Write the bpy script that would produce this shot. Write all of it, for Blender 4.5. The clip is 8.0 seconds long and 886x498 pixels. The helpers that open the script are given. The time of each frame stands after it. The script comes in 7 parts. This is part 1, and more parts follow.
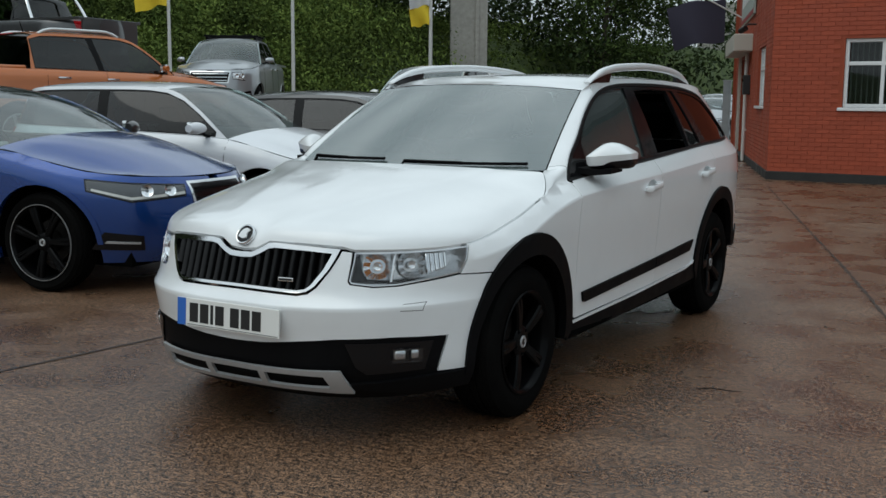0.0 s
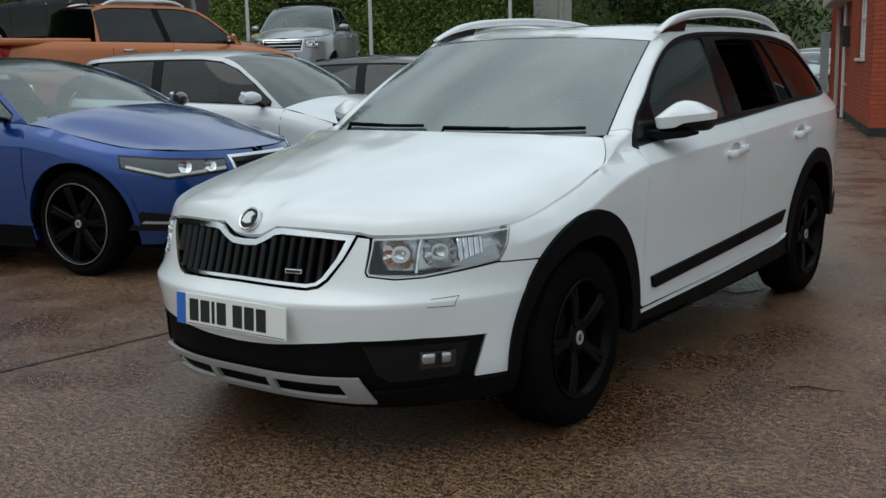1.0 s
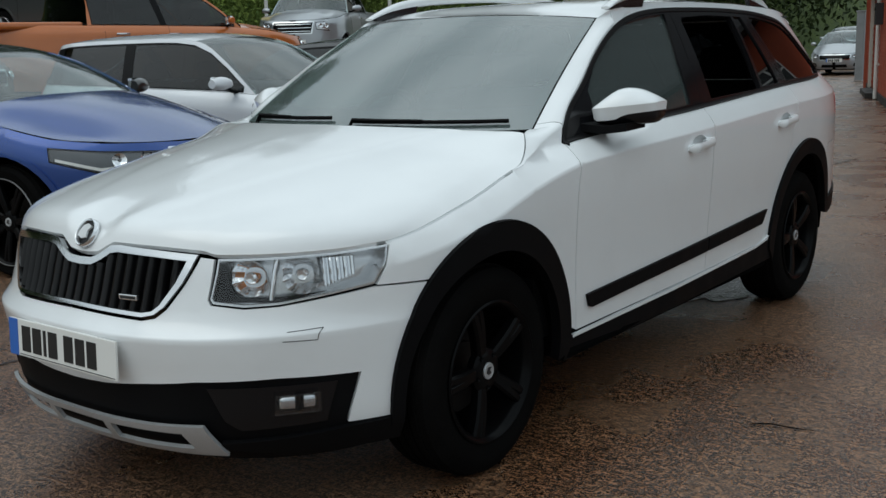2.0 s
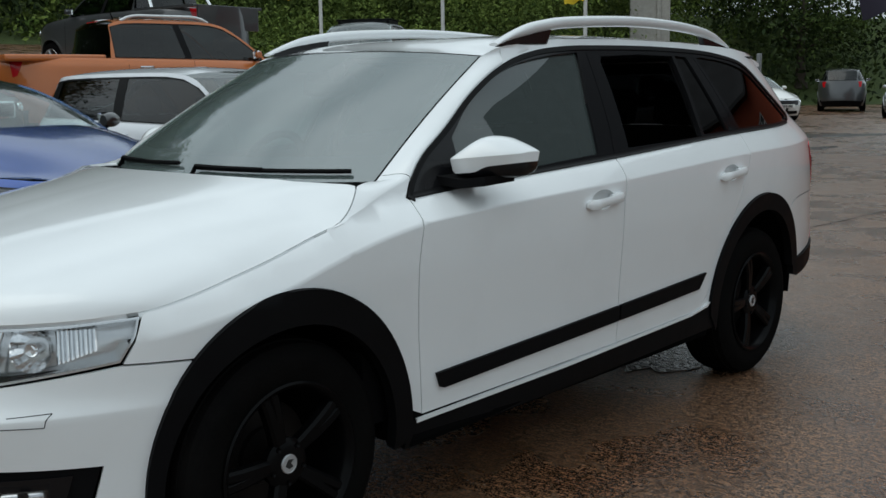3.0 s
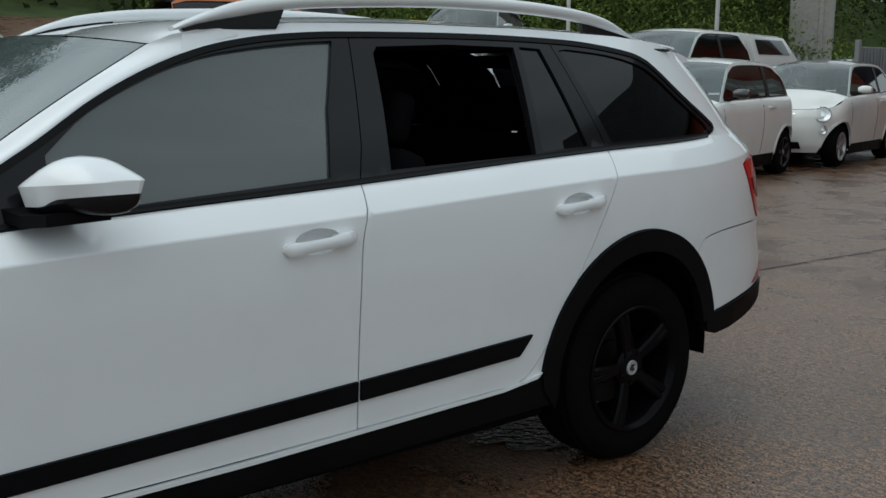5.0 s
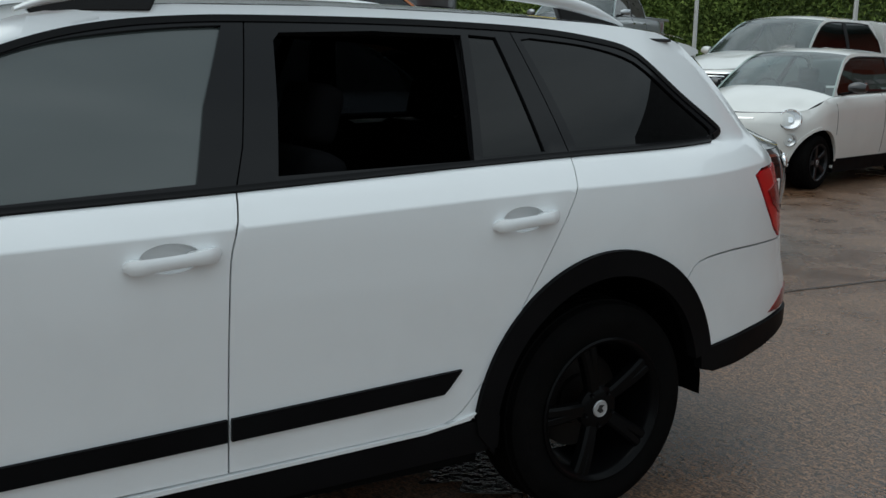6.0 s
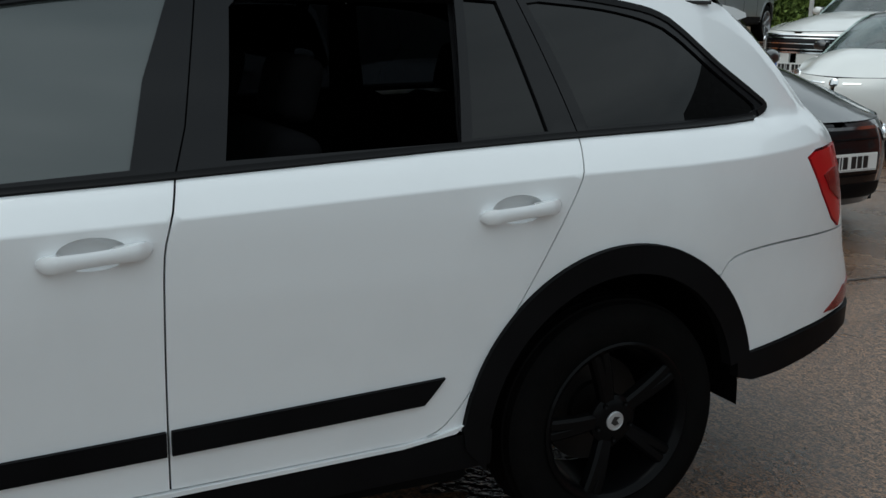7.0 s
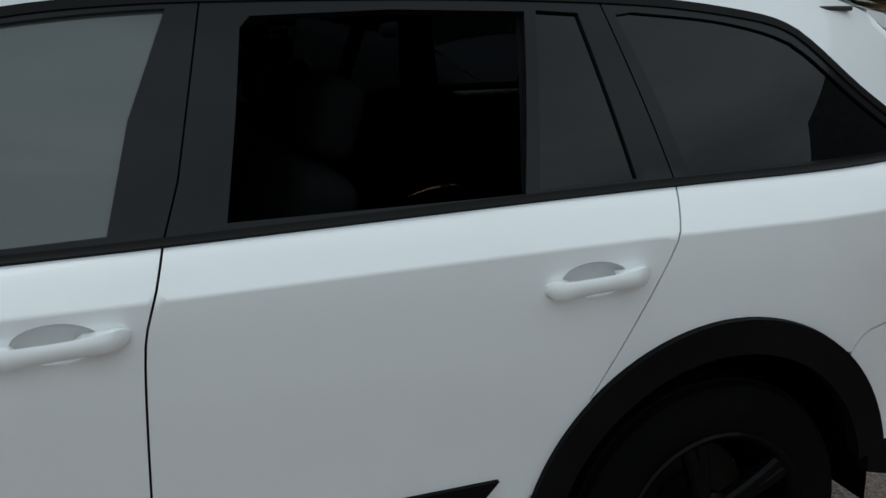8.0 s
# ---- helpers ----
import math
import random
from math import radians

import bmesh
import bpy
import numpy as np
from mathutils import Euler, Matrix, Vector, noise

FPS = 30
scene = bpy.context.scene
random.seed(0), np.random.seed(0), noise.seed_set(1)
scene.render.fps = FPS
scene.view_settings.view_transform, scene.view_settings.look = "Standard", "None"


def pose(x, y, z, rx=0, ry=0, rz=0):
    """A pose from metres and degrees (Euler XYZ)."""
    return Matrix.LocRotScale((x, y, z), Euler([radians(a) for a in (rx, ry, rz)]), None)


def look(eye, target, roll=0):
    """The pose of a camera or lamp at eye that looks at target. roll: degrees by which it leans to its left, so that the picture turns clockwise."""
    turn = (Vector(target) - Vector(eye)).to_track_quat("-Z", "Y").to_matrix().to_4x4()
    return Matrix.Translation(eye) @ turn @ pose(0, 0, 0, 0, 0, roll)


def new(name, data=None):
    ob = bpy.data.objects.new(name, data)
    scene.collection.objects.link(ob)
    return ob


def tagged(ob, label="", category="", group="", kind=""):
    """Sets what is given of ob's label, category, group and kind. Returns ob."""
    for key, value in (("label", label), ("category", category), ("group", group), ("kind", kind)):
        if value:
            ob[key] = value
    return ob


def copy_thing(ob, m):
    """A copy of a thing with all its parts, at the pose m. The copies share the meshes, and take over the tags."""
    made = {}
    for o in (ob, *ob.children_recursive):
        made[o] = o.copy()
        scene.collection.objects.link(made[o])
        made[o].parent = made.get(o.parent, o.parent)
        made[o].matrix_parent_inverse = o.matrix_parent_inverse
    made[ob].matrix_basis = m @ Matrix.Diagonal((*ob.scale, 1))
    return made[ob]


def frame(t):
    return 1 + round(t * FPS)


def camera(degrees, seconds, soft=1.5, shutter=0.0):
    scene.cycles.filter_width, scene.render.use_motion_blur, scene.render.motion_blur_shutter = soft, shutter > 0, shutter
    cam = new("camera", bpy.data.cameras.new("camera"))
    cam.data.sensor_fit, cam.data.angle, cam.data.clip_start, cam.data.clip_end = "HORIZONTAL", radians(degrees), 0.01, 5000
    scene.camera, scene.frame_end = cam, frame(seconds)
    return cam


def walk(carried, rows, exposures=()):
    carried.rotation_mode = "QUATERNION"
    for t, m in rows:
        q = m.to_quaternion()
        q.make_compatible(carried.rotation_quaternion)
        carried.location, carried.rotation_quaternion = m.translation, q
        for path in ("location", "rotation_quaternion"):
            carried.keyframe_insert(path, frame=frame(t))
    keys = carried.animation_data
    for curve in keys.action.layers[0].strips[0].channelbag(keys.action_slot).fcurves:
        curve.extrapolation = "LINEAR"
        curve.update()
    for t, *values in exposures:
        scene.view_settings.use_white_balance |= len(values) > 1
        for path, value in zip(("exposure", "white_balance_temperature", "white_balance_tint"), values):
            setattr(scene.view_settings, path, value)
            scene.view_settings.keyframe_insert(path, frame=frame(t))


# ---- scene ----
cam = camera(45.6, 8.0)
PATH = [
    (0, (2.775, -3.941, 1.339), (1.762, -2.239, 1.059), 0.5),
    (0.5, (2.651, -3.664, 1.304), (1.607, -1.991, 0.971), -0.9),
    (1, (2.595, -3.291, 1.306), (1.445, -1.692, 0.963), -1.2),
    (1.5, (2.572, -2.934, 1.285), (1.411, -1.344, 0.931), -1.0),
    (1.7, (2.579, -2.778, 1.298), (1.408, -1.202, 0.914), -1.3),
    (2.8, (2.852, -1.839, 1.298), (1.538, -0.365, 0.976), -1.6),
    (3, (2.897, -1.689, 1.295), (1.577, -0.219, 0.99), -0.8),
    (3.5, (3.04, -1.296, 1.306), (1.65, 0.111, 1.011), -0.8),
    (4, (3.204, -0.834, 1.279), (1.689, 0.428, 0.942), -0.7),
    (4.5, (3.189, -0.429, 1.303), (1.635, 0.782, 0.96), -0.3),
    (5, (3.147, -0.041, 1.337), (1.617, 1.202, 1.0), 0.4),
    (5.2, (3.171, 0.113, 1.311), (1.604, 1.317, 1.0), -0.3),
    (6.3, (3.071, 0.875, 1.371), (1.384, 1.867, 0.962), 1.4),
    (6.5, (3.008, 0.964, 1.357), (1.322, 1.945, 0.917), 0.9),
    (7, (2.998, 1.141, 1.373), (1.236, 1.981, 0.935), 0.8),
    (7.5, (2.797, 1.252, 1.442), (1.027, 2.058, 0.976), 1.9),
    (8, (2.58, 1.449, 1.496), (0.758, 2.084, 0.972), 0.8),
]
walk(cam, [(t, look(eye, target, roll)) for t, eye, target, roll in PATH], ((0, 0.12, 6420, 4), (8, 0.12, 6420, 4)))

# ---- light: overcast sky, wet yard ----
world = bpy.data.worlds.new("world")
scene.world = world
world.use_nodes = True
wn, wl = world.node_tree.nodes, world.node_tree.links
wn.clear()
w_out = wn.new("ShaderNodeOutputWorld")
w_bg = wn.new("ShaderNodeBackground")
w_sky = wn.new("ShaderNodeTexSky")
w_sky.sky_type, w_sky.sun_disc = "NISHITA", False
w_sky.sun_elevation, w_sky.sun_rotation = radians(48), radians(200)
w_sky.dust_density, w_sky.air_density = 3.0, 1.0
w_co = wn.new("ShaderNodeTexCoord")
w_noise = wn.new("ShaderNodeTexNoise")
w_noise.inputs["Scale"].default_value, w_noise.inputs["Detail"].default_value = 1.6, 4.0
w_ramp = wn.new("ShaderNodeValToRGB")
w_ramp.color_ramp.elements[0].position, w_ramp.color_ramp.elements[1].position = 0.34, 0.68
w_ramp.color_ramp.elements[0].color, w_ramp.color_ramp.elements[1].color = (7.6, 8.6, 9.5, 1), (13.2, 14.4, 15.4, 1)
w_mix = wn.new("ShaderNodeMixRGB")
w_mix.inputs["Fac"].default_value = 0.86
w_map = wn.new("ShaderNodeMapping")
w_map.inputs["Scale"].default_value = (1.0, 1.0, 3.2)
wl.new(w_co.outputs["Generated"], w_map.inputs["Vector"])
wl.new(w_map.outputs["Vector"], w_noise.inputs["Vector"])
wl.new(w_noise.outputs["Fac"], w_ramp.inputs["Fac"])
wl.new(w_sky.outputs["Color"], w_mix.inputs["Color1"])
wl.new(w_ramp.outputs["Color"], w_mix.inputs["Color2"])
w_sep = wn.new("ShaderNodeSeparateXYZ")
w_lift = wn.new("ShaderNodeMapRange")
w_lift.inputs["To Min"].default_value, w_lift.inputs["To Max"].default_value = 0.55, 1.0
w_zen = wn.new("ShaderNodeMixRGB")
w_zen.blend_type = "MULTIPLY"
w_zen.inputs["Fac"].default_value = 1.0
wl.new(w_co.outputs["Generated"], w_sep.inputs["Vector"])
wl.new(w_sep.outputs["Z"], w_lift.inputs["Value"])
wl.new(w_mix.outputs["Color"], w_zen.inputs["Color1"])
wl.new(w_lift.outputs["Result"], w_zen.inputs["Color2"])
wl.new(w_zen.outputs["Color"], w_bg.inputs["Color"])
wl.new(w_bg.outputs["Background"], w_out.inputs["Surface"])
w_bg.inputs["Strength"].default_value = 0.089

sun = new("sun", bpy.data.lights.new("sun", "SUN"))
sun.data.energy, sun.data.angle, sun.data.color = 0.5, radians(50), (1.0, 0.98, 0.95)
sun.matrix_world = look((0, 0, 30), (6, 14, 0))
scene.view_settings.exposure = 0.0

# ---- materials ----
def shader(name, base=(0.5, 0.5, 0.5), rough=0.5, metal=0.0, coat=0.0, **more):
    m = bpy.data.materials.new(name)
    m.use_nodes = True
    b = m.node_tree.nodes["Principled BSDF"]
    b.inputs["Base Color"].default_value = (*base, 1)
    b.inputs["Roughness"].default_value = rough
    b.inputs["Metallic"].default_value = metal
    b.inputs["Coat Weight"].default_value = coat
    b.inputs["Coat Roughness"].default_value = 0.03
    for key, value in more.items():
        b.inputs[key.replace("_", " ")].default_value = value
    return m


def nodes_of(m):
    t = m.node_tree
    return t.nodes, t.links, t.nodes["Principled BSDF"]


def noise_tex(m, scale, detail=4.0, coords="Object", stretch=(1, 1, 1)):
    n, l, b = nodes_of(m)
    co, mp, tx = n.new("ShaderNodeTexCoord"), n.new("ShaderNodeMapping"), n.new("ShaderNodeTexNoise")
    mp.inputs["Scale"].default_value = stretch
    tx.inputs["Scale"].default_value, tx.inputs["Detail"].default_value = scale, detail
    l.new(co.outputs[coords], mp.inputs["Vector"])
    l.new(mp.outputs["Vector"], tx.inputs["Vector"])
    return tx.outputs["Fac"]


def ramp(m, fac, a, b, lo=0.35, hi=0.65):
    n, l, _ = nodes_of(m)
    r = n.new("ShaderNodeValToRGB")
    r.color_ramp.elements[0].position, r.color_ramp.elements[1].position = lo, hi
    r.color_ramp.elements[0].color, r.color_ramp.elements[1].color = (*a, 1), (*b, 1)
    l.new(fac, r.inputs["Fac"])
    return r.outputs["Color"]


def mixed(m, fac, a, b, mode="MIX"):
    n, l, _ = nodes_of(m)
    x = n.new("ShaderNodeMixRGB")
    x.blend_type = mode
    for sock, v in (("Fac", fac), ("Color1", a), ("Color2", b)):
        if isinstance(v, (int, float)):
            x.inputs[sock].default_value = v if sock == "Fac" else (v, v, v, 1)
        elif isinstance(v, tuple):
            x.inputs[sock].default_value = (*v, 1)
        else:
            l.new(v, x.inputs[sock])
    return x.outputs["Color"]


def relief(m, fac, strength, distance=0.01):
    n, l, b = nodes_of(m)
    bump = n.new("ShaderNodeBump")
    bump.inputs["Strength"].default_value, bump.inputs["Distance"].default_value = strength, distance
    l.new(fac, bump.inputs["Height"])
    l.new(bump.outputs["Normal"], b.inputs["Normal"])
    return bump


def varied(name, a, b, scale, rough=(0.5, 0.7), bump=0.2, fine=60.0, metal=0.0, coords="Object", distance=0.004, stretch=(1, 1, 1)):
    """A surface with variation at two scales in colour, roughness and relief."""
    m = shader(name, a, rough[0], metal)
    n, l, p = nodes_of(m)
    big, small = noise_tex(m, scale, 5.0, coords, stretch), noise_tex(m, fine, 3.0, coords, stretch)
    both = mixed(m, 0.45, big, small)
    l.new(ramp(m, both, a, b, 0.36, 0.64), p.inputs["Base Color"])
    l.new(ramp(m, big, (rough[0],) * 3, (rough[1],) * 3, 0.35, 0.65), p.inputs["Roughness"])
    relief(m, both, bump, distance)
    return m


def car_paint(name, colour, rough=0.3, metal=0.0, flakes=0.0, spec=0.5, coat=1.0):
    m = shader(name, colour, rough, metal, coat)
    n, l, p = nodes_of(m)
    dust = noise_tex(m, 3.0, 6.0)
    dark = tuple(c * 0.93 for c in colour)
    l.new(ramp(m, dust, colour, dark, 0.45, 0.75), p.inputs["Base Color"])
    l.new(ramp(m, dust, (0.02,) * 3, (0.06,) * 3, 0.4, 0.7), p.inputs["Coat Roughness"])
    return m


def pane(name, tint, gloss_rough=0.012, ior=1.85, haze_film=0.0):
    """A thin sheet of glass: tinted see-through, with the mirror gloss of its faces and a pale diffuse layer, part
    dust, part painted-in sky haze.
    """
    m = shader(name, tuple(haze_film * c for c in (0.52, 0.66, 0.64)), gloss_rough, IOR=ior)
    n, l, b = nodes_of(m)
    tr, both = n.new("ShaderNodeBsdfTransparent"), n.new("ShaderNodeAddShader")
    tr.inputs["Color"].default_value = (*tint, 1)
    l.new(tr.outputs["BSDF"], both.inputs[0])
    l.new(b.outputs["BSDF"], both.inputs[1])
    l.new(both.outputs["Shader"], n["Material Output"].inputs["Surface"])
    return m


M_WHITE = car_paint("white_paint", (0.80, 0.82, 0.83), 0.32)
M_PLASTIC = varied("black_plastic", (0.0035, 0.0035, 0.004), (0.006, 0.006, 0.0065), 5.0, (0.45, 0.6), 0.25, 420.0, distance=0.0008)
M_GLOSSBLACK = shader("gloss_black", (0.005, 0.005, 0.006), 0.2, 0, 0.1, Specular_IOR_Level=0.25)
M_TRIMBLACK = shader("satin_black_trim", (0.006, 0.006, 0.0065), 0.38)
M_PILLAR = shader("gloss_black_pillar", (0.008, 0.008, 0.009), 0.10, 0, 0.0, Specular_IOR_Level=0.20)
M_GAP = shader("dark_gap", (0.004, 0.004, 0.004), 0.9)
M_CHROME = shader("chrome", (0.78, 0.79, 0.80), 0.12, 1.0)
M_SILVER = varied("silver_plastic", (0.42, 0.43, 0.44), (0.5, 0.51, 0.52), 6.0, (0.32, 0.42), 0.05, 300.0, 0.55, distance=0.0005)
M_RAIL = shader("silver_rail", (0.74, 0.76, 0.77), 0.28, 0.15, 0.3)
M_TYRE = varied("tyre_rubber", (0.003, 0.003, 0.003), (0.006, 0.0057, 0.0055), 9.0, (0.62, 0.85), 0.3, 160.0, distance=0.001)
M_RIM = shader("black_alloy", (0.003, 0.003, 0.0033), 0.3, 0.0, 0.05)
M_DISC = shader("brake_steel", (0.03, 0.028, 0.027), 0.45, 0.9)
# The diffuse layer paints in haze where the mirrored sky alone stays too dim.
M_GLASS = pane("clear_glass", (0.045, 0.062, 0.058), 0.0, ior=1.75, haze_film=0.08)
M_SCREEN = pane("windscreen_glass", (0.28, 0.34, 0.32), 0.0, ior=2.7, haze_film=0.16)
M_TINT = pane("privacy_glass", (0.004, 0.0045, 0.005), 0.0, ior=1.38)
M_LENS = pane("lamp_lens", (0.90, 0.905, 0.91), 0.02, 1.4)
M_REFLECT = shader("lamp_reflector", (0.84, 0.85, 0.86), 0.10, 1.0)
M_LAMPGREY = shader("lamp_housing", (0.60, 0.61, 0.62), 0.20, 0.85)
M_AMBER = shader("amber_bulb", (0.9, 0.30, 0.06), 0.15, 0.0, 0.5)
M_RED = shader("red_lens", (0.46, 0.007, 0.012), 0.14, 0.0, 0.15, Specular_IOR_Level=0.3)
M_DARKRED = shader("dark_red_lens", (0.18, 0.008, 0.010), 0.14, 0.0, 0.15, Specular_IOR_Level=0.3)
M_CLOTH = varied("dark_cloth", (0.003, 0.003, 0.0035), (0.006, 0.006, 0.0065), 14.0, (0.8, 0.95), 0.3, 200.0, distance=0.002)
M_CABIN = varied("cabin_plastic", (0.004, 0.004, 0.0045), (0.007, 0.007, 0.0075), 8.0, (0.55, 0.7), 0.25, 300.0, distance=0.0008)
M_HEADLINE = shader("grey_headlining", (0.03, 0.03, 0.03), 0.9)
M_PLATE = shader("plate_white", (0.78, 0.78, 0.75), 0.3, 0, 0.4)
M_INK = shader("black_ink", (0.012, 0.012, 0.012), 0.5)
M_BLUEBAND = shader("blue_band", (0.02, 0.13, 0.50), 0.35, 0, 0.4)
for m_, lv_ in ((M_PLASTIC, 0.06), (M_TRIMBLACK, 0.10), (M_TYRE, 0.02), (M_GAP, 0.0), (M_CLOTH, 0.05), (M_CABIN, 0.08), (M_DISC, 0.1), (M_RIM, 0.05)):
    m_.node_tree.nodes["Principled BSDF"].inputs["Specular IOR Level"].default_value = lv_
M_SLAT = shader("grille_black", (0.004, 0.004, 0.0045), 0.35, 0.0, 0.0, Specular_IOR_Level=0.3)

# ---- building blocks ----
from mathutils import geometry


def thing(name, label, category, place=None, group="", kind=""):
    ob = new(name)
    ob.empty_display_size = 0.2
    if place is not None:
        ob.matrix_world = place
    return tagged(ob, label, category, group, kind)


def part(name, bm, material, parent, label="", flip=False, smooth=None):
    """Links a bmesh or a mesh as one object under a thing or a part."""
    if isinstance(bm, bmesh.types.BMesh):
        me = bpy.data.meshes.new(name)
        bm.normal_update()
        bm.to_mesh(me)
        bm.free()
        if smooth is not None:
            me.shade_smooth()
            me.set_sharp_from_angle(angle=radians(smooth))
    else:
        me = bm
    if not me.materials:
        me.materials.append(material)
    ob = new(name, me)
    ob.parent = parent
    if flip:
        ob.scale.x = -1
    return tagged(ob, label) if label else ob


def box(bm, x0, x1, y0, y1, z0, z1, bevel=0.0, seg=2, m=None):
    v = [bm.verts.new((x, y, z)) for x in (x0, x1) for y in (y0, y1) for z in (z0, z1)]
    f = [bm.faces.new([v[i] for i in q]) for q in ((0, 1, 3, 2), (4, 6, 7, 5), (0, 4, 5, 1), (2, 3, 7, 6), (0, 2, 6, 4), (1, 5, 7, 3))]
    if bevel:
        es = {e for q in f for e in q.edges}
        r = bmesh.ops.bevel(bm, geom=list(es), offset=bevel, segments=seg, affect="EDGES", profile=0.6)
        v = list({w for q in r["faces"] for w in q.verts} | {w for w in v if w.is_valid})
    if m is not None:
        bmesh.ops.transform(bm, matrix=m, verts=v)
    return bm


def boxed(x0, x1, y0, y1, z0, z1, bevel=0.0, seg=2, m=None):
    return box(bmesh.new(), x0, x1, y0, y1, z0, z1, bevel, seg, m)


def lathe(profile, seg=48, axis="x", m=None, bm=None, closed=False):
    """Turns a profile of (along, radius) about an axis."""
    bm = bm or bmesh.new()
    rings = []
    for a, r in profile:
        ring = []
        for i in range(seg):
            t = 2 * math.pi * i / seg
            c, s = r * math.cos(t), r * math.sin(t)
            p = Vector((a, c, s)) if axis == "x" else Vector((c, a, s)) if axis == "y" else Vector((c, s, a))
            ring.append(bm.verts.new(m @ p if m is not None else p))
        rings.append(ring)
    pairs = list(zip(rings, rings[1:])) + ([(rings[-1], rings[0])] if closed else [])
    for p, q in pairs:
        for i in range(seg):
            bm.faces.new((p[i], p[(i + 1) % seg], q[(i + 1) % seg], q[i]))
    return bm


def tube(bm, pts, radius, seg=8, squash=1.0, cap=True):
    """A round bar along points; radius may be a list."""
    pts = [Vector(p) for p in pts]
    rings = []
    for i, p in enumerate(pts):
        d = (pts[min(i + 1, len(pts) - 1)] - pts[max(i - 1, 0)]).normalized()
        up = Vector((0, 0, 1)) if abs(d.z) < 0.9 else Vector((1, 0, 0))
        a = d.cross(up).normalized()
        b = a.cross(d)
        r = radius[i] if isinstance(radius, (list, tuple)) else radius
        rings.append([bm.verts.new(p + r * (math.cos(t) * a + squash * math.sin(t) * b)) for t in (2 * math.pi * k / seg for k in range(seg))])
    for p, q in zip(rings, rings[1:]):
        for i in range(seg):
            bm.faces.new((p[i], p[(i + 1) % seg], q[(i + 1) % seg], q[i]))
    if cap:
        bm.faces.new(rings[0][::-1]), bm.faces.new(rings[-1])
    return bm


def loft(bm, rings, cap=True):
    rows = [[bm.verts.new(p) for p in r] for r in rings]
    n = len(rows[0])
    for p, q in zip(rows, rows[1:]):
        for i in range(n):
            bm.faces.new((p[i], p[(i + 1) % n], q[(i + 1) % n], q[i]))
    if cap:
        bm.faces.new(rows[0][::-1]), bm.faces.new(rows[-1])
    return bm


def prism(poly, x0, x1, axis="x", bevel=0.0):
    """A polygon pushed along an axis. axis x: polygon in (y, z); y: (x, z); z: (x, y)."""
    bm = bmesh.new()

    def at(p, a):
        return (a, p[0], p[1]) if axis == "x" else (p[0], a, p[1]) if axis == "y" else (p[0], p[1], a)
    a = [bm.verts.new(at(p, x0)) for p in poly]
    b = [bm.verts.new(at(p, x1)) for p in poly]
    n = len(poly)
    bm.faces.new(a[::-1]), bm.faces.new(b)
    for i in range(n):
        bm.faces.new((a[i], a[(i + 1) % n], b[(i + 1) % n], b[i]))
    bmesh.ops.recalc_face_normals(bm, faces=bm.faces)
    if bevel:
        bmesh.ops.bevel(bm, geom=list(bm.edges), offset=bevel, segments=2, affect="EDGES", profile=0.6)
    return bm


def spline(pts, step=0.03):
    """A Catmull-Rom line through a few 2D stations."""
    out = []
    for i in range(len(pts) - 1):
        p0, p1, p2, p3 = pts[max(i - 1, 0)], pts[i], pts[i + 1], pts[min(i + 2, len(pts) - 1)]
        n = max(2, int(math.dist(p1, p2) / step))
        for k in range(n):
            t = k / n
            out.append(tuple(0.5 * (2 * b + (c - a) * t + (2 * a - 5 * b + 4 * c - d) * t * t + (3 * b - a - 3 * c + d) * t ** 3) for a, b, c, d in zip(p0, p1, p2, p3)))
    return out + [tuple(pts[-1])]


def dense(poly, step):
    out = []
    for i, p in enumerate(poly):
        q = poly[(i + 1) % len(poly)]
        n = max(1, math.ceil(math.dist(p, q) / step))
        out += [(p[0] + (q[0] - p[0]) * k / n, p[1] + (q[1] - p[1]) * k / n) for k in range(n)]
    clean = []
    for p in out:
        if not clean or math.dist(p, clean[-1]) > 0.0012:
            clean.append(p)
    if math.dist(clean[0], clean[-1]) < 0.0012:
        clean.pop()
    return clean


def area2(poly):
    return sum(a[0] * b[1] - b[0] * a[1] for a, b in zip(poly, poly[1:] + poly[:1]))


def inset(poly, g):
    if area2(poly) < 0:
        poly = poly[::-1]
    out, n = [], len(poly)
    for i, p in enumerate(poly):
        a, b = poly[i - 1], poly[(i + 1) % n]
        d1, d2 = (Vector(p) - Vector(a)), (Vector(b) - Vector(p))
        d1, d2 = d1.normalized(), d2.normalized()
        v = Vector((-d1.y - d2.y, d1.x + d2.x))
        k = g / max(0.35, v.length / 2)
        v = v.normalized() * k if v.length > 1e-6 else Vector((0, 0))
        out.append((p[0] + v.x, p[1] + v.y))
    return out


def in_poly(p, poly):
    c, n = False, len(poly)
    for i in range(n):
        a, b = poly[i], poly[i - 1]
        if (a[1] > p[1]) != (b[1] > p[1]) and p[0] < (b[0] - a[0]) * (p[1] - a[1]) / (b[1] - a[1]) + a[0]:
            c = not c
    return c


def inside_many(p, poly):
    q = np.array(poly)
    a, b = q, np.roll(q, 1, axis=0)
    x, y = p[:, 0][:, None], p[:, 1][:, None]
    dy = np.where(np.abs(b[:, 1] - a[:, 1]) < 1e-12, 1e-12, b[:, 1] - a[:, 1])
    cross = ((a[:, 1] > y) != (b[:, 1] > y)) & (x < (b[:, 0] - a[:, 0]) * (y - a[:, 1]) / dy + a[:, 0])
    return cross.sum(axis=1) % 2 == 1


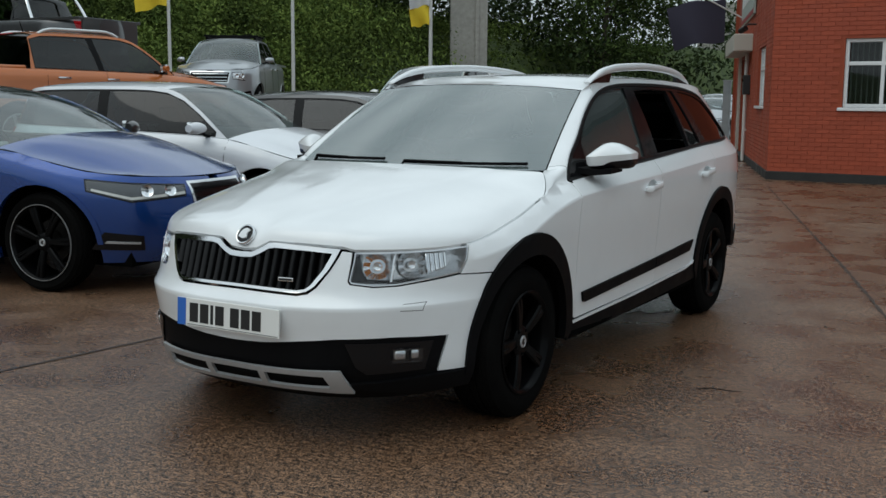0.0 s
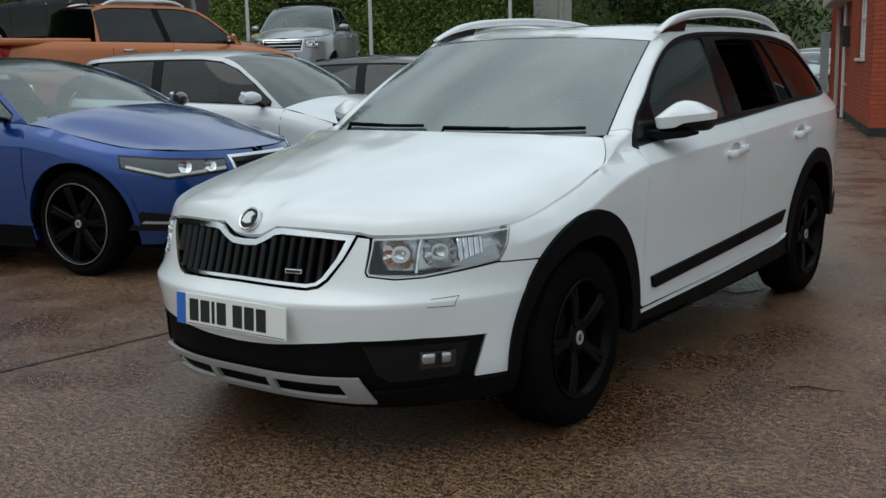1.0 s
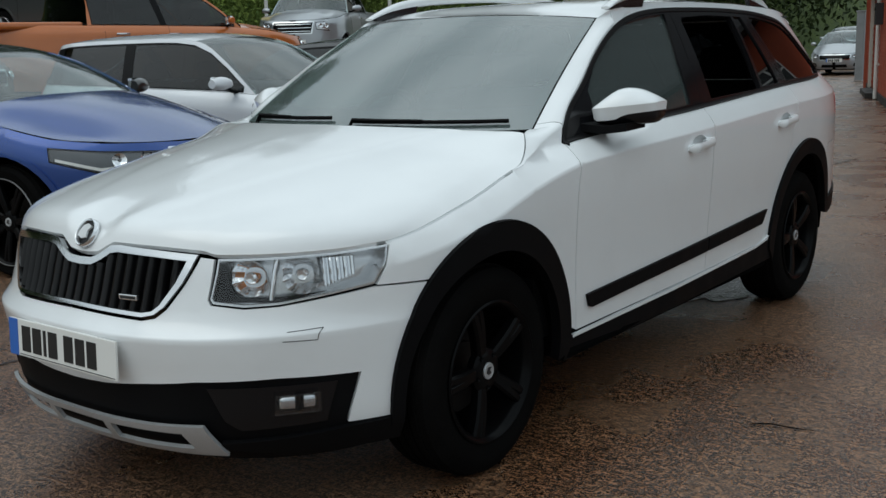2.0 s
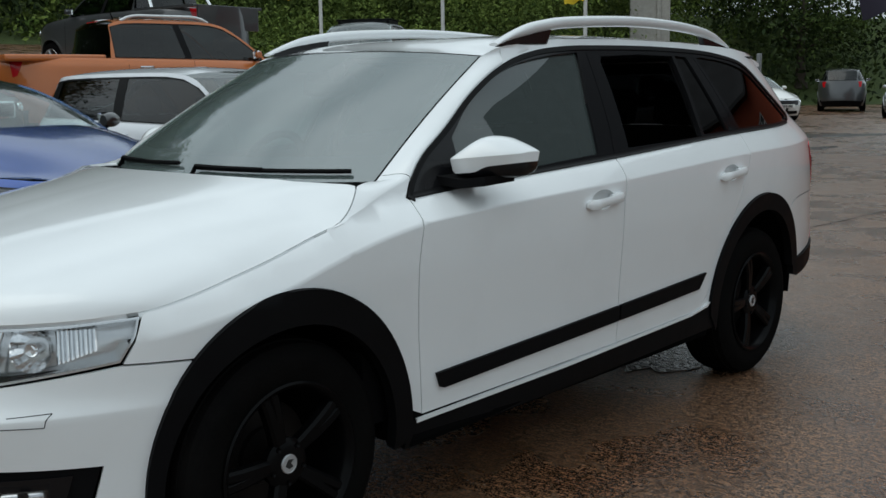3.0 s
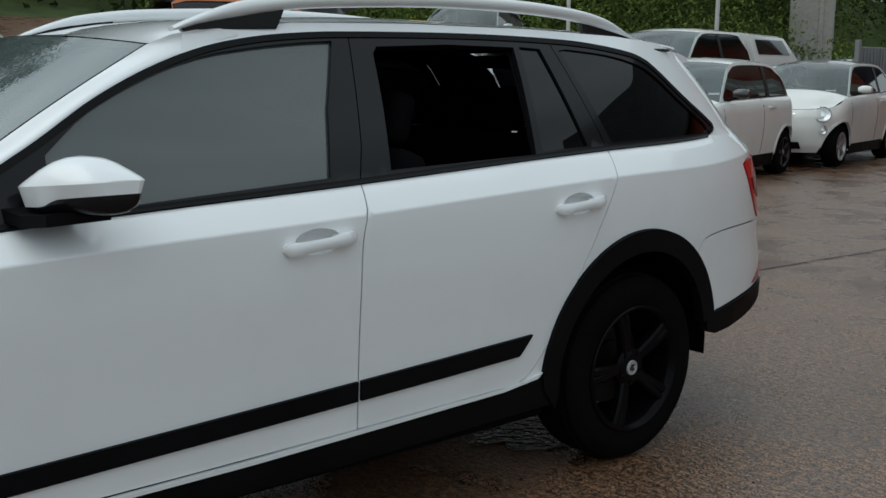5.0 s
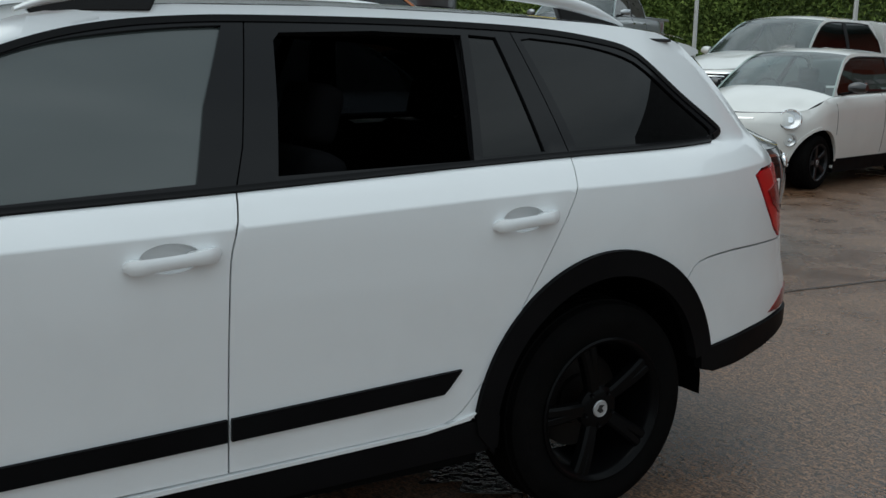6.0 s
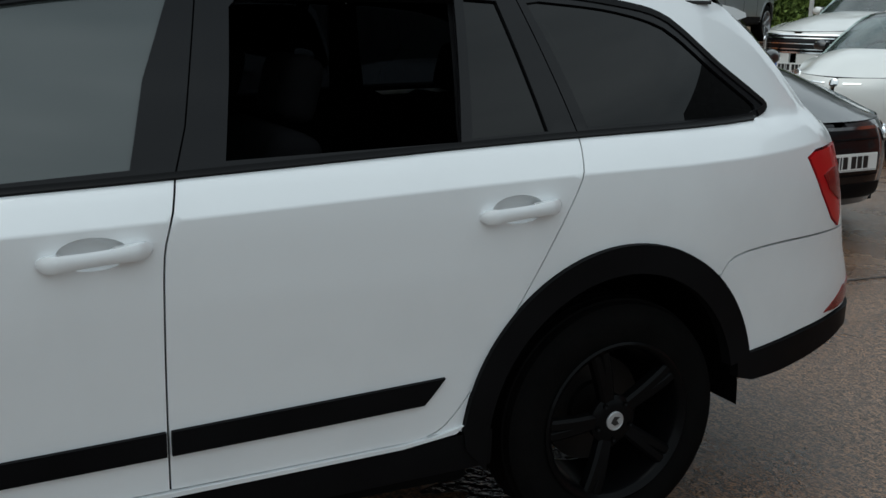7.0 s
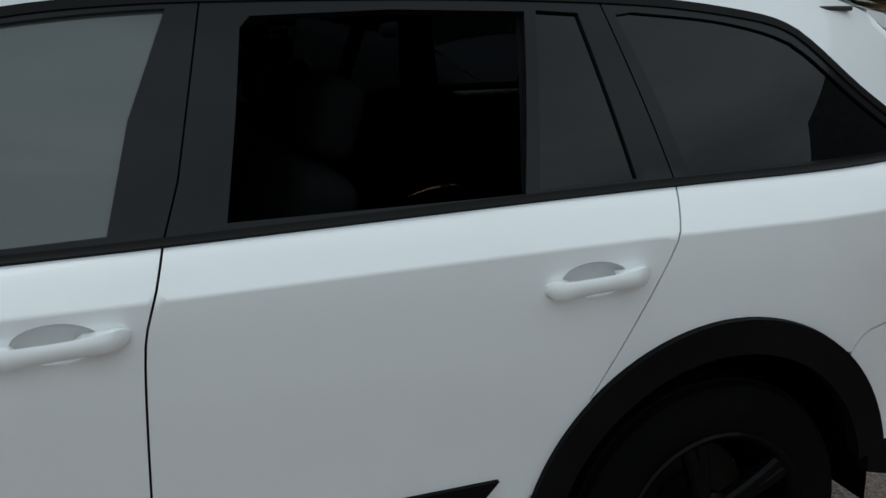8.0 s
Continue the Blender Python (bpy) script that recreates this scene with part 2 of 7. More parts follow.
def panel(name, shape, poly, material, parent, step=0.035, off=0.0, depth=0.014, gap=0.0, holes=(), label="", both=False, lift=None, lines=()):
    """A sheet on the skin of a car, cut to a polygon in (s, z), with turned-in edges. both: also its mirror image."""
    poly = inset(dense(poly, step), gap) if gap else dense(poly, step)
    if area2(poly) < 0:
        poly = poly[::-1]
    loops = [poly] + [dense(h, step * 0.6) for h in holes]
    pts, edges = [], []
    for lp in loops:
        k = len(pts)
        pts += lp
        edges += [(k + i, k + (i + 1) % len(lp)) for i in range(len(lp))]
    for ln in lines:
        k = len(pts)
        keep = [p for p in ln if in_poly(p, poly) and min(math.dist(p, q) for q in pts[:len(poly)]) > step * 0.2]
        pts += keep
        edges += [(k + i, k + i + 1) for i in range(len(keep) - 1) if math.dist(keep[i], keep[i + 1]) < step * 2]
    lo = [min(p[i] for p in poly) for i in (0, 1)]
    hi = [max(p[i] for p in poly) for i in (0, 1)]
    bound = np.array(pts)
    gx = lo[0] + (np.arange(int((hi[0] - lo[0]) / step) + 2) + 0.5) * step
    gz = lo[1] + (np.arange(int((hi[1] - lo[1]) / step) + 2) + 0.5) * step
    cand = np.stack(np.meshgrid(gx, gz), axis=-1).reshape(-1, 2)
    ok = inside_many(cand, poly)
    for h in loops[1:]:
        ok &= ~inside_many(cand, h)
    cand = cand[ok]
    if len(cand):
        near = np.min(np.hypot(cand[:, None, 0] - bound[None, :, 0], cand[:, None, 1] - bound[None, :, 1]), axis=1)
        pts += [tuple(p) for p in cand[near > step * 0.45].tolist()]
    v2, _, tris, *_ = geometry.delaunay_2d_cdt([Vector(p) for p in pts], edges, [], 1, 1e-6)
    co, no = [], []
    for p in v2:
        n = shape.normal(p.x, p.y)
        co.append(shape.at(p.x, p.y) + n * (off + (lift(p.x, p.y) if lift else 0.0)))
        no.append(n)
    faces = []
    for t in tris:
        t = list(t)
        if holes:
            mid = (sum(v2[i].x for i in t) / len(t), sum(v2[i].y for i in t) / len(t))
            if any(in_poly(mid, h) for h in loops[1:]):
                continue
        a, b, c = (co[i] for i in t[:3])
        if (b - a).cross(c - a).dot(no[t[0]]) < 0:
            t.reverse()
        faces.append(t)
    once = {}
    for t in faces:
        for i in range(len(t)):
            e = (t[i], t[(i + 1) % len(t)])
            once[(min(e), max(e))] = None if (min(e), max(e)) in once else e
    if depth:
        rim = {}
        for e in once.values():
            if e is None:
                continue
            d = (co[e[1]] - co[e[0]])
            side = d.cross(no[e[0]]).normalized()
            k = len(co)
            co += [co[e[0]], co[e[1]], co[e[1]] - no[e[1]] * depth, co[e[0]] - no[e[0]] * depth]
            no += [side] * 4
            faces.append([k, k + 3, k + 2, k + 1])
    me = bpy.data.meshes.new(name)
    me.from_pydata(co, [], faces)
    me.shade_smooth()
    me.normals_split_custom_set_from_vertices(no)
    ob = part(name, me, material, parent, label)
    if both:
        part(name, me, material, parent, label, flip=True)
    return ob


def ellipse(cy, cz, a, b, n=40, t0=0.0, t1=2 * math.pi, power=1.0):
    out = []
    for i in range(n):
        t = t0 + (t1 - t0) * i / (n if abs(t1 - t0 - 2 * math.pi) < 1e-6 else n - 1)
        c, s = math.cos(t), math.sin(t)
        out.append((cy + a * math.copysign(abs(c) ** power, c), cz + b * math.copysign(abs(s) ** power, s)))
    return out

# ---- the skin of a car ----
def curve(x, pts):
    """Smooth monotone-ish interpolation through a few (x, y) stations."""
    n = len(pts)
    if x <= pts[0][0]:
        return pts[0][1]
    if x >= pts[-1][0]:
        return pts[-1][1]
    for i in range(n - 1):
        if x <= pts[i + 1][0]:
            break
    x0, y0 = pts[i]
    x1, y1 = pts[i + 1]
    h = x1 - x0
    d = (y1 - y0) / h

    def slope(j):
        if j == 0:
            return (pts[1][1] - pts[0][1]) / (pts[1][0] - pts[0][0])
        if j == n - 1:
            return (pts[-1][1] - pts[-2][1]) / (pts[-1][0] - pts[-2][0])
        a = (pts[j][1] - pts[j - 1][1]) / (pts[j][0] - pts[j - 1][0])
        b = (pts[j + 1][1] - pts[j][1]) / (pts[j + 1][0] - pts[j][0])
        return 0.0 if a * b <= 0 else 2 * a * b / (a + b)

    m0, m1, t = slope(i), slope(i + 1), (x - x0) / h
    t2, t3 = t * t, t * t * t
    return (2 * t3 - 3 * t2 + 1) * y0 + (t3 - 2 * t2 + t) * h * m0 + (-2 * t3 + 3 * t2) * y1 + (t3 - t2) * h * m1


class Shape:
    """The skin of a car: nose at -y, tail at +y, front axle at y = 0. (s, z) runs round the skin at the height z."""

    def __init__(self, nose, tail, y1, y2, low, bow, edge_z, edge_x, roll, roof_z, roof_x, top_z, n=2.8, nr=3.0, soft=False):
        self.soft = soft
        self.nose, self.tail, self.y1, self.y2, self.low, self.bow = nose, tail, y1, y2, low, bow
        self.edge_z, self.edge_x, self.roll, self.roof_z, self.roof_x, self.top_z, self.n, self.nr = edge_z, edge_x, roll, roof_z, roof_x, top_z, n, nr

    def width(self, y, z):
        zt, xt = curve(y, self.edge_z), curve(y, self.edge_x)
        zs = zt - curve(y, self.roll)
        if z <= zs:
            return curve(z, self.low) * curve(y, self.bow)
        ws = curve(zs, self.low) * curve(y, self.bow)
        if z <= zt:
            q = (z - zs) / (zt - zs)
            if self.soft:
                return ws - (ws - xt) * (0.55 * q * q + 0.25 * q ** 4 + 0.2 * (1 - math.sqrt(max(0.0, 1 - q * q))))
            return ws - (ws - xt) * (0.8 * q + 0.2 * (1 - math.sqrt(max(0.0, 1 - q * q))))
        q = min(1.25, (z - zt) / (self.roof_z - zt))
        return xt + (self.roof_x - xt) * (0.82 * q + 0.18 * q * q)

    def at(self, s, z):
        half, n, nr = math.pi / 2, self.n, self.nr
        run = self.y2 - self.y1
        if s < 0:
            p = self.at(-s, z)
            return Vector((-p.x, p.y, p.z))
        if s < half:
            yn = curve(z, self.nose)
            y = yn + (self.y1 - yn) * (1 - math.cos(s))
            return Vector((self.width(y, z) * math.sin(s) ** (2 / n), y, z))
        if s <= half + run:
            y = self.y1 + s - half
            return Vector((self.width(y, z), y, z))
        a = min(s - half - run, half)
        yt = curve(z, self.tail)
        y = self.y2 + (yt - self.y2) * math.sin(a)
        return Vector((self.width(y, z) * max(0.0, math.cos(a)) ** (2 / nr), y, z))

    def sy(self, y, z):
        half = math.pi / 2
        if y < self.y1:
            yn = curve(z, self.nose)
            return math.acos(max(-1.0, min(1.0, 1 - (y - yn) / (self.y1 - yn))))
        if y <= self.y2:
            return half + y - self.y1
        yt = curve(z, self.tail)
        return half + self.y2 - self.y1 + math.asin(min(1.0, (y - self.y2) / (yt - self.y2)))

    def sx(self, x, z):
        lo, hi = 0.0, math.pi / 2
        for _ in range(30):
            mid = (lo + hi) / 2
            lo, hi = (mid, hi) if self.at(mid, z).x < x else (lo, mid)
        return lo

    def normal(self, s, z):
        e = 0.004
        a = self.at(s + e, z) - self.at(s - e, z)
        b = self.at(s, z + e) - self.at(s, z - e)
        return a.cross(b).normalized()

# ---- ground ----
def smooth(t):
    t = max(0.0, min(1.0, t))
    return t * t * (3 - 2 * t)


def bank_start(x, y):
    yaw = math.degrees(math.atan2(-x, y))
    return curve(yaw, [(-180, 90), (8, 90), (16, 56), (24, 50), (31, 42), (38, 34), (60, 30), (80, 27), (100, 26), (130, 40), (180, 90)])


def ground_z(x, y):
    """The yard is level round the white car, climbs gently to the hedge side and ends in a bank."""
    d = -max(x, -30) - 5.8
    z = 0.06 * max(0.0, -max(x, -22) - 12) + 0.10 * (d if d > 2 else 0.0 if d < -1 else 2 * ((d + 1) / 3) ** 2)
    z *= 1 - 0.9 * smooth((y - 15) / 12)
    r = math.hypot(x, y)
    return z + (3.0 + 1.6 * smooth((y - 15) / 12)) * smooth((r - bank_start(x, y)) / 9)


M_YARD = shader("wet_concrete", (0.1, 0.065, 0.048), 0.4)
n_, l_, p_ = nodes_of(M_YARD)
y_big, y_mid, y_fine, y_grit = noise_tex(M_YARD, 0.35, 5.0), noise_tex(M_YARD, 2.3, 6.0), noise_tex(M_YARD, 42.0, 3.0), noise_tex(M_YARD, 115.0, 2.0)
y_col = ramp(M_YARD, y_mid, (0.090, 0.042, 0.020), (0.150, 0.080, 0.042), 0.38, 0.64)
y_col = mixed(M_YARD, ramp(M_YARD, y_big, (0, 0, 0), (0.7, 0.7, 0.7), 0.45, 0.62), y_col, (0.165, 0.096, 0.057))
y_brush = noise_tex(M_YARD, 1.0, 3.0, "Object", (20.0, 66.0, 1.0))
y_spk = mixed(M_YARD, 1.0, ramp(M_YARD, mixed(M_YARD, 0.62, y_fine, y_grit), (0.10, 0.09, 0.08), (1.95, 1.93, 1.90), 0.44, 0.57), ramp(M_YARD, y_brush, (0.66, 0.66, 0.66), (1.24, 1.24, 1.24), 0.40, 0.60), "MULTIPLY")
y_col = mixed(M_YARD, 1.0, y_col, y_spk, "MULTIPLY")
y_stone = ramp(M_YARD, noise_tex(M_YARD, 210.0, 1.0), (0, 0, 0), (1, 1, 1), 0.68, 0.74)
y_col = mixed(M_YARD, y_stone, y_col, (0.36, 0.31, 0.26))
l_.new(y_col, p_.inputs["Base Color"])
l_.new(ramp(M_YARD, mixed(M_YARD, 0.5, y_big, y_mid), (0.16,) * 3, (0.46,) * 3, 0.40, 0.60), p_.inputs["Roughness"])
relief(M_YARD, mixed(M_YARD, 0.35, mixed(M_YARD, 0.5, y_fine, y_grit), y_brush), 1.0, 0.010)
p_.inputs["Specular IOR Level"].default_value = 0.8
bm = bmesh.new()
xs = [-300, -150, -100, -80] + [-68 + 2 * i for i in range(0, 22)] + [-24 + i for i in range(0, 40)] + [18, 22, 30, 50, 100, 300]
ys = [-300, -100, -60] + [-40 + 2 * i for i in range(0, 14)] + [-12 + 1.5 * i for i in range(0, 48)] + [62 + 2 * i for i in range(8)] + [90, 120, 300]
grid = [[bm.verts.new((x, y, ground_z(x, y))) for x in xs] for y in ys]
for j in range(len(ys) - 1):
    for i in range(len(xs) - 1):
        f = bm.faces.new((grid[j][i], grid[j][i + 1], grid[j + 1][i + 1], grid[j + 1][i]))
        cx, cy = (xs[i] + xs[i + 1]) / 2, (ys[j] + ys[j + 1]) / 2
        f.material_index = 1 if math.hypot(cx, cy) > bank_start(cx, cy) - 1.0 else 0
me = bpy.data.meshes.new("ground")
bm.to_mesh(me)
bm.free()
me.shade_smooth()
me.materials.append(M_YARD)
M_GRASS = varied("rough_grass", (0.030, 0.052, 0.012), (0.085, 0.115, 0.028), 1.5, (0.8, 0.95), 0.8, 18.0, distance=0.06)
me.materials.append(M_GRASS)
tagged(new("ground", me), "wet brown concrete yard", "ground", kind="structure")

HERO = Shape(
    nose=[(0.16, -0.74), (0.24, -0.83), (0.33, -0.875), (0.42, -0.884), (0.52, -0.905), (0.560, -0.911), (0.567, -0.906), (0.574, -0.895), (0.61, -0.864), (0.66, -0.845), (0.74, -0.82), (0.80, -0.795), (0.84, -0.74)],
    tail=[(0.2, 3.61), (0.3, 3.725), (0.42, 3.785), (0.55, 3.785), (0.7, 3.735), (0.9, 3.685), (1.05, 3.62), (1.2, 3.51), (1.4, 3.34)],
    y1=0.05, y2=2.8, nr=6.0,
    low=[(0.16, 0.79), (0.22, 0.832), (0.30, 0.853), (0.42, 0.861), (0.55, 0.868), (0.70, 0.879), (0.80, 0.885), (0.90, 0.886), (1.05, 0.878)],
    bow=[(-0.9, 0.985), (0.0, 0.99), (0.5, 0.992), (1.5, 1.0), (2.4, 0.998), (3.0, 0.985), (3.7, 0.95)],
    edge_z=[(-0.80, 0.80), (-0.70, 0.772), (-0.5, 0.772), (-0.37, 0.785), (-0.084, 0.853), (0.16, 0.921), (0.34, 0.958), (0.515, 0.978), (1.57, 1.033), (2.53, 1.080), (3.0, 1.095), (3.4, 1.12), (3.6, 1.13)],
    edge_x=[(-0.8, 0.86), (-0.4, 0.85), (-0.084, 0.824), (0.16, 0.817), (0.34, 0.80), (0.515, 0.79), (1.0, 0.805), (1.57, 0.812), (2.53, 0.80), (3.0, 0.785), (3.3, 0.77), (3.7, 0.74)],
    roll=[(-0.8, 0.05), (-0.4, 0.06), (0.0, 0.075), (0.3, 0.07), (0.5, 0.065), (1.5, 0.075), (2.5, 0.082), (3.5, 0.09)],
    roof_z=1.42, roof_x=0.612, top_z=[(0.9, 1.415), (1.3, 1.472), (2.0, 1.50), (2.6, 1.49), (3.2, 1.45), (3.5, 1.42)])

# ---- the white estate car ----
def edge_of(y):
    return curve(y, HERO.edge_z)


def sd(pts):
    """Stations given as (y, z) on the side of the skin."""
    return [(HERO.sy(y, z), z) for y, z in pts]


def fr(pts):
    """Stations given as (x, z) on the front of the skin."""
    return [(math.copysign(HERO.sx(abs(x), z), x), z) for x, z in pts]


def belt(y0, y1, dz=0.0, n=24):
    return [(y0 + (y1 - y0) * i / n, edge_of(y0 + (y1 - y0) * i / n) + dz) for i in range(n + 1)]


def arch(cy, cz, af, ar, b, z0f, z0r, n=44):
    """From the foot in front of a wheel over the top to the foot behind it."""
    t0, t1 = math.pi - math.asin((z0f - cz) / b), math.asin((z0r - cz) / b)
    out = []
    for i in range(n + 1):
        t = t0 + (t1 - t0) * i / n
        c = math.cos(t)
        out.append((cy + (ar if c > 0 else af) * c, cz + b * math.sin(t)))
    return out


def wheel(parent, place, rad=0.328, wid=0.222, rim_r=0.218, spokes=5, rim=None, cap=None, tyre=None, label="", twin=True, lip=None):
    """A road wheel whose outer face looks along +x."""
    w = new("wheel")
    w.parent, w.matrix_local = parent, place
    if label:
        tagged(w, label)
    rim, cap, h = rim or M_RIM, cap or M_SILVER, wid / 2
    ribs = []
    for k, a in enumerate((-0.052, -0.018, 0.018, 0.052)):
        a *= h / 0.111
        ribs += [(a - 0.013, rad - 0.006), (a - 0.0125, rad), (a + 0.0125, rad), (a + 0.013, rad - 0.006)]
    side_ = [(h - 0.022, rad - 0.010), (h - 0.004, rad - 0.035), (h, rim_r + 0.05), (h - 0.004, rim_r + 0.02), (h - 0.012, rim_r - 0.012)]
    bm = lathe([(-x, r) for x, r in side_[::-1]] + ribs + side_, 72)
    part("tyre", bm, tyre or M_TYRE, w, smooth=35)
    prof = [(h - 0.010, rim_r - 0.004), (h - 0.002, rim_r + 0.004), (h + 0.002, rim_r - 0.002), (h - 0.006, rim_r - 0.014), (h - 0.03, rim_r - 0.022), (-h + 0.02, rim_r - 0.035), (-h + 0.005, rim_r - 0.004)]
    part("rim_barrel", lathe(prof, 64), rim, w, smooth=40)
    if lip:
        part("rim_edge", lathe([(h - 0.002, rim_r - 0.004), (h + 0.004, rim_r - 0.001), (h + 0.004, rim_r + 0.002), (h - 0.002, rim_r + 0.004)], 64), lip, w, "thin bright rim edge", smooth=40)
    bm = bmesh.new()
    for k in range(spokes):
        for side in ((-1, 1) if twin else (0,)):
            m = Matrix.Rotation(2 * math.pi * k / spokes + 0.3 + side * 0.09, 4, "X") @ Matrix.Rotation(side * -0.16, 4, "X")
            w0, w1 = (0.017, 0.015) if twin else (0.034, 0.028)
            r0, r1 = 0.045, rim_r - 0.010
            sec = []
            for q in range(7):
                f = q / 6
                r = r0 + (r1 - r0) * f
                ww = w0 + (w1 - w0) * f
                x = h - 0.030 + 0.022 * math.sin(f * math.pi * 0.55) - 0.004 * f
                sec.append([m @ Vector(p) for p in ((x - 0.03, -ww * 0.9, r), (x - 0.004, -ww, r), (x + 0.004, -ww * 0.55, r), (x + 0.004, ww * 0.55, r), (x - 0.004, ww, r), (x - 0.03, ww * 0.9, r))])
            loft(bm, sec)
    lathe([(h - 0.06, 0.02), (h - 0.055, 0.066), (h - 0.03, 0.068), (h - 0.022, 0.056), (h - 0.020, 0.034), (h - 0.022, 0.0005)], 40, bm=bm)
    for k in range(5):
        t = 2 * math.pi * (k + 0.5) / 5 + 0.3
        lathe([(h - 0.022, 0.0005), (h - 0.018, 0.007), (h - 0.04, 0.009)], 10, m=Matrix.Translation((0, 0.053 * math.cos(t), 0.053 * math.sin(t))), bm=bm)
    part("spokes", bm, rim, w, smooth=38)
    part("wheel_cap", lathe([(h - 0.024, 0.026), (h - 0.017, 0.026), (h - 0.0155, 0.0235), (h - 0.0165, 0.022), (h - 0.0165, 0.0005)], 32), cap, w, "small round silver cap", smooth=30)
    bm = prism([(-0.014, -0.004), (-0.002, -0.013), (0.012, -0.009), (0.004, 0.002), (0.014, 0.010), (-0.004, 0.013)], h - 0.0168, h - 0.0155, "x")
    part("cap_mark", bm, M_INK, w)
    part("brake_disc", lathe([(-0.005, 0.0005), (-0.005, 0.075), (-0.018, 0.08), (-0.018, 0.148), (-0.042, 0.148), (-0.042, 0.0005)], 48), M_DISC, w, smooth=30)
    return w


def number_plate(parent, m, wide=0.52, high=0.111, back=None, bars=7):
    """A registration plate whose face looks along -y; its characters are plain bars."""
    p = new("number_plate")
    p.parent, p.matrix_local = parent, m
    tagged(p, "white number plate with black character bars")
    part("plate", boxed(-wide / 2, wide / 2, -0.004, 0.004, -high / 2, high / 2, 0.003), back or M_PLATE, p)
    part("plate_border", prism([(-wide / 2 + 0.052, -high / 2 + 0.006), (wide / 2 - 0.006, -high / 2 + 0.006), (wide / 2 - 0.006, -high / 2 + 0.008), (-wide / 2 + 0.052, -high / 2 + 0.008)], -0.0052, -0.004, "y"), M_INK, p)
    part("band", boxed(-wide / 2 + 0.001, -wide / 2 + 0.045, -0.0062, -0.003, -high / 2 + 0.001, high / 2 - 0.001, 0.001), M_BLUEBAND, p, "blue band")
    x = -wide / 2 + 0.066
    for i in range(bars):
        w = 0.014 if i == 2 else 0.044
        if i == 4:
            x += 0.022
        part("bar", boxed(x, x + w, -0.0058, -0.003, -0.038, 0.038, 0.001), M_INK, p)
        x += w + 0.011
    return p


def seat(parent, x, y, bench=False, z=0.0):
    s = new("rear_bench" if bench else "front_seat")
    s.parent, s.matrix_local = parent, pose(x, y, z)
    half = 0.62 if bench else 0.25
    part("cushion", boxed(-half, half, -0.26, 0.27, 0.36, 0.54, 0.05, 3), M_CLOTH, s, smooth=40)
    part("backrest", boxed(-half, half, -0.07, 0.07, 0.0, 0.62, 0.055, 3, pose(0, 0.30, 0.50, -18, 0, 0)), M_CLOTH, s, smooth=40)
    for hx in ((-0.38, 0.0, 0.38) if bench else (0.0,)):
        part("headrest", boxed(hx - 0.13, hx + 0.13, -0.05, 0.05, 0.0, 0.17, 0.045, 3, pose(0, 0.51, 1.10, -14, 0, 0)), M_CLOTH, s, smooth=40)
    return s


def steering_wheel(parent, x, y, z, tilt=62):
    w = new("steering_wheel")
    w.parent, w.matrix_local = parent, pose(x, y, z, tilt, 0, 0)
    bm = bmesh.new()
    ring = [[Vector(((0.185 + 0.016 * math.cos(b)) * math.cos(a), (0.185 + 0.016 * math.cos(b)) * math.sin(a), 0.016 * math.sin(b))) for b in (2 * math.pi * j / 8 for j in range(8))] for a in (2 * math.pi * i / 40 for i in range(40))]
    rows = [[bm.verts.new(p) for p in r] for r in ring]
    for i in range(40):
        for j in range(8):
            bm.faces.new((rows[i][j], rows[(i + 1) % 40][j], rows[(i + 1) % 40][(j + 1) % 8], rows[i][(j + 1) % 8]))
    part("rim", bm, M_CABIN, w, smooth=60)
    part("hub", boxed(-0.085, 0.085, -0.06, 0.07, -0.04, 0.01, 0.03, 3), M_CABIN, w, smooth=40)
    for a in (0, 180, 270):
        part("spoke", boxed(0.05, 0.18, -0.018, 0.018, -0.012, 0.006, 0.005, 2, pose(0, 0, 0, 0, 0, a)), M_SILVER, w)
    return w


car = thing("estate_car", "white estate car with black arch trims and silver roof rails", "car", Matrix.Identity(4))

# skins: wings, doors, quarters
GAP0 = [(0.503, 0.972), (0.480, 0.90), (0.463, 0.82), (0.459, 0.75), (0.464, 0.62), (0.478, 0.46), (0.487, 0.345)]
GAP1 = [(1.567, 1.034), (1.548, 0.97), (1.530, 0.91), (1.523, 0.845), (1.520, 0.70), (1.520, 0.50), (1.521, 0.362)]
GAP2 = [(2.553, 1.081), (2.52, 0.985), (2.455, 0.862), (2.375, 0.72), (2.267, 0.529), (2.20, 0.435), (2.15, 0.392), (2.09, 0.378)]
gap0, gap1, gap2 = spline(GAP0), spline(GAP1), spline(GAP2)
ARCH_F = arch(0, 0.325, 0.392, 0.437, 0.468, 0.30, 0.30)
ARCH_FI = arch(0, 0.325, 0.352, 0.368, 0.376, 0.28, 0.28)
ARCH_R = arch(2.67, 0.325, 0.455, 0.462, 0.490, 0.385, 0.455)
ARCH_RI = arch(2.67, 0.325, 0.385, 0.388, 0.416, 0.30, 0.35)

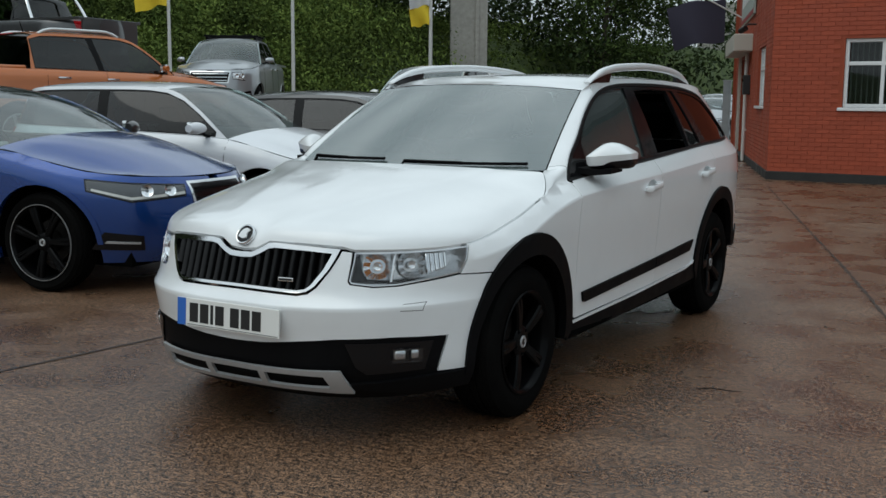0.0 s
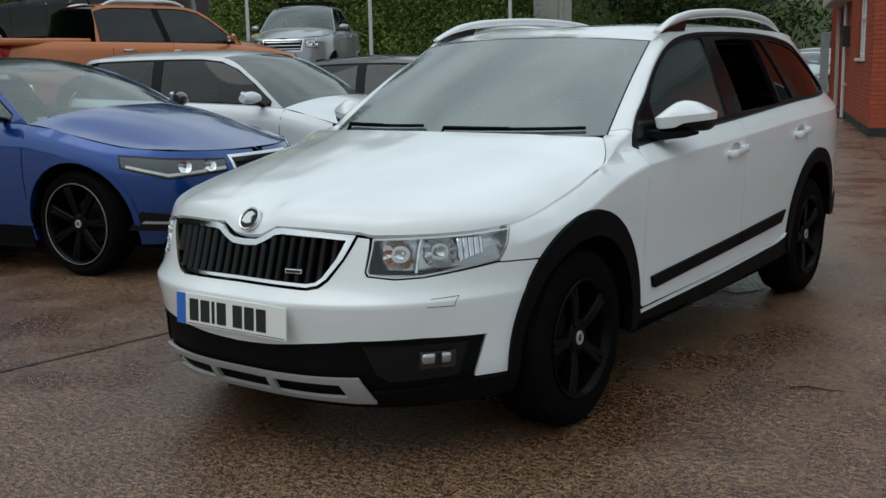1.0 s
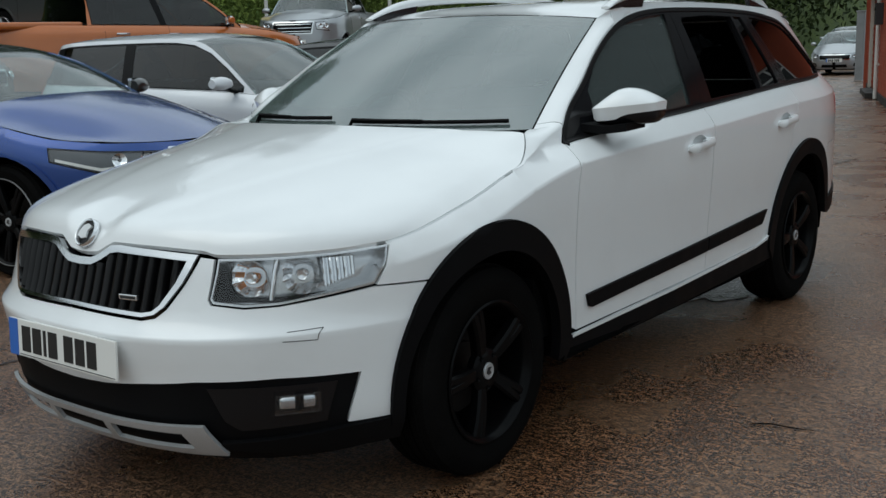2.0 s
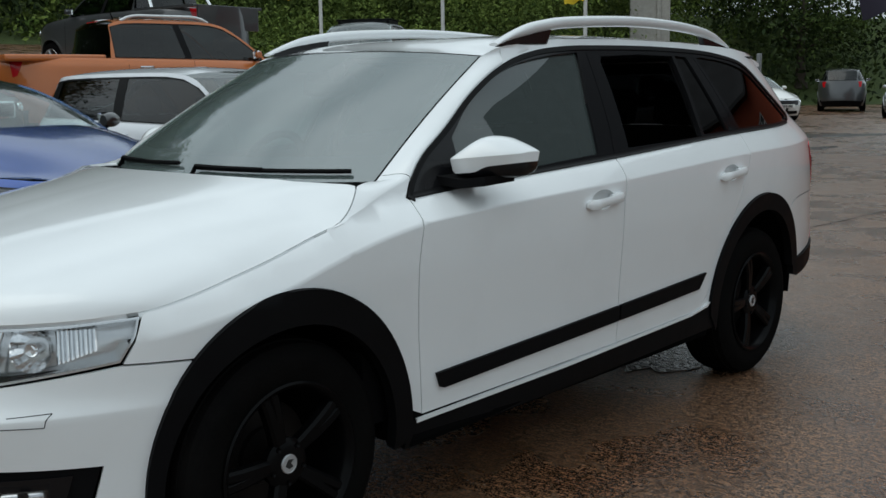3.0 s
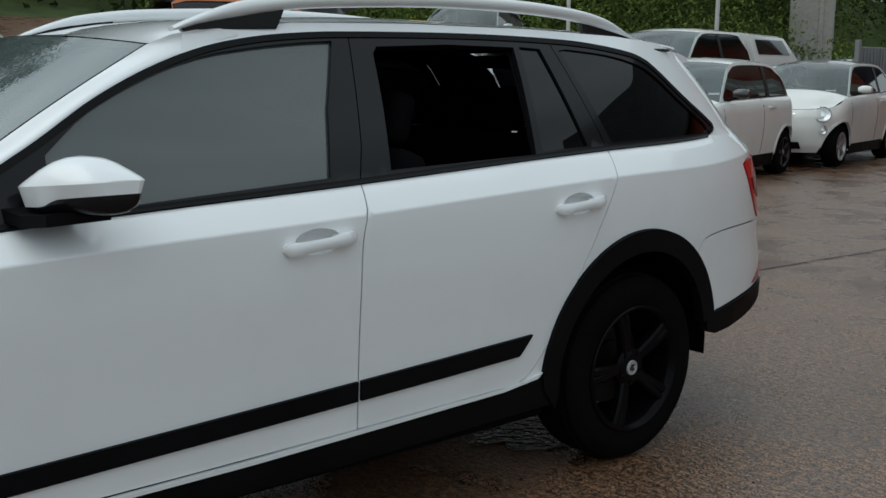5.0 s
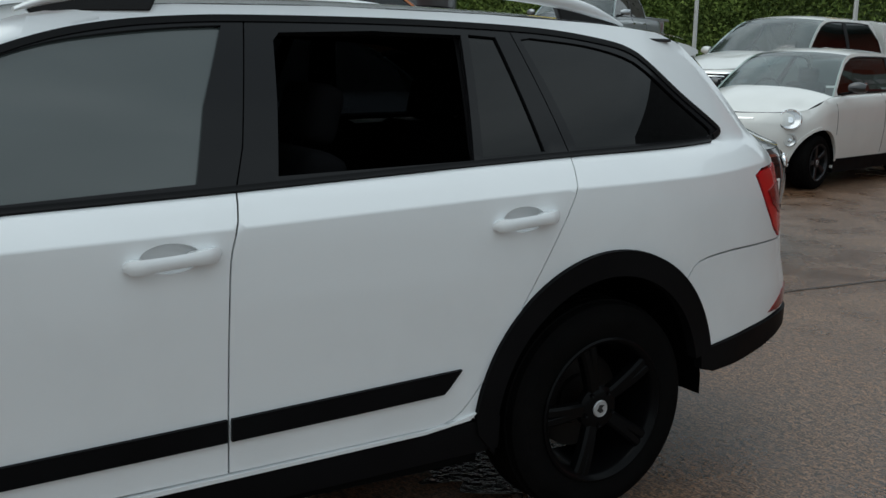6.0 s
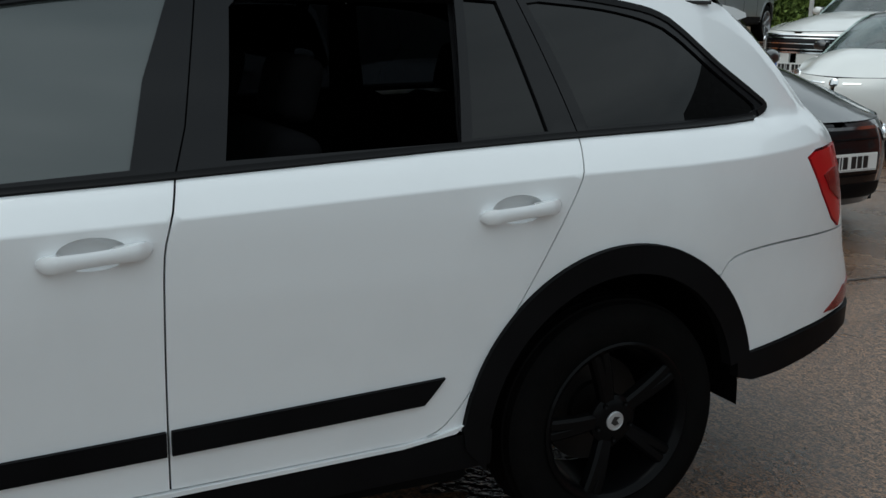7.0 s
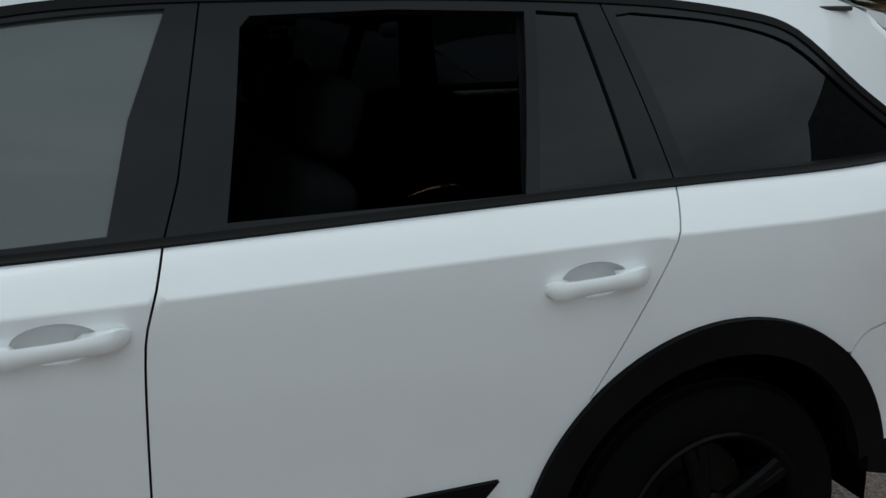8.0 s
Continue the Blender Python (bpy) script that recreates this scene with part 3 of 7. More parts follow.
over_f = [p for p in ARCH_F if p[1] > 0.345 and not (p[0] < -0.2 and p[1] < 0.66)]
CORNER = spline([(0.17, 0.9225), (0.225, 0.935), (0.265, 0.955), (0.298, 0.985), (0.325, 1.028)], 0.02)
SHOULDER = spline([(0.17, 0.9225), (0.225, 0.933), (0.30, 0.955), (0.40, 0.986), (0.47, 1.008), (0.538, 1.028)], 0.025)
wing = sd([(-0.373, 0.779)]) + sd(belt(-0.36, 0.16, -0.002)) + sd([(y, z + 0.005) for y, z in SHOULDER]) + sd([(0.515, 0.999), (0.501, 0.977)]) + sd(gap0) + sd(over_f[::-1]) + sd([(-0.272, 0.662), (-0.428, 0.670), (-0.40, 0.72)])
WING_LINES = [[(HERO.sy(y, edge_of(y) - curve(y, HERO.roll) + d), edge_of(y) - curve(y, HERO.roll) + d) for y in (-0.35 + 0.03 * i for i in range(29))] for d in (-0.010, 0.007)]
panel("front_wing", HERO, wing, M_WHITE, car, both=True, gap=0.0015, lines=WING_LINES)

HANDLES = ((1.392, 0.900, 0.111), (2.350, 0.926, 0.108))
dish = [sd(ellipse(hy - 0.005, hz, 0.070, 0.034, 28)) for hy, hz, _ in HANDLES]
def crease(dz, y0=0.3, y1=3.4):
    out = []
    n = int((y1 - y0) / 0.03)
    for i in range(n + 1):
        y = y0 + (y1 - y0) * i / n
        z = edge_of(y) - curve(y, HERO.roll) + dz
        out.append((HERO.sy(y, z), z))
    return out


CREASE = [crease(-0.005), crease(0.004)]
f_door = sd(gap0) + sd([(0.487, 0.343), (1.0, 0.350), (1.521, 0.361)]) + sd(gap1[::-1]) + sd(belt(1.567, 0.503))
r_door = sd(gap1) + sd([(1.521, 0.361), (2.09, 0.377)]) + sd(gap2[::-1]) + sd(belt(2.553, 1.567))
fd = panel("front_door", HERO, f_door, M_WHITE, car, both=True, gap=0.0022, holes=[dish[0]], lines=CREASE)
rd = panel("rear_door", HERO, r_door, M_WHITE, car, both=True, gap=0.0022, holes=[dish[1]], lines=CREASE)

DLO_TOP = spline([(0.501, 0.975), (0.538, 1.028), (0.609, 1.092), (0.739, 1.168), (0.889, 1.260), (1.042, 1.332), (1.2, 1.385), (1.356, 1.415), (1.511, 1.430), (1.67, 1.437), (2.0, 1.442), (2.3, 1.440), (2.591, 1.429), (2.80, 1.404), (2.895, 1.380), (2.955, 1.342), (3.062, 1.248), (3.18, 1.165), (3.212, 1.138), (3.195, 1.116), (3.14, 1.1005)])
over_r = [p for p in ARCH_R if not (p[0] > 2.67 and p[1] < 0.70)]
BUMPER_SEAM = spline([(2.978, 0.700), (3.005, 0.738), (3.06, 0.758), (3.20, 0.769), (3.40, 0.769)], 0.025)
TAIL_L = [(3.527, 0.765), (3.47, 0.80), (3.40, 0.88), (3.315, 0.992), (3.36, 1.01), (3.52, 1.02)]
back_edge = [(3.49, 1.05), (3.44, 1.12), (3.365, 1.22), (3.275, 1.32), (3.17, 1.40)]
cant = [(3.05, 1.435), (2.8, 1.455), (2.4, 1.468), (1.9, 1.471), (1.5, 1.461), (1.30, 1.443), (1.16, 1.420)]
upper = [p for p in DLO_TOP if p[0] > 1.12 and p[1] > 1.1006]
quarter = sd(gap2) + sd([(2.15, 0.386), (2.22, 0.386)]) + sd(over_r) + sd(BUMPER_SEAM) + sd(TAIL_L) + sd(back_edge) + sd(cant) + sd(upper) + sd(belt(3.12, 2.553, 0.0, 12))
panel("quarter_panel", HERO, quarter, M_WHITE, car, both=True, gap=0.0015, lines=CREASE)

# dark backing behind the door gaps
back = sd([(0.40, 0.36), (2.15, 0.385)]) + sd([(2.42, 0.6), (2.58, 0.9), (2.76, 1.06)]) + sd(belt(2.62, 0.45, 0.018))
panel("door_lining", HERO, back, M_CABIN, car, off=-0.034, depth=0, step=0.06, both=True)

# window frames
def inset_line(line, g):
    """A line moved to its right by g, for a line that runs along the car's roof."""
    out = []
    for i, q in enumerate(line):
        a, b = line[max(0, i - 1)], line[min(len(line) - 1, i + 1)]
        d_ = Vector((b[0] - a[0], b[1] - a[1])).normalized()
        out.append((q[0] + d_.y * g, q[1] - d_.x * g))
    return out


def split_top(y0, y1):
    return [p for p in DLO_TOP if y0 < p[0] < y1 and p[1] > edge_of(p[0]) + 0.02]


B_TOP, C_TOP = (1.670, 1.437), (2.458, 1.437)
glass_f = [(0.752, 1.006), (0.757, 1.138)] + spline([(0.79, 1.166), (0.877, 1.233), (1.033, 1.311), (1.186, 1.361), (1.336, 1.387), (1.492, 1.404), (1.606, 1.411)]) + [(1.526, 1.228), (1.478, 1.050), (1.1, 1.028)]
open_r = [(1.676, 1.060), (1.709, 1.235), (1.733, 1.378), (1.753, 1.398), (2.02, 1.409), (2.293, 1.405), (2.232, 1.078)]
lite = [(2.262, 1.085), (2.318, 1.407), (2.408, 1.402), (2.470, 1.094)]
cargo = spline([(2.585, 1.100), (2.545, 1.24), (2.492, 1.398)]) + spline([(2.53, 1.403), (2.72, 1.386), (2.86, 1.355), (2.93, 1.318), (3.03, 1.232), (3.12, 1.165), (3.158, 1.136), (3.14, 1.118), (3.0, 1.110)])
frame_f = sd(belt(0.507, 1.567, 0.002)) + sd([(1.60, 1.13), (1.627, 1.25), B_TOP]) + sd(split_top(0.5, 1.66)[::-1])
frame_r = sd(belt(1.567, 2.553, 0.002)) + sd([(2.528, 1.18), (2.49, 1.32), C_TOP]) + sd(split_top(1.68, 2.45)[::-1]) + sd([B_TOP, (1.627, 1.25), (1.60, 1.13)])
tip = [p for p in DLO_TOP if p[0] > 2.465]
frame_c = sd(belt(2.553, 3.12, 0.002, 10)) + sd(tip[::-1]) + sd([C_TOP, (2.49, 1.32), (2.528, 1.18)])
panel("front_window_frame", HERO, frame_f, M_PILLAR, car, holes=[sd(glass_f)], gap=0.0018, both=True, off=0.002, depth=0.02)
panel("rear_window_frame", HERO, frame_r, M_PILLAR, car, holes=[sd(open_r), sd(lite)], gap=0.0018, both=True, off=0.002, depth=0.02)
panel("cargo_window_frame", HERO, frame_c, M_PILLAR, car, holes=[sd(cargo)], gap=0.0018, both=True, off=0.002, depth=0.02)
panel("front_side_glass", HERO, inset(dense(sd(glass_f), 0.03), -0.004), M_GLASS, car, off=-0.008, depth=0, both=True)
panel("quarter_light", HERO, inset(dense(sd(lite), 0.03), -0.004), M_TINT, car, off=-0.006, depth=0, both=True)
panel("cargo_glass", HERO, inset(dense(sd(cargo), 0.03), -0.004), M_TINT, car, off=-0.004, depth=0, both=True)
# the rear door's pane is wound down on the near side and shut on the far side
shut = panel("rear_side_glass", HERO, inset(dense(sd(open_r), 0.03), -0.004), M_TINT, car, off=-0.008, depth=0)
shut.scale.x = -1
lip = panel("rear_side_glass", HERO, sd([(1.666, 1.050), (2.230, 1.066), (2.2325, 1.074), (1.668, 1.058)]), M_TINT, car, off=-0.010, depth=0.004, label="rear side glass wound fully down")
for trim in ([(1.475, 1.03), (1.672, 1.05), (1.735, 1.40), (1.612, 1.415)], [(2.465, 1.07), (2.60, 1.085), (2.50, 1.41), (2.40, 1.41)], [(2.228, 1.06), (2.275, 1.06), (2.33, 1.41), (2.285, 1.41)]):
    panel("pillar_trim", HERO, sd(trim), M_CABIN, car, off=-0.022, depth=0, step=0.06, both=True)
edge_line = [p for p in DLO_TOP if p[1] > 1.1006 or p[0] < 1.0]
panel("window_seal", HERO, sd(edge_line) + sd(inset_line(edge_line, 0.016)[::-1]), M_TRIMBLACK, car, off=0.006, depth=0.010, step=0.03, both=True)
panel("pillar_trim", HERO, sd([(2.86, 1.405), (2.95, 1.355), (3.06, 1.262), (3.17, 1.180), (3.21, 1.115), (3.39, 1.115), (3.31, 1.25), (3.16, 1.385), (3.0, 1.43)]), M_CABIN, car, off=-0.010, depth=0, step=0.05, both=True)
# belt line under the glass
strip_low = sd(belt(0.52, 3.14, -0.004)) + sd(belt(3.14, 0.52, 0.010))
panel("belt_moulding", HERO, strip_low, M_TRIMBLACK, car, off=0.006, depth=0.008, both=True)

# roof, windscreen and pillars
def ws_at(u, v):
    a = abs(u)
    base = Vector((0.70 * u, 0.305 + 0.160 * a ** 2.1, 1.010 + 0.013 * u * u))
    top = Vector((0.60 * u, 0.95 + 0.12 * a ** 2.3, 1.421 - 0.027 * a ** 2.4))
    p = base.lerp(top, v)
    out = Vector((0, -0.62, 0.78))
    return p + out * (0.022 * math.sin(math.pi * v) * (1 - 0.5 * u * u))


class Screen:
    def at(self, s, z):
        return ws_at(s, z)

    def normal(self, s, z):
        e = 0.004
        return (ws_at(s + e, z) - ws_at(s - e, z)).cross(ws_at(s, z + e) - ws_at(s, z - e)).normalized()


SCREEN = Screen()
full = [(-1, 0), (1, 0), (1, 1), (-1, 1)]
panel("windscreen", SCREEN, [(-0.995, 0.0), (0.995, 0.0), (0.995, 0.995), (-0.995, 0.995)], M_SCREEN, car, step=0.06, depth=0)
inner = spline([(-0.95, 0.19), (-0.5, 0.165), (0, 0.16), (0.5, 0.165), (0.95, 0.19)], 0.1) + [(0.955, 0.965)] + spline([(0.2, 0.955), (0.16, 0.84), (0.05, 0.81), (-0.05, 0.81), (-0.16, 0.84), (-0.2, 0.955)], 0.05) + [(-0.955, 0.965)]
panel("windscreen_border", SCREEN, full, M_TRIMBLACK, car, step=0.06, off=-0.004, depth=0, holes=[inner])
part("camera_housing", boxed(-0.07, 0.07, -0.03, 0.05, -0.035, 0.03, 0.02, 3, pose(0, 0.905, 1.355, 35, 0, 0)), M_CABIN, car, smooth=40)


def roof_edge(y):
    z = curve(y, [(1.07, 1.396), (1.16, 1.420), (1.30, 1.443), (1.5, 1.461), (1.9, 1.471), (2.4, 1.468), (2.8, 1.455), (3.05, 1.435), (3.35, 1.405)])
    x = HERO.at(HERO.sy(y, z), z).x + 0.002
    return Vector((x + (0.604 - x) * max(0.0, 1 - (y - 1.07) / 0.2), y, z))


bm = bmesh.new()
NU, NV = 28, 40
rows = []
for j in range(NV + 1):
    v = j / NV
    row = []
    for i in range(NU + 1):
        u = -1 + 2 * i / NU
        a = abs(u)
        y = (0.95 + 0.12 * a ** 2.3) * (1 - v) + (3.29 - 0.05 * u * u) * v
        e = roof_edge(1.07 + (3.24 - 1.07) * v)
        zc = curve(y, HERO.top_z)
        z = zc - (zc - e.z) * a ** 3.2
        zf = 1.422 - 0.027 * a ** 2.4
        z = z + (zf - z) * max(0.0, 1 - v * 7) ** 2
        row.append(bm.verts.new((u * e.x, y, z)))
    rows.append(row)
for j in range(NV):
    for i in range(NU):
        bm.faces.new((rows[j][i], rows[j][i + 1], rows[j + 1][i + 1], rows[j + 1][i]))
part("roof_panel", bm, M_WHITE, car, smooth=60)
part("headlining", boxed(-0.60, 0.60, 1.18, 3.10, 1.405, 1.415, 0.003), M_HEADLINE, car)

# windscreen pillars, and the corners of the wings below them
def resampled(line, n):
    line = [Vector(p) for p in line]
    run = [0.0]
    for a, b in zip(line, line[1:]):
        run.append(run[-1] + (b - a).length)
    out, k = [], 0
    for i in range(n + 1):
        d = run[-1] * i / n
        while k < len(line) - 2 and run[k + 1] < d:
            k += 1
        out.append(line[k].lerp(line[k + 1], (d - run[k]) / max(1e-9, run[k + 1] - run[k])))
    return out


def strip_between(name, outer, inner, n, crown, k=8, dip=True, lean=None):
    """A crowned strip between two lines, with turned-in edges, on both sides of the car."""
    bm = bmesh.new()
    rows = []
    for pa, pb in zip(resampled(outer, n), resampled(inner, n)):
        up = Vector((0.45, -0.45, 0.77)).normalized()
        lift_ = crown * min(1.0, 0.25 + len(rows) / 8)
        if lean is None:
            row = [pa.lerp(pb, q / k) + up * lift_ * math.sin(math.pi * q / k) ** 0.8 for q in range(k + 1)]
        else:
            t0 = lean(pa) * (pb - pa).length
            row = []
            for q in range(k + 1):
                f = q / k
                h0, h1, h2, h3 = 2 * f ** 3 - 3 * f * f + 1, f ** 3 - 2 * f * f + f, 3 * f * f - 2 * f ** 3, f ** 3 - f * f
                row.append(pa * h0 + t0 * h1 + pb * h2 + (pb - pa) * 0.7 * h3)
        if dip:
            row = [row[0] - up * 0.012] + row + [row[-1] - up * 0.012]
        rows.append([bm.verts.new(p) for p in row])
    for r, w_ in zip(rows, rows[1:]):
        for q in range(len(r) - 1):
            bm.faces.new((r[q], w_[q], w_[q + 1], r[q + 1]))
    bmesh.ops.recalc_face_normals(bm, faces=bm.faces)
    ob = part(name, bm, M_WHITE, car, smooth=70)
    part(name, ob.data, M_WHITE, car, flip=True)


def skin(y, z):
    return HERO.at(HERO.sy(y, z), z)


def up_skin(q):
    return (skin(q.y, q.z + 0.01) - skin(q.y, q.z - 0.01)).normalized()


PILLAR_OUT = [skin(0.5395, 1.0295)] + [skin(y, z) for y, z in DLO_TOP if 0.545 < y < 1.2] + [skin(1.25, 1.400), skin(1.32, 1.418)]
PILLAR_IN = [ws_at(1.004, 0.0405 + 0.9595 * k / 30) for k in range(31)] + [Vector((0.612, 1.13, 1.418)), Vector((0.614, 1.20, 1.432))]
strip_between("windscreen_pillar", PILLAR_OUT, PILLAR_IN, 60, 0.010, lean=up_skin)

# bonnet
HOOD_Z = [(0.0, 0.757), (0.06, 0.762), (0.13, 0.793), (0.25, 0.793), (0.43, 0.786), (0.47, 0.776), (0.60, 0.776), (0.70, 0.778), (0.765, 0.785)]
CENTRE = [(-0.816, 0.757), (-0.805, 0.785), (-0.785, 0.812), (-0.74, 0.842), (-0.66, 0.874), (-0.56, 0.903), (-0.30, 0.958), (-0.05, 1.002), (0.20, 1.039)]


B_END = Vector((0.735, 0.352, 1.020))
B_SIDE = [(y, edge_of(y)) for y in (-0.372 + 0.532 * i / 16 for i in range(17))] + CORNER[1:]


def side_edge(v):
    f = v * (len(B_SIDE) - 1)
    i = min(int(f), len(B_SIDE) - 2)
    y, z = (B_SIDE[i][k] + (B_SIDE[i + 1][k] - B_SIDE[i][k]) * (f - i) for k in (0, 1))
    q = smooth((v - 0.62) / 0.38)
    return (HERO.at(HERO.sy(y, z), z) + Vector((-0.004, 0, 0.001))).lerp(B_END, q * q)


def bonnet_at(w, v):
    a, sg = abs(w), (1 if w >= 0 else -1)
    # front edge
    x = 0.768 * math.sin(a * math.pi / 2) ** 0.9 if a > 0 else 0.0
    zf = curve(x, HOOD_Z)
    pf = HERO.at(HERO.sx(min(x, 0.768), zf), zf) if a < 0.999 else Vector((0.768, -0.372, 0.785))
    # rear edge
    if a < 0.88:
        q = a / 0.88
        pr = Vector((0.68 * q, 0.196 + 0.144 * q ** 2.2, 1.039 - 0.014 * q * q))
    else:
        q = (a - 0.88) / 0.12
        pr = Vector((0.68, 0.340, 1.025)).lerp(B_END, q) + Vector((0.0, 0.006, 0.001)) * math.sin(math.pi * q)
    ps = side_edge(v)
    yc = -0.816 + (0.196 + 0.816) * v
    zc = curve(yc, CENTRE)
    fade = (1 - v) ** 9 - (1 - v)
    lin_c = 0.757 + (1.039 - 0.757) * v - 0.033 * fade
    lin_s = Vector((0.768, -0.372, 0.785)).lerp(B_END, v)
    p = pf.lerp(pr, v)
    p.z += (zf - (0.790 - 0.005 * min(1.0, x / 0.5))) * fade * (1 if a < 0.999 else 0)
    k = a ** 5
    p = p + (ps - lin_s) * a ** 3
    p.z += (zc - lin_c) * (1 - k) * (1 - 0.12 * a * a)
    cx = 0.16 + 0.36 * v
    t = max(0.0, min(1.0, (cx + 0.03 - abs(p.x)) / 0.06))
    p.z += 0.0030 * t * t * (3 - 2 * t) * min(1, v * 6)
    p.x *= sg
    return p


bm = bmesh.new()
rows = []
NW, NV = 96, 48
for j in range(NV + 1):
    v = (j / NV) ** 1.7
    rows.append([bm.verts.new(bonnet_at(-1 + 2 * i / NW, v)) for i in range(NW + 1)])
for j in range(NV):
    for i in range(NW):
        bm.faces.new((rows[j][i], rows[j][i + 1], rows[j + 1][i + 1], rows[j + 1][i]))
# turned-down edges
ring = rows[0] + [r[-1] for r in rows[1:]] + rows[-1][-2::-1] + [r[0] for r in rows[-2:0:-1]]
low = [bm.verts.new(v.co + Vector((-0.012 * (1 if v.co.x > 0 else -1) if abs(v.co.x) > 0.75 else 0, 0.012 if v.co.y < -0.3 else -0.005, -0.012))) for v in ring]
for i in range(len(ring)):
    j = (i + 1) % len(ring)
    bm.faces.new((ring[i], low[i], low[j], ring[j]))
bmesh.ops.recalc_face_normals(bm, faces=bm.faces)
part("bonnet", bm, M_WHITE, car, smooth=35)
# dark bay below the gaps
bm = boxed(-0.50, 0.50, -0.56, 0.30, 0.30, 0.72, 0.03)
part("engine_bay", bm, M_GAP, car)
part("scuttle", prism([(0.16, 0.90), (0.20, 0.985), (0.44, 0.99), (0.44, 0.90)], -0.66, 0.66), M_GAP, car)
CORNER_IN = [side_edge(0.62 + 0.38 * k / 14) + Vector((0.003, 0.002, -0.001)) for k in range(15)] + [Vector((0.722, 0.395, 1.024)), Vector((0.708, 0.44, 1.026))] + [ws_at(1.004, 0.0), ws_at(1.004, 0.038)]
k0 = min(range(len(B_SIDE)), key=lambda i: abs(i / (len(B_SIDE) - 1) - 0.62))
strip_between("wing_corner", [skin(*B_SIDE[k0])] + [skin(*q) for q in SHOULDER if q[0] > B_SIDE[k0][0] + 0.01], CORNER_IN, 30, 0.004, lean=up_skin)

# wipers
def wiper(x0, y0, x1, y1, lift):
    w = new("wiper")
    w.parent = car
    pts = []
    for i in range(9):
        f = i / 8
        u, v = x0 + (x1 - x0) * f, y0 + (y1 - y0) * f
        pts.append(ws_at(u, v) + SCREEN.normal(u, v) * lift)
    part("wiper_blade", tube(bmesh.new(), pts, 0.006, 6, 1.3), M_PLASTIC, w)
    pts = [ws_at(x0 - 0.02, 0.0) + Vector((0, 0.004, 0.0))] + [p + Vector((0, -0.004, 0.006)) for p in pts[:5:2]]
    part("wiper_arm", tube(bmesh.new(), pts, [0.012, 0.010, 0.008, 0.006], 6, 0.7), M_PLASTIC, w)


wiper(0.02, 0.055, 0.88, 0.050, 0.012)
wiper(-0.84, 0.045, -0.16, 0.075, 0.012)

# nose
GRILLE = [(0, 0.742), (0.05, 0.744), (0.085, 0.757), (0.125, 0.781), (0.16, 0.785), (0.30, 0.781), (0.425, 0.774), (0.418, 0.755), (0.395, 0.70), (0.352, 0.636), (0.325, 0.614), (0.29, 0.606), (0, 0.610)]
G_IN = [(0, 0.722), (0.055, 0.725), (0.095, 0.742), (0.130, 0.762), (0.16, 0.767), (0.30, 0.764), (0.398, 0.758), (0.376, 0.70), (0.338, 0.640), (0.318, 0.623), (0.287, 0.617), (0, 0.621)]


def closed_front(pts):
    """A half outline from the middle to the middle, with its mirror image."""
    return fr(pts) + fr([(-x, z) for x, z in pts[-2:0:-1]])


grille = new("grille")
grille.parent = car
tagged(grille, "black slatted grille in a chrome surround")
panel("surround", HERO, closed_front(GRILLE), M_CHROME, grille, step=0.02, off=0.008, depth=0.03, holes=[closed_front(G_IN)])
panel("backing", HERO, closed_front(G_IN), M_GAP, grille, step=0.04, off=-0.035, depth=0)
for i in range(-9, 10):
    x = i * 0.040
    zt_ = curve(abs(x), [(0, 0.722), (0.055, 0.725), (0.095, 0.742), (0.130, 0.762), (0.30, 0.764), (0.398, 0.758)])
    zb_ = curve(abs(x), [(0, 0.621), (0.287, 0.617), (0.318, 0.623), (0.338, 0.640), (0.376, 0.70), (0.398, 0.758)])
    if zt_ - zb_ < 0.03:
        continue
    bm = bmesh.new()
    sec = []
    for k in range(6):
        z = zb_ + (zt_ - zb_) * k / 5
        s = math.copysign(HERO.sx(abs(x), z), x)
        p, n = HERO.at(s, z), HERO.normal(s, z)
        t = Vector((1, 0, 0))
        sec.append([p + n * a + t * b for a, b in ((-0.032, -0.013), (-0.006, -0.012), (0.003, -0.004), (0.003, 0.004), (-0.006, 0.012), (-0.032, 0.013))])
    part("slat", loft(bm, sec), M_SLAT, grille, smooth=50)
p, n = HERO.at(HERO.sx(0.235, 0.655), 0.655), HERO.normal(HERO.sx(0.235, 0.655), 0.655)
part("script_badge", boxed(-0.033, 0.033, -0.006, 0.004, -0.008, 0.008, 0.003, 2, Matrix.Translation(p + n * 0.008) @ pose(0, 0, 0, 0, 0, 10)), M_CHROME, grille, "small silver script badge")
part("bar", boxed(-0.027, 0.027, -0.0075, -0.005, -0.004, 0.004, 0.001, 1, Matrix.Translation(p + n * 0.008) @ pose(0, 0, 0, 0, 0, 10)), M_INK, grille)

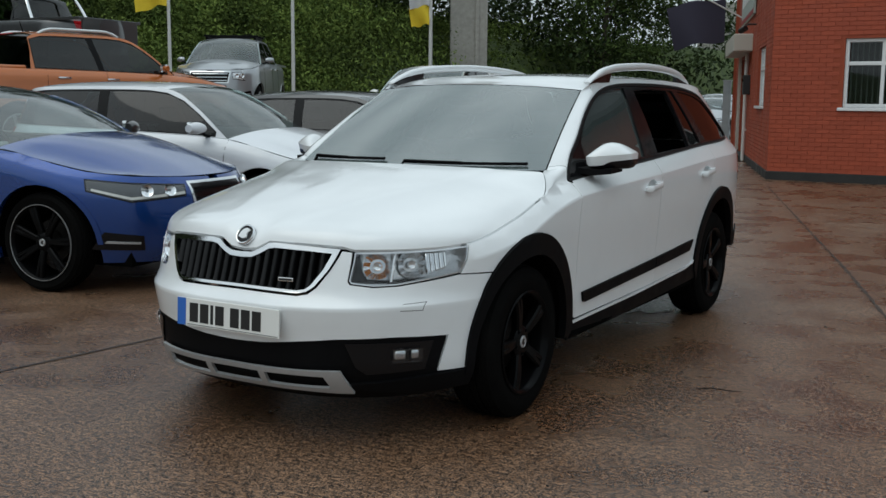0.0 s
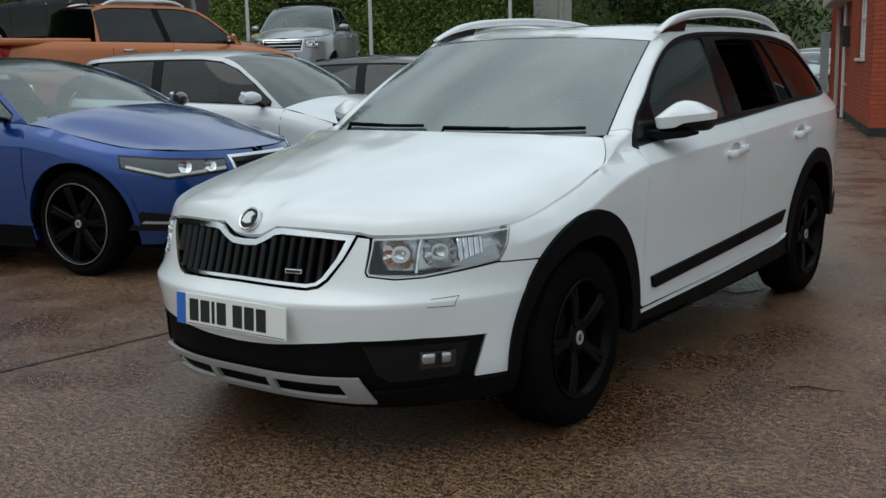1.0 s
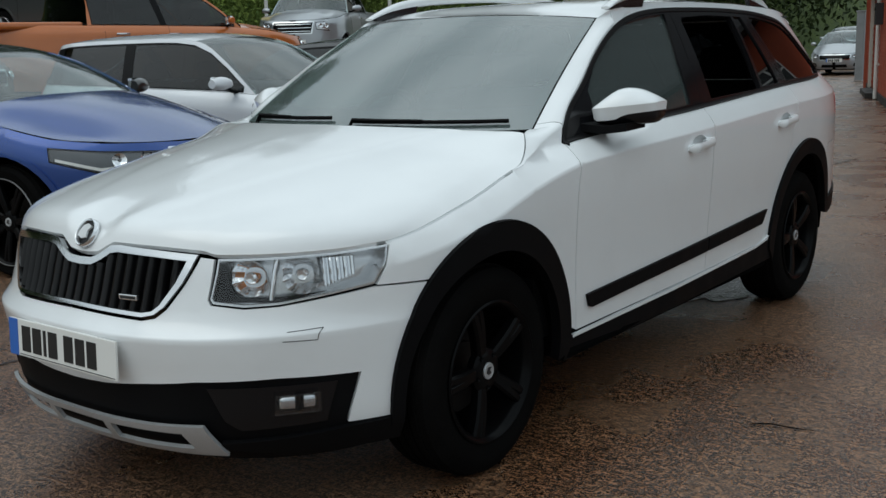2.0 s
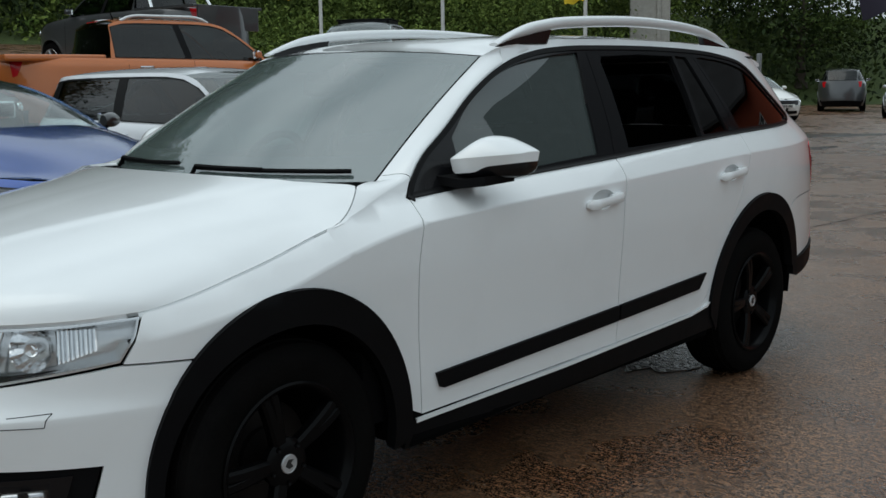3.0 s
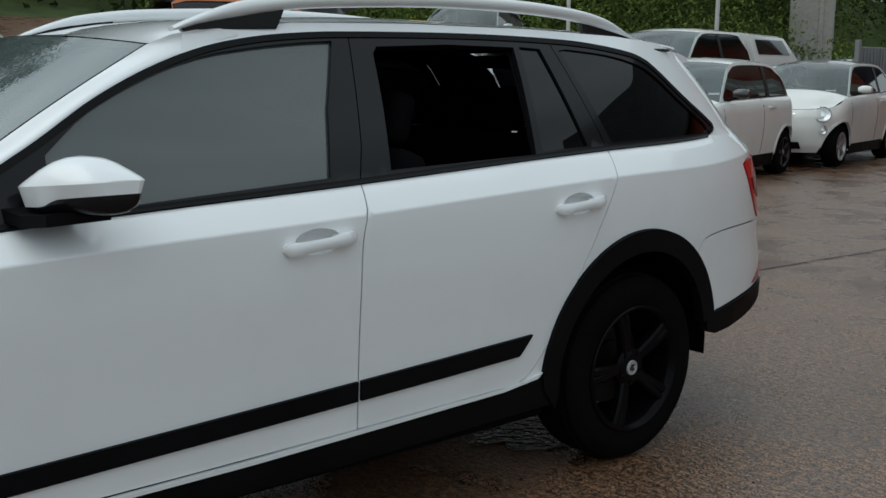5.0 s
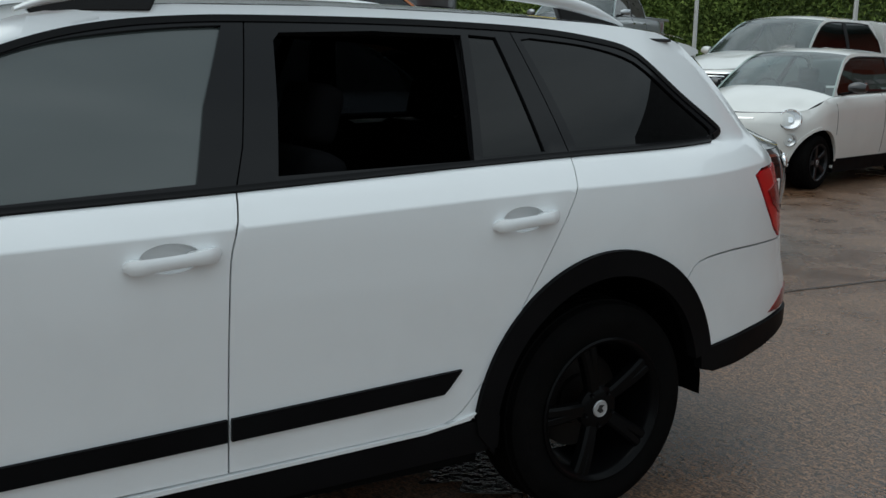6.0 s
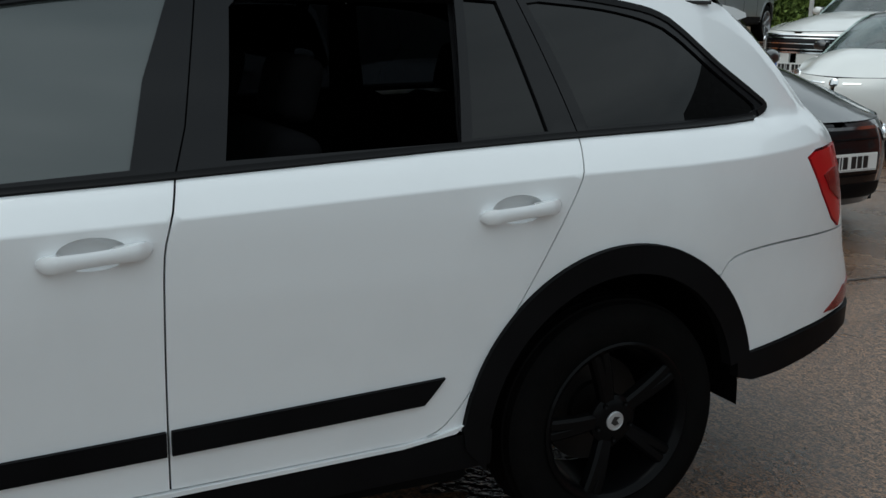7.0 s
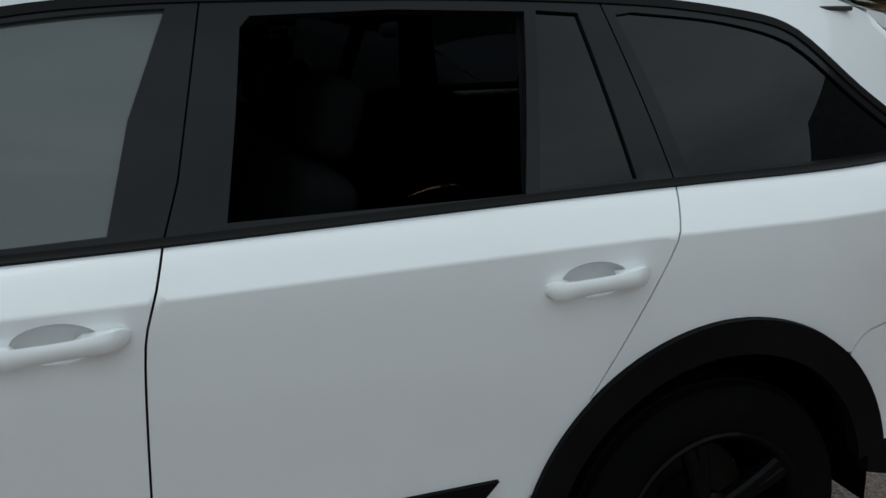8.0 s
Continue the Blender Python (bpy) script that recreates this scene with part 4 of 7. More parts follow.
badge = new("bonnet_badge")
badge.parent = car
badge.matrix_local = pose(0, -0.797, 0.806, -32, 0, 0)
tagged(badge, "round chrome badge with a black ground")
part("ring", lathe([(-0.004, 0.034), (-0.010, 0.036), (-0.011, 0.040), (-0.008, 0.043), (0.004, 0.044)], 40, "y"), M_CHROME, badge, smooth=50)
part("disc", lathe([(-0.006, 0.0005), (-0.007, 0.02), (-0.005, 0.036), (0.0, 0.037)], 40, "y"), M_GLOSSBLACK, badge, smooth=50)
part("mark", prism([(-0.026, -0.012), (-0.004, -0.020), (0.016, -0.016), (0.012, 0.004), (0.024, 0.018), (0.004, 0.026), (-0.012, 0.020), (-0.022, 0.006)], -0.0125, -0.005, "y", 0.001), M_RAIL, badge)

LAMP = [(0.474, 0.766)] + [(0.60, 0.7675), (0.70, 0.770)]
lamp_poly = fr(LAMP) + sd([(-0.378, 0.777), (-0.395, 0.735), (-0.432, 0.675)]) + fr([(0.62, 0.643), (0.55, 0.640), (0.478, 0.650), (0.470, 0.662)])
bump_top = fr([(0.0, 0.604), (0.29, 0.600), (0.33, 0.608), (0.358, 0.632), (0.40, 0.698), (0.43, 0.770), (0.466, 0.766), (0.466, 0.66), (0.474, 0.647), (0.55, 0.636), (0.62, 0.639)]) + sd([(-0.430, 0.668), (-0.275, 0.659)])
front_arch = [p for p in ARCH_F if p[0] < -0.2 and 0.30 < p[1] < 0.655][::-1]
bump_low = sd([(-0.386, 0.288)]) + fr([(0.712, 0.292), (0.728, 0.36), (0.742, 0.434), (0.62, 0.444), (0.443, 0.440), (0.30, 0.425), (0.15, 0.408), (0.0, 0.402)])
half = bump_top + sd(front_arch) + bump_low
bumper = half + [(-s, z) for s, z in half[-2:0:-1]]
SHELF = [[(-1.25 + 0.02 * k, z) for k in range(126)] for z in (0.560, 0.567, 0.574)]
panel("front_bumper", HERO, bumper, M_WHITE, car, step=0.03, gap=0.0015, lines=SHELF)
wl_ = fr([(0.640, 0.548), (0.645, 0.572), (0.70, 0.576), (0.694, 0.545)])
for k in range(4):
    a, b = wl_[k], wl_[(k + 1) % 4]
    if k == 0:
        continue
    line = [HERO.at(a[0] + (b[0] - a[0]) * i / 6, a[1] + (b[1] - a[1]) * i / 6) + HERO.normal(*a) * 0.0002 for i in range(7)]
    part("washer_joint", tube(bmesh.new(), line, 0.0011, 4), M_GAP, car)

low_top = fr([(0.0, 0.398), (0.15, 0.404), (0.30, 0.421), (0.443, 0.436), (0.62, 0.440), (0.739, 0.430), (0.725, 0.36), (0.709, 0.288)]) + sd([(-0.386, 0.284), (-0.36, 0.20)])
half = low_top + fr([(0.60, 0.185), (0.3, 0.18), (0.0, 0.18)])
panel("lower_bumper", HERO, half + [(-s, z) for s, z in half[-2:0:-1]], M_PLASTIC, car, step=0.03, off=-0.004, depth=0.02)
blk = fr([(0.715, 0.286)]) + sd([(-0.385, 0.286), (-0.345, 0.265), (-0.345, 0.215)]) + fr([(0.60, 0.215), (0.46, 0.245), (0.47, 0.262)])
panel("bumper_lip", HERO, blk, M_PLASTIC, car, step=0.03, off=0.010, depth=0.025, both=True)
fogp = fr([(0.47, 0.425), (0.71, 0.422), (0.685, 0.310), (0.53, 0.300), (0.50, 0.33)])
panel("fog_surround", HERO, fogp, M_GLOSSBLACK, car, step=0.03, off=0.003, depth=0.01, both=True)
for sx in (1, -1):
    s = HERO.sx(0.645, 0.375)
    p, n = HERO.at(s, 0.375), HERO.normal(s, 0.375)
    fog = new("fog_lamp")
    fog.parent = car
    fog.matrix_local = Matrix.Diagonal((sx, 1, 1, 1)) @ Matrix.Translation(p + n * 0.010) @ n.to_track_quat("-Y", "Z").to_matrix().to_4x4()
    part("reflector", boxed(-0.050, 0.050, -0.002, 0.02, -0.018, 0.018, 0.012, 3), M_LAMPGREY, fog, smooth=40)
    part("divider", boxed(-0.008, 0.016, -0.006, 0.0, -0.024, 0.024, 0.003), M_GLOSSBLACK, fog)
    part("lens", boxed(-0.062, 0.062, -0.010, -0.006, -0.028, 0.028, 0.002), M_LENS, fog)

# skid plate: a silver bar with three long slots
sk_out = [(0, 0.318), (0.15, 0.318), (0.30, 0.319), (0.452, 0.322), (0.474, 0.232), (0.42, 0.232), (0.30, 0.236), (0.15, 0.236), (0, 0.236)]
slots = []
for x0, x1 in ((-0.39, -0.15), (-0.12, 0.12), (0.15, 0.39)):
    pts = [(x0, 0.300), (x0 + (x1 - x0) / 3, 0.301), (x0 + 2 * (x1 - x0) / 3, 0.301), (x1, 0.300), (x1 + (0.014 if x1 > 0.2 else 0), 0.254), (x0 + 2 * (x1 - x0) / 3, 0.253), (x0 + (x1 - x0) / 3, 0.253), (x0 - (0.014 if x0 < -0.2 else 0), 0.254)]
    slots.append(fr(pts))
panel("skid_plate", HERO, closed_front(sk_out), M_SILVER, car, step=0.025, off=0.020, depth=0.012, holes=slots, label="silver skid plate with three long slots")

number_plate(car, pose(0, -0.914, 0.496, -3, 0, 0))

# headlights
for sx in (1, -1):
    hl = new("headlight")
    hl.parent = car
    if sx < 0:
        hl.scale.x = -1
    panel("housing", HERO, lamp_poly, M_LAMPGREY, hl, step=0.03, off=-0.062, depth=0)
    panel("bezel", HERO, lamp_poly, M_LAMPGREY, hl, step=0.02, off=-0.004, depth=0.060, holes=[inset(dense(lamp_poly, 0.02), 0.006)])
    panel("lens", HERO, inset(dense(lamp_poly, 0.02), 0.002), M_LENS, hl, step=0.03, off=-0.002, depth=0)
    for x, z, r, wide, bulb_m in ((0.548, 0.712, 0.050, 1.05, M_AMBER), (0.650, 0.716, 0.052, 1.0, M_CHROME)):
        s = HERO.sx(x, z)
        p, n = HERO.at(s, z), HERO.normal(s, z)
        aim = Vector((n.x * 0.35 + 0.1, n.y, n.z * 0.3)).normalized()
        m = Matrix.Translation(p - aim * 0.024) @ aim.to_track_quat("-Y", "Z").to_matrix().to_4x4() @ Matrix.Diagonal((wide, 1, 1, 1))
        bm = bmesh.new()
        rows = []
        for k in range(8):
            f = k / 7
            rows.append([bm.verts.new(m @ Vector((max(0.006, r * f) * (1 + (0.03 if i % 2 else -0.03) * f) * math.cos(t), 0.060 - 0.062 * f * f, max(0.006, r * f) * math.copysign(abs(math.sin(t)) ** 0.8, math.sin(t))))) for i, t in enumerate(2 * math.pi * q / 24 for q in range(24))])
        for r0_, r1_ in zip(rows, rows[1:]):
            for i in range(24):
                bm.faces.new((r0_[i], r0_[(i + 1) % 24], r1_[(i + 1) % 24], r1_[i]))
        bm.faces.new(rows[0])
        bmesh.ops.recalc_face_normals(bm, faces=bm.faces)
        part("reflector", bm, M_REFLECT, hl, "faceted chrome reflector bowl")
        part("bulb", lathe([(0.006, 0.0005), (0.008, 0.008), (0.022, 0.012), (0.040, 0.010), (0.058, 0.008)], 16, "y", m), bulb_m, hl, smooth=50)
        part("bulb_shield", lathe([(0.000, 0.0005), (-0.002, 0.012), (0.004, 0.017), (0.014, 0.017)], 20, "y", m), M_CHROME, hl, smooth=40)
    # the dark inner corner below the bowls, and the ribbed turn-signal part
    panel("mask", HERO, fr([(0.476, 0.655), (0.62, 0.648), (0.70, 0.668), (0.60, 0.662), (0.528, 0.668), (0.505, 0.700), (0.492, 0.757), (0.480, 0.757)]), M_GLOSSBLACK, hl, step=0.02, off=-0.020, depth=0.012)
    s = HERO.sx(0.718, 0.722)
    p, n = HERO.at(s, 0.722), HERO.normal(s, 0.722)
    m = Matrix.Translation(p - n * 0.026) @ n.to_track_quat("-Y", "Z").to_matrix().to_4x4()
    bm = bmesh.new()
    for k in range(9):
        box(bm, -0.046 + 0.010 * k, -0.037 + 0.010 * k, -0.006 + 0.004 * (k % 2), 0.014, -0.038 + 0.003 * k, 0.042, 0.003, 1, m)
    part("side_reflector", bm, M_REFLECT, hl, "ribbed turn-signal reflector")
    part("divider", tube(bmesh.new(), [HERO.at(HERO.sx(0.602, z), z) - HERO.normal(HERO.sx(0.602, z), z) * 0.02 for z in (0.655, 0.69, 0.73, 0.764)], 0.006, 8), M_CHROME, hl, smooth=60)

# wheel arch trims, sills, side strips
trim_f = sd(ARCH_F) + sd([(0.43, 0.285), (0.368, 0.27)]) + sd(ARCH_FI[::-1]) + sd([(-0.352, 0.262), (-0.385, 0.262)])
panel("front_arch_trim", HERO, trim_f, M_PLASTIC, car, step=0.022, off=0.014, depth=0.035, both=True)
trim_r = sd(ARCH_R) + sd([(3.08, 0.445)]) + sd([p for p in ARCH_RI if not (p[0] > 2.67 and p[1] < 0.42)][::-1]) + sd([(2.285, 0.27), (2.225, 0.34)])
panel("rear_arch_trim", HERO, trim_r, M_PLASTIC, car, step=0.022, off=0.014, depth=0.035, both=True)
sill = sd([(0.42, 0.332), (0.6, 0.337), (1.2, 0.346), (2.05, 0.371), (2.30, 0.378), (2.30, 0.285), (1.4, 0.266), (0.42, 0.252)])
panel("sill", HERO, sill, M_PLASTIC, car, step=0.04, off=0.006, depth=0.05, both=True)
panel("sill_edge", HERO, sd([(0.46, 0.338), (1.2, 0.350), (2.06, 0.3755), (2.14, 0.383), (2.22, 0.400), (2.20, 0.383), (2.06, 0.366), (1.2, 0.3385), (0.46, 0.326)]), M_WHITE, car, step=0.04, off=0.008, depth=0.02, both=True)
panel("front_side_strip", HERO, sd([(0.541, 0.459), (0.9, 0.474), (1.515, 0.5015), (1.515, 0.446), (0.9, 0.422), (0.575, 0.408), (0.559, 0.413)]), M_PLASTIC, car, step=0.03, off=0.011, depth=0.014, both=True)
panel("rear_side_strip", HERO, sd([(1.526, 0.502), (1.85, 0.517), (2.165, 0.532), (2.13, 0.490), (2.112, 0.471), (1.85, 0.459), (1.526, 0.4465)]), M_PLASTIC, car, step=0.03, off=0.011, depth=0.014, both=True)

# tail
S_END = math.pi / 2 + (HERO.y2 - HERO.y1) + math.pi / 2
rear_b = sd([(y, z - 0.003) for y, z in BUMPER_SEAM]) + sd([(3.53, 0.763)]) + [(S_END, 0.75), (S_END, 0.50)] + sd([(3.55, 0.505), (3.35, 0.488), (3.12, 0.462)]) + sd([p for p in ARCH_R if p[0] > 2.67 and 0.46 < p[1] < 0.69][::-1])
panel("rear_bumper", HERO, rear_b, M_WHITE, car, step=0.04, both=True, gap=0.0015)
panel("lower_rear_bumper", HERO, sd([(3.07, 0.458), (3.35, 0.484), (3.55, 0.501)]) + [(S_END, 0.496), (S_END, 0.44)] + sd([(3.6, 0.437), (3.4, 0.402), (3.25, 0.382), (3.14, 0.378), (3.08, 0.395)]), M_PLASTIC, car, step=0.04, off=0.010, depth=0.03, both=True)
panel("rear_reflector", HERO, sd([(3.47, 0.515), (3.60, 0.575), (3.70, 0.58), (3.70, 0.53), (3.56, 0.512)]), M_DARKRED, car, step=0.02, off=0.003, depth=0.01, both=True)
lamp_r = sd([(3.527, 0.770), (3.47, 0.803), (3.40, 0.882), (3.320, 0.990), (3.36, 1.006), (3.52, 1.016)]) + [(S_END - 0.55, 1.01), (S_END - 0.62, 0.80), (S_END - 0.66, 0.772)]
panel("tail_lamp", HERO, lamp_r, M_RED, car, step=0.025, off=0.004, depth=0.02, both=True, gap=0.002, label="dark red tail lamp wrapped round the corner")
lamp_i = sd([(3.515, 0.85), (3.44, 0.89), (3.40, 0.935), (3.46, 0.95), (3.55, 0.95)]) + [(S_END - 0.6, 0.945), (S_END - 0.63, 0.85)]
panel("lamp_core", HERO, lamp_i, M_DARKRED, car, step=0.025, off=0.007, depth=0.006, both=True)
gate = [(S_END - 0.66, 0.768), (S_END, 0.755), (S_END, 1.07), (S_END - 0.50, 1.07), (S_END - 0.53, 1.02)]
panel("tailgate", HERO, gate, M_WHITE, car, step=0.04, both=True)
panel("rear_glass", HERO, sd([(3.48, 1.045), (3.385, 1.20), (3.26, 1.34), (3.21, 1.38)]) + [(S_END + 0.01, 1.40), (S_END + 0.01, 1.045)], M_TINT, car, step=0.05, off=-0.006, depth=0, both=True)
bm = bmesh.new()
sec = []
for i in range(17):
    u = -1 + i / 8
    k = 1 - 0.25 * abs(u) ** 6
    x = 0.55 * u
    y0, z0 = 3.18, 1.432 - 0.03 * abs(u) ** 3
    sec.append([Vector((x, y0, z0 - 0.03)), Vector((x, y0, z0 + 0.004)), Vector((x, y0 + 0.06 * k, z0 - 0.004)), Vector((x, y0 + 0.115 * k, z0 - 0.018)), Vector((x, y0 + 0.120 * k, z0 - 0.030)), Vector((x, y0 + 0.06 * k, z0 - 0.042))])
part("roof_spoiler", loft(bm, sec), M_WHITE, car, smooth=40)

# roof rails
for sx in (1, -1):
    rail = new("roof_rail")
    rail.parent = car
    tagged(rail, "raised silver roof rail")
    if sx < 0:
        rail.scale.x = -1
    line = spline([(0.604, 1.135, 1.432), (0.603, 1.20, 1.455), (0.600, 1.30, 1.482), (0.597, 1.42, 1.504), (0.592, 1.60, 1.523), (0.584, 2.0, 1.540), (0.574, 2.35, 1.537), (0.562, 2.62, 1.521), (0.552, 2.78, 1.497), (0.545, 2.90, 1.463), (0.543, 2.93, 1.452)], 0.03)
    bm = bmesh.new()
    sec = []
    for i, p in enumerate(line):
        f = min(i, len(line) - 1 - i) / 9
        hh = 0.006 + 0.015 * min(1, f * 1.6)
        sec.append([Vector(p) + Vector((0.020 * math.cos(t), 0, hh * math.sin(t))) for t in (2 * math.pi * k / 12 for k in range(12))])
    part("rail_bar", loft(bm, sec), M_RAIL, rail, smooth=60)
    foot_f = [(1.17, 1.425), (1.16, 1.436), (1.24, 1.462), (1.34, 1.487), (1.47, 1.505), (1.455, 1.47), (1.44, 1.44), (1.30, 1.435)]
    foot_r = [(2.91, 1.43), (2.92, 1.450), (2.86, 1.472), (2.77, 1.495), (2.66, 1.512), (2.68, 1.48), (2.70, 1.44)]
    for f in (foot_f, foot_r):
        cx = 0.594 if f is foot_f else 0.548
        part("rail_foot", prism(f, cx - 0.012, cx + 0.012, "x", 0.004), M_GLOSSBLACK, rail)

# handles with their dishes
for hy, hz, hl_ in HANDLES:
    for sx in (1, -1):
        hd = new("door_handle")
        hd.parent = car
        if sx < 0:
            hd.scale.x = -1
        bm = bmesh.new()
        rings = []
        for k in range(6):
            q = k / 5
            rings.append([HERO.at(HERO.sy(y, z), z) - HERO.normal(HERO.sy(y, z), z) * (0.030 * math.sin(q * math.pi / 2)) for y, z in ellipse(hy - 0.005, hz, 0.0705 * math.cos(q * math.pi / 2 * 0.92), 0.0345 * math.cos(q * math.pi / 2 * 0.92), 28)])
        rows = [[bm.verts.new(p) for p in r] for r in rings]
        for a, b in zip(rows, rows[1:]):
            for i in range(28):
                bm.faces.new((a[i], a[(i + 1) % 28], b[(i + 1) % 28], b[i]))
        bm.faces.new(rows[-1])
        bmesh.ops.recalc_face_normals(bm, faces=bm.faces)
        part("dish", bm, M_WHITE, hd, smooth=60)
        bm = bmesh.new()
        sec = []
        for k in range(19):
            f = k / 18
            y = hy - hl_ + 2 * hl_ * f
            z = hz - 0.012 + 0.018 * f
            p = HERO.at(HERO.sy(y, z), z)
            n = HERO.normal(HERO.sy(y, z), z)
            up = Vector((0, 0, 1)) - n * n.z
            end = min(f, 1 - f) * 2
            arc = min(1.0, end * 3.2) ** 0.6
            h = 0.007 + 0.0080 * min(1, end * 6) ** 0.5 + 0.0035 * abs(2 * f - 1) ** 1.5 * min(1, end * 8)
            thick = 0.010 if 0.22 < f < 0.66 else 0.018
            top = 0.006 + 0.028 * arc
            base = top - thick if 0.22 < f < 0.66 else -0.004
            sec.append([p + n * base - up * h * 0.8, p + n * (top - 0.005) - up * h, p + n * top - up * h * 0.45, p + n * top + up * h * 0.45, p + n * (top - 0.005) + up * h, p + n * base + up * h * 0.8])
        part("grip", loft(bm, sec), M_WHITE, hd, smooth=38)

# door mirrors
for sx in (1, -1):
    mi = new("door_mirror")
    mi.parent = car
    tagged(mi, "white-capped door mirror on a black arm")
    if sx < 0:
        mi.scale.x = -1

    def mirror_row(f, kind):
        """Points round one section of the mirror case, from its front edge over to its back edge."""
        x = 0.798 + 0.192 * f
        cy, cz = 0.738 + 0.095 * f ** 1.3, 1.078 + 0.018 * f
        ry = curve(f, [(0.0, 0.050), (0.08, 0.070), (0.4, 0.080), (0.85, 0.072), (0.96, 0.060), (1.0, 0.042)])
        up = curve(f, [(0.0, 0.004), (0.12, 0.024), (0.28, 0.050), (0.42, 0.061), (0.6, 0.055), (0.8, 0.034), (0.95, 0.012), (1.0, 0.003)])
        band = curve(f, [(0.0, 0.010), (0.10, 0.044), (0.40, 0.045), (0.50, 0.038), (0.56, 0.031), (1.0, 0.027)])
        dn = curve(f, [(0.0, 0.006), (0.25, 0.016), (0.5, 0.028), (0.6, 0.040), (0.92, 0.042), (1.0, 0.026)])
        out = []
        for q in range(13):
            c_, s_ = math.cos(math.pi * q / 12), math.sin(math.pi * q / 12)
            yy = math.copysign(abs(c_) ** 0.8, c_) * ry
            if kind == "top":
                out.append((x, cy - yy + 0.25 * up * s_, cz + up * s_ ** 1.15))
            elif kind == "girth":
                out.append((x, cy - yy, cz))
            elif kind == "low":
                out.append((x, cy - yy * 0.84, cz - band))
            else:
                out.append((x, cy - yy * 0.84, cz - band - dn * s_ ** 0.8))
        return out

    def case(name, mat, kinds_):
        bm = bmesh.new()
        stations = [0, 0.02, 0.06, 0.12, 0.2, 0.28, 0.36, 0.44, 0.52, 0.6, 0.68, 0.76, 0.84, 0.9, 0.95, 0.98, 1.0]
        if len(kinds_) == 1:
            rows = [[bm.verts.new(p) for p in mirror_row(f, kinds_[0])] for f in stations]
            for r, w_ in zip(rows, rows[1:]):
                for q in range(12):
                    bm.faces.new((r[q], r[q + 1], w_[q + 1], w_[q]))
            for r in (rows[0], rows[-1]):
                bm.faces.new(r)
        else:
            for q in (0, 12):
                hi_ = [bm.verts.new(mirror_row(f, kinds_[0])[q]) for f in stations]
                lo_ = [bm.verts.new(mirror_row(f, kinds_[1])[q]) for f in stations]
                for i in range(len(stations) - 1):
                    bm.faces.new((hi_[i], hi_[i + 1], lo_[i + 1], lo_[i]))
            for f in (0, 1.0):
                bm.faces.new([bm.verts.new(p) for p in (mirror_row(f, kinds_[0])[0], mirror_row(f, kinds_[0])[12], mirror_row(f, kinds_[1])[12], mirror_row(f, kinds_[1])[0])])
        bmesh.ops.recalc_face_normals(bm, faces=bm.faces)
        part(name, bm, mat, mi, smooth=48)
    case("cap", M_WHITE, ("top",))
    case("cap_skirt", M_WHITE, ("girth", "low"))
    case("lower_case", M_GLOSSBLACK, ("under",))
    part("arm", loft(bmesh.new(), [[Vector(p) for p in ((x, 0.66 + d, 1.005 + e), (x, 0.80 + d, 1.010 + e), (x, 0.80 + d, 1.035 + e), (x, 0.66 + d, 1.032 + e))] for x, d, e in ((0.765, -0.02, 0.0), (0.80, -0.01, -0.004), (0.86, 0.0, -0.010), (0.93, 0.03, -0.002))]), M_PLASTIC, mi, smooth=30)
    part("mirror_glass", lathe([(0.858, 0.0005), (0.857, 0.055)], 24, "y", Matrix.Translation((0.90, 0, 1.075)) @ Matrix.Diagonal((1.5, 1, 1.0, 1))), M_CHROME, mi)

# wheels
for y in (0.0, 2.686):
    wheel(car, pose(0.737, y, 0.325), label="black five-spoke alloy wheel")
    wheel(car, pose(-0.737, y, 0.325, 0, 0, 180), label="black five-spoke alloy wheel")
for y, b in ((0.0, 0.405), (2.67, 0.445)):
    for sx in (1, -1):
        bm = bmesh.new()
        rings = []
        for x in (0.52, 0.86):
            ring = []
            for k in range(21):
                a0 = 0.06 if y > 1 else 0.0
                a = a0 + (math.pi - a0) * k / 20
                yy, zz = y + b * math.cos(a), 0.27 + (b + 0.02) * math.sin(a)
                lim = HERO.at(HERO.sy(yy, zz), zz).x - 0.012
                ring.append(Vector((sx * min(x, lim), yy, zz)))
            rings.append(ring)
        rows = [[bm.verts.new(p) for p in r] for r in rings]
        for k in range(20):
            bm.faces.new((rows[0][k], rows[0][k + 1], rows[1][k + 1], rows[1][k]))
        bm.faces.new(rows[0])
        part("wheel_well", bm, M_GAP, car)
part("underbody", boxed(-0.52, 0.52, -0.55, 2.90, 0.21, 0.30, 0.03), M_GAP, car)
# Black box added to close the see-through hole behind the rear wheels.
part("tail_gap_blocker", boxed(-0.70, 0.70, 3.08, 3.48, 0.42, 0.72, 0.03), M_GAP, car)
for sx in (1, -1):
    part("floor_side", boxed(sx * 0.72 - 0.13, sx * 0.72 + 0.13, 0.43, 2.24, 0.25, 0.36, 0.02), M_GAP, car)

panel("quarter_lining", HERO, quarter, M_CABIN, car, step=0.06, off=-0.028, depth=0, holes=[sd(cargo)], both=True)
panel("tailgate_lining", HERO, gate, M_CABIN, car, step=0.08, off=-0.03, depth=0, both=True)
part("rear_header", boxed(-0.44, 0.44, 3.02, 3.14, 1.34, 1.395, 0.01), M_CABIN, car)
for sx in (1, -1):
    gutter = [side_edge(k / 24) + Vector((-0.010, 0, -0.012)) for k in range(25)]
    part("bonnet_gutter", tube(bmesh.new(), [(sx * p.x, p.y, p.z) for p in gutter], 0.010, 6), M_WHITE, car, smooth=60)

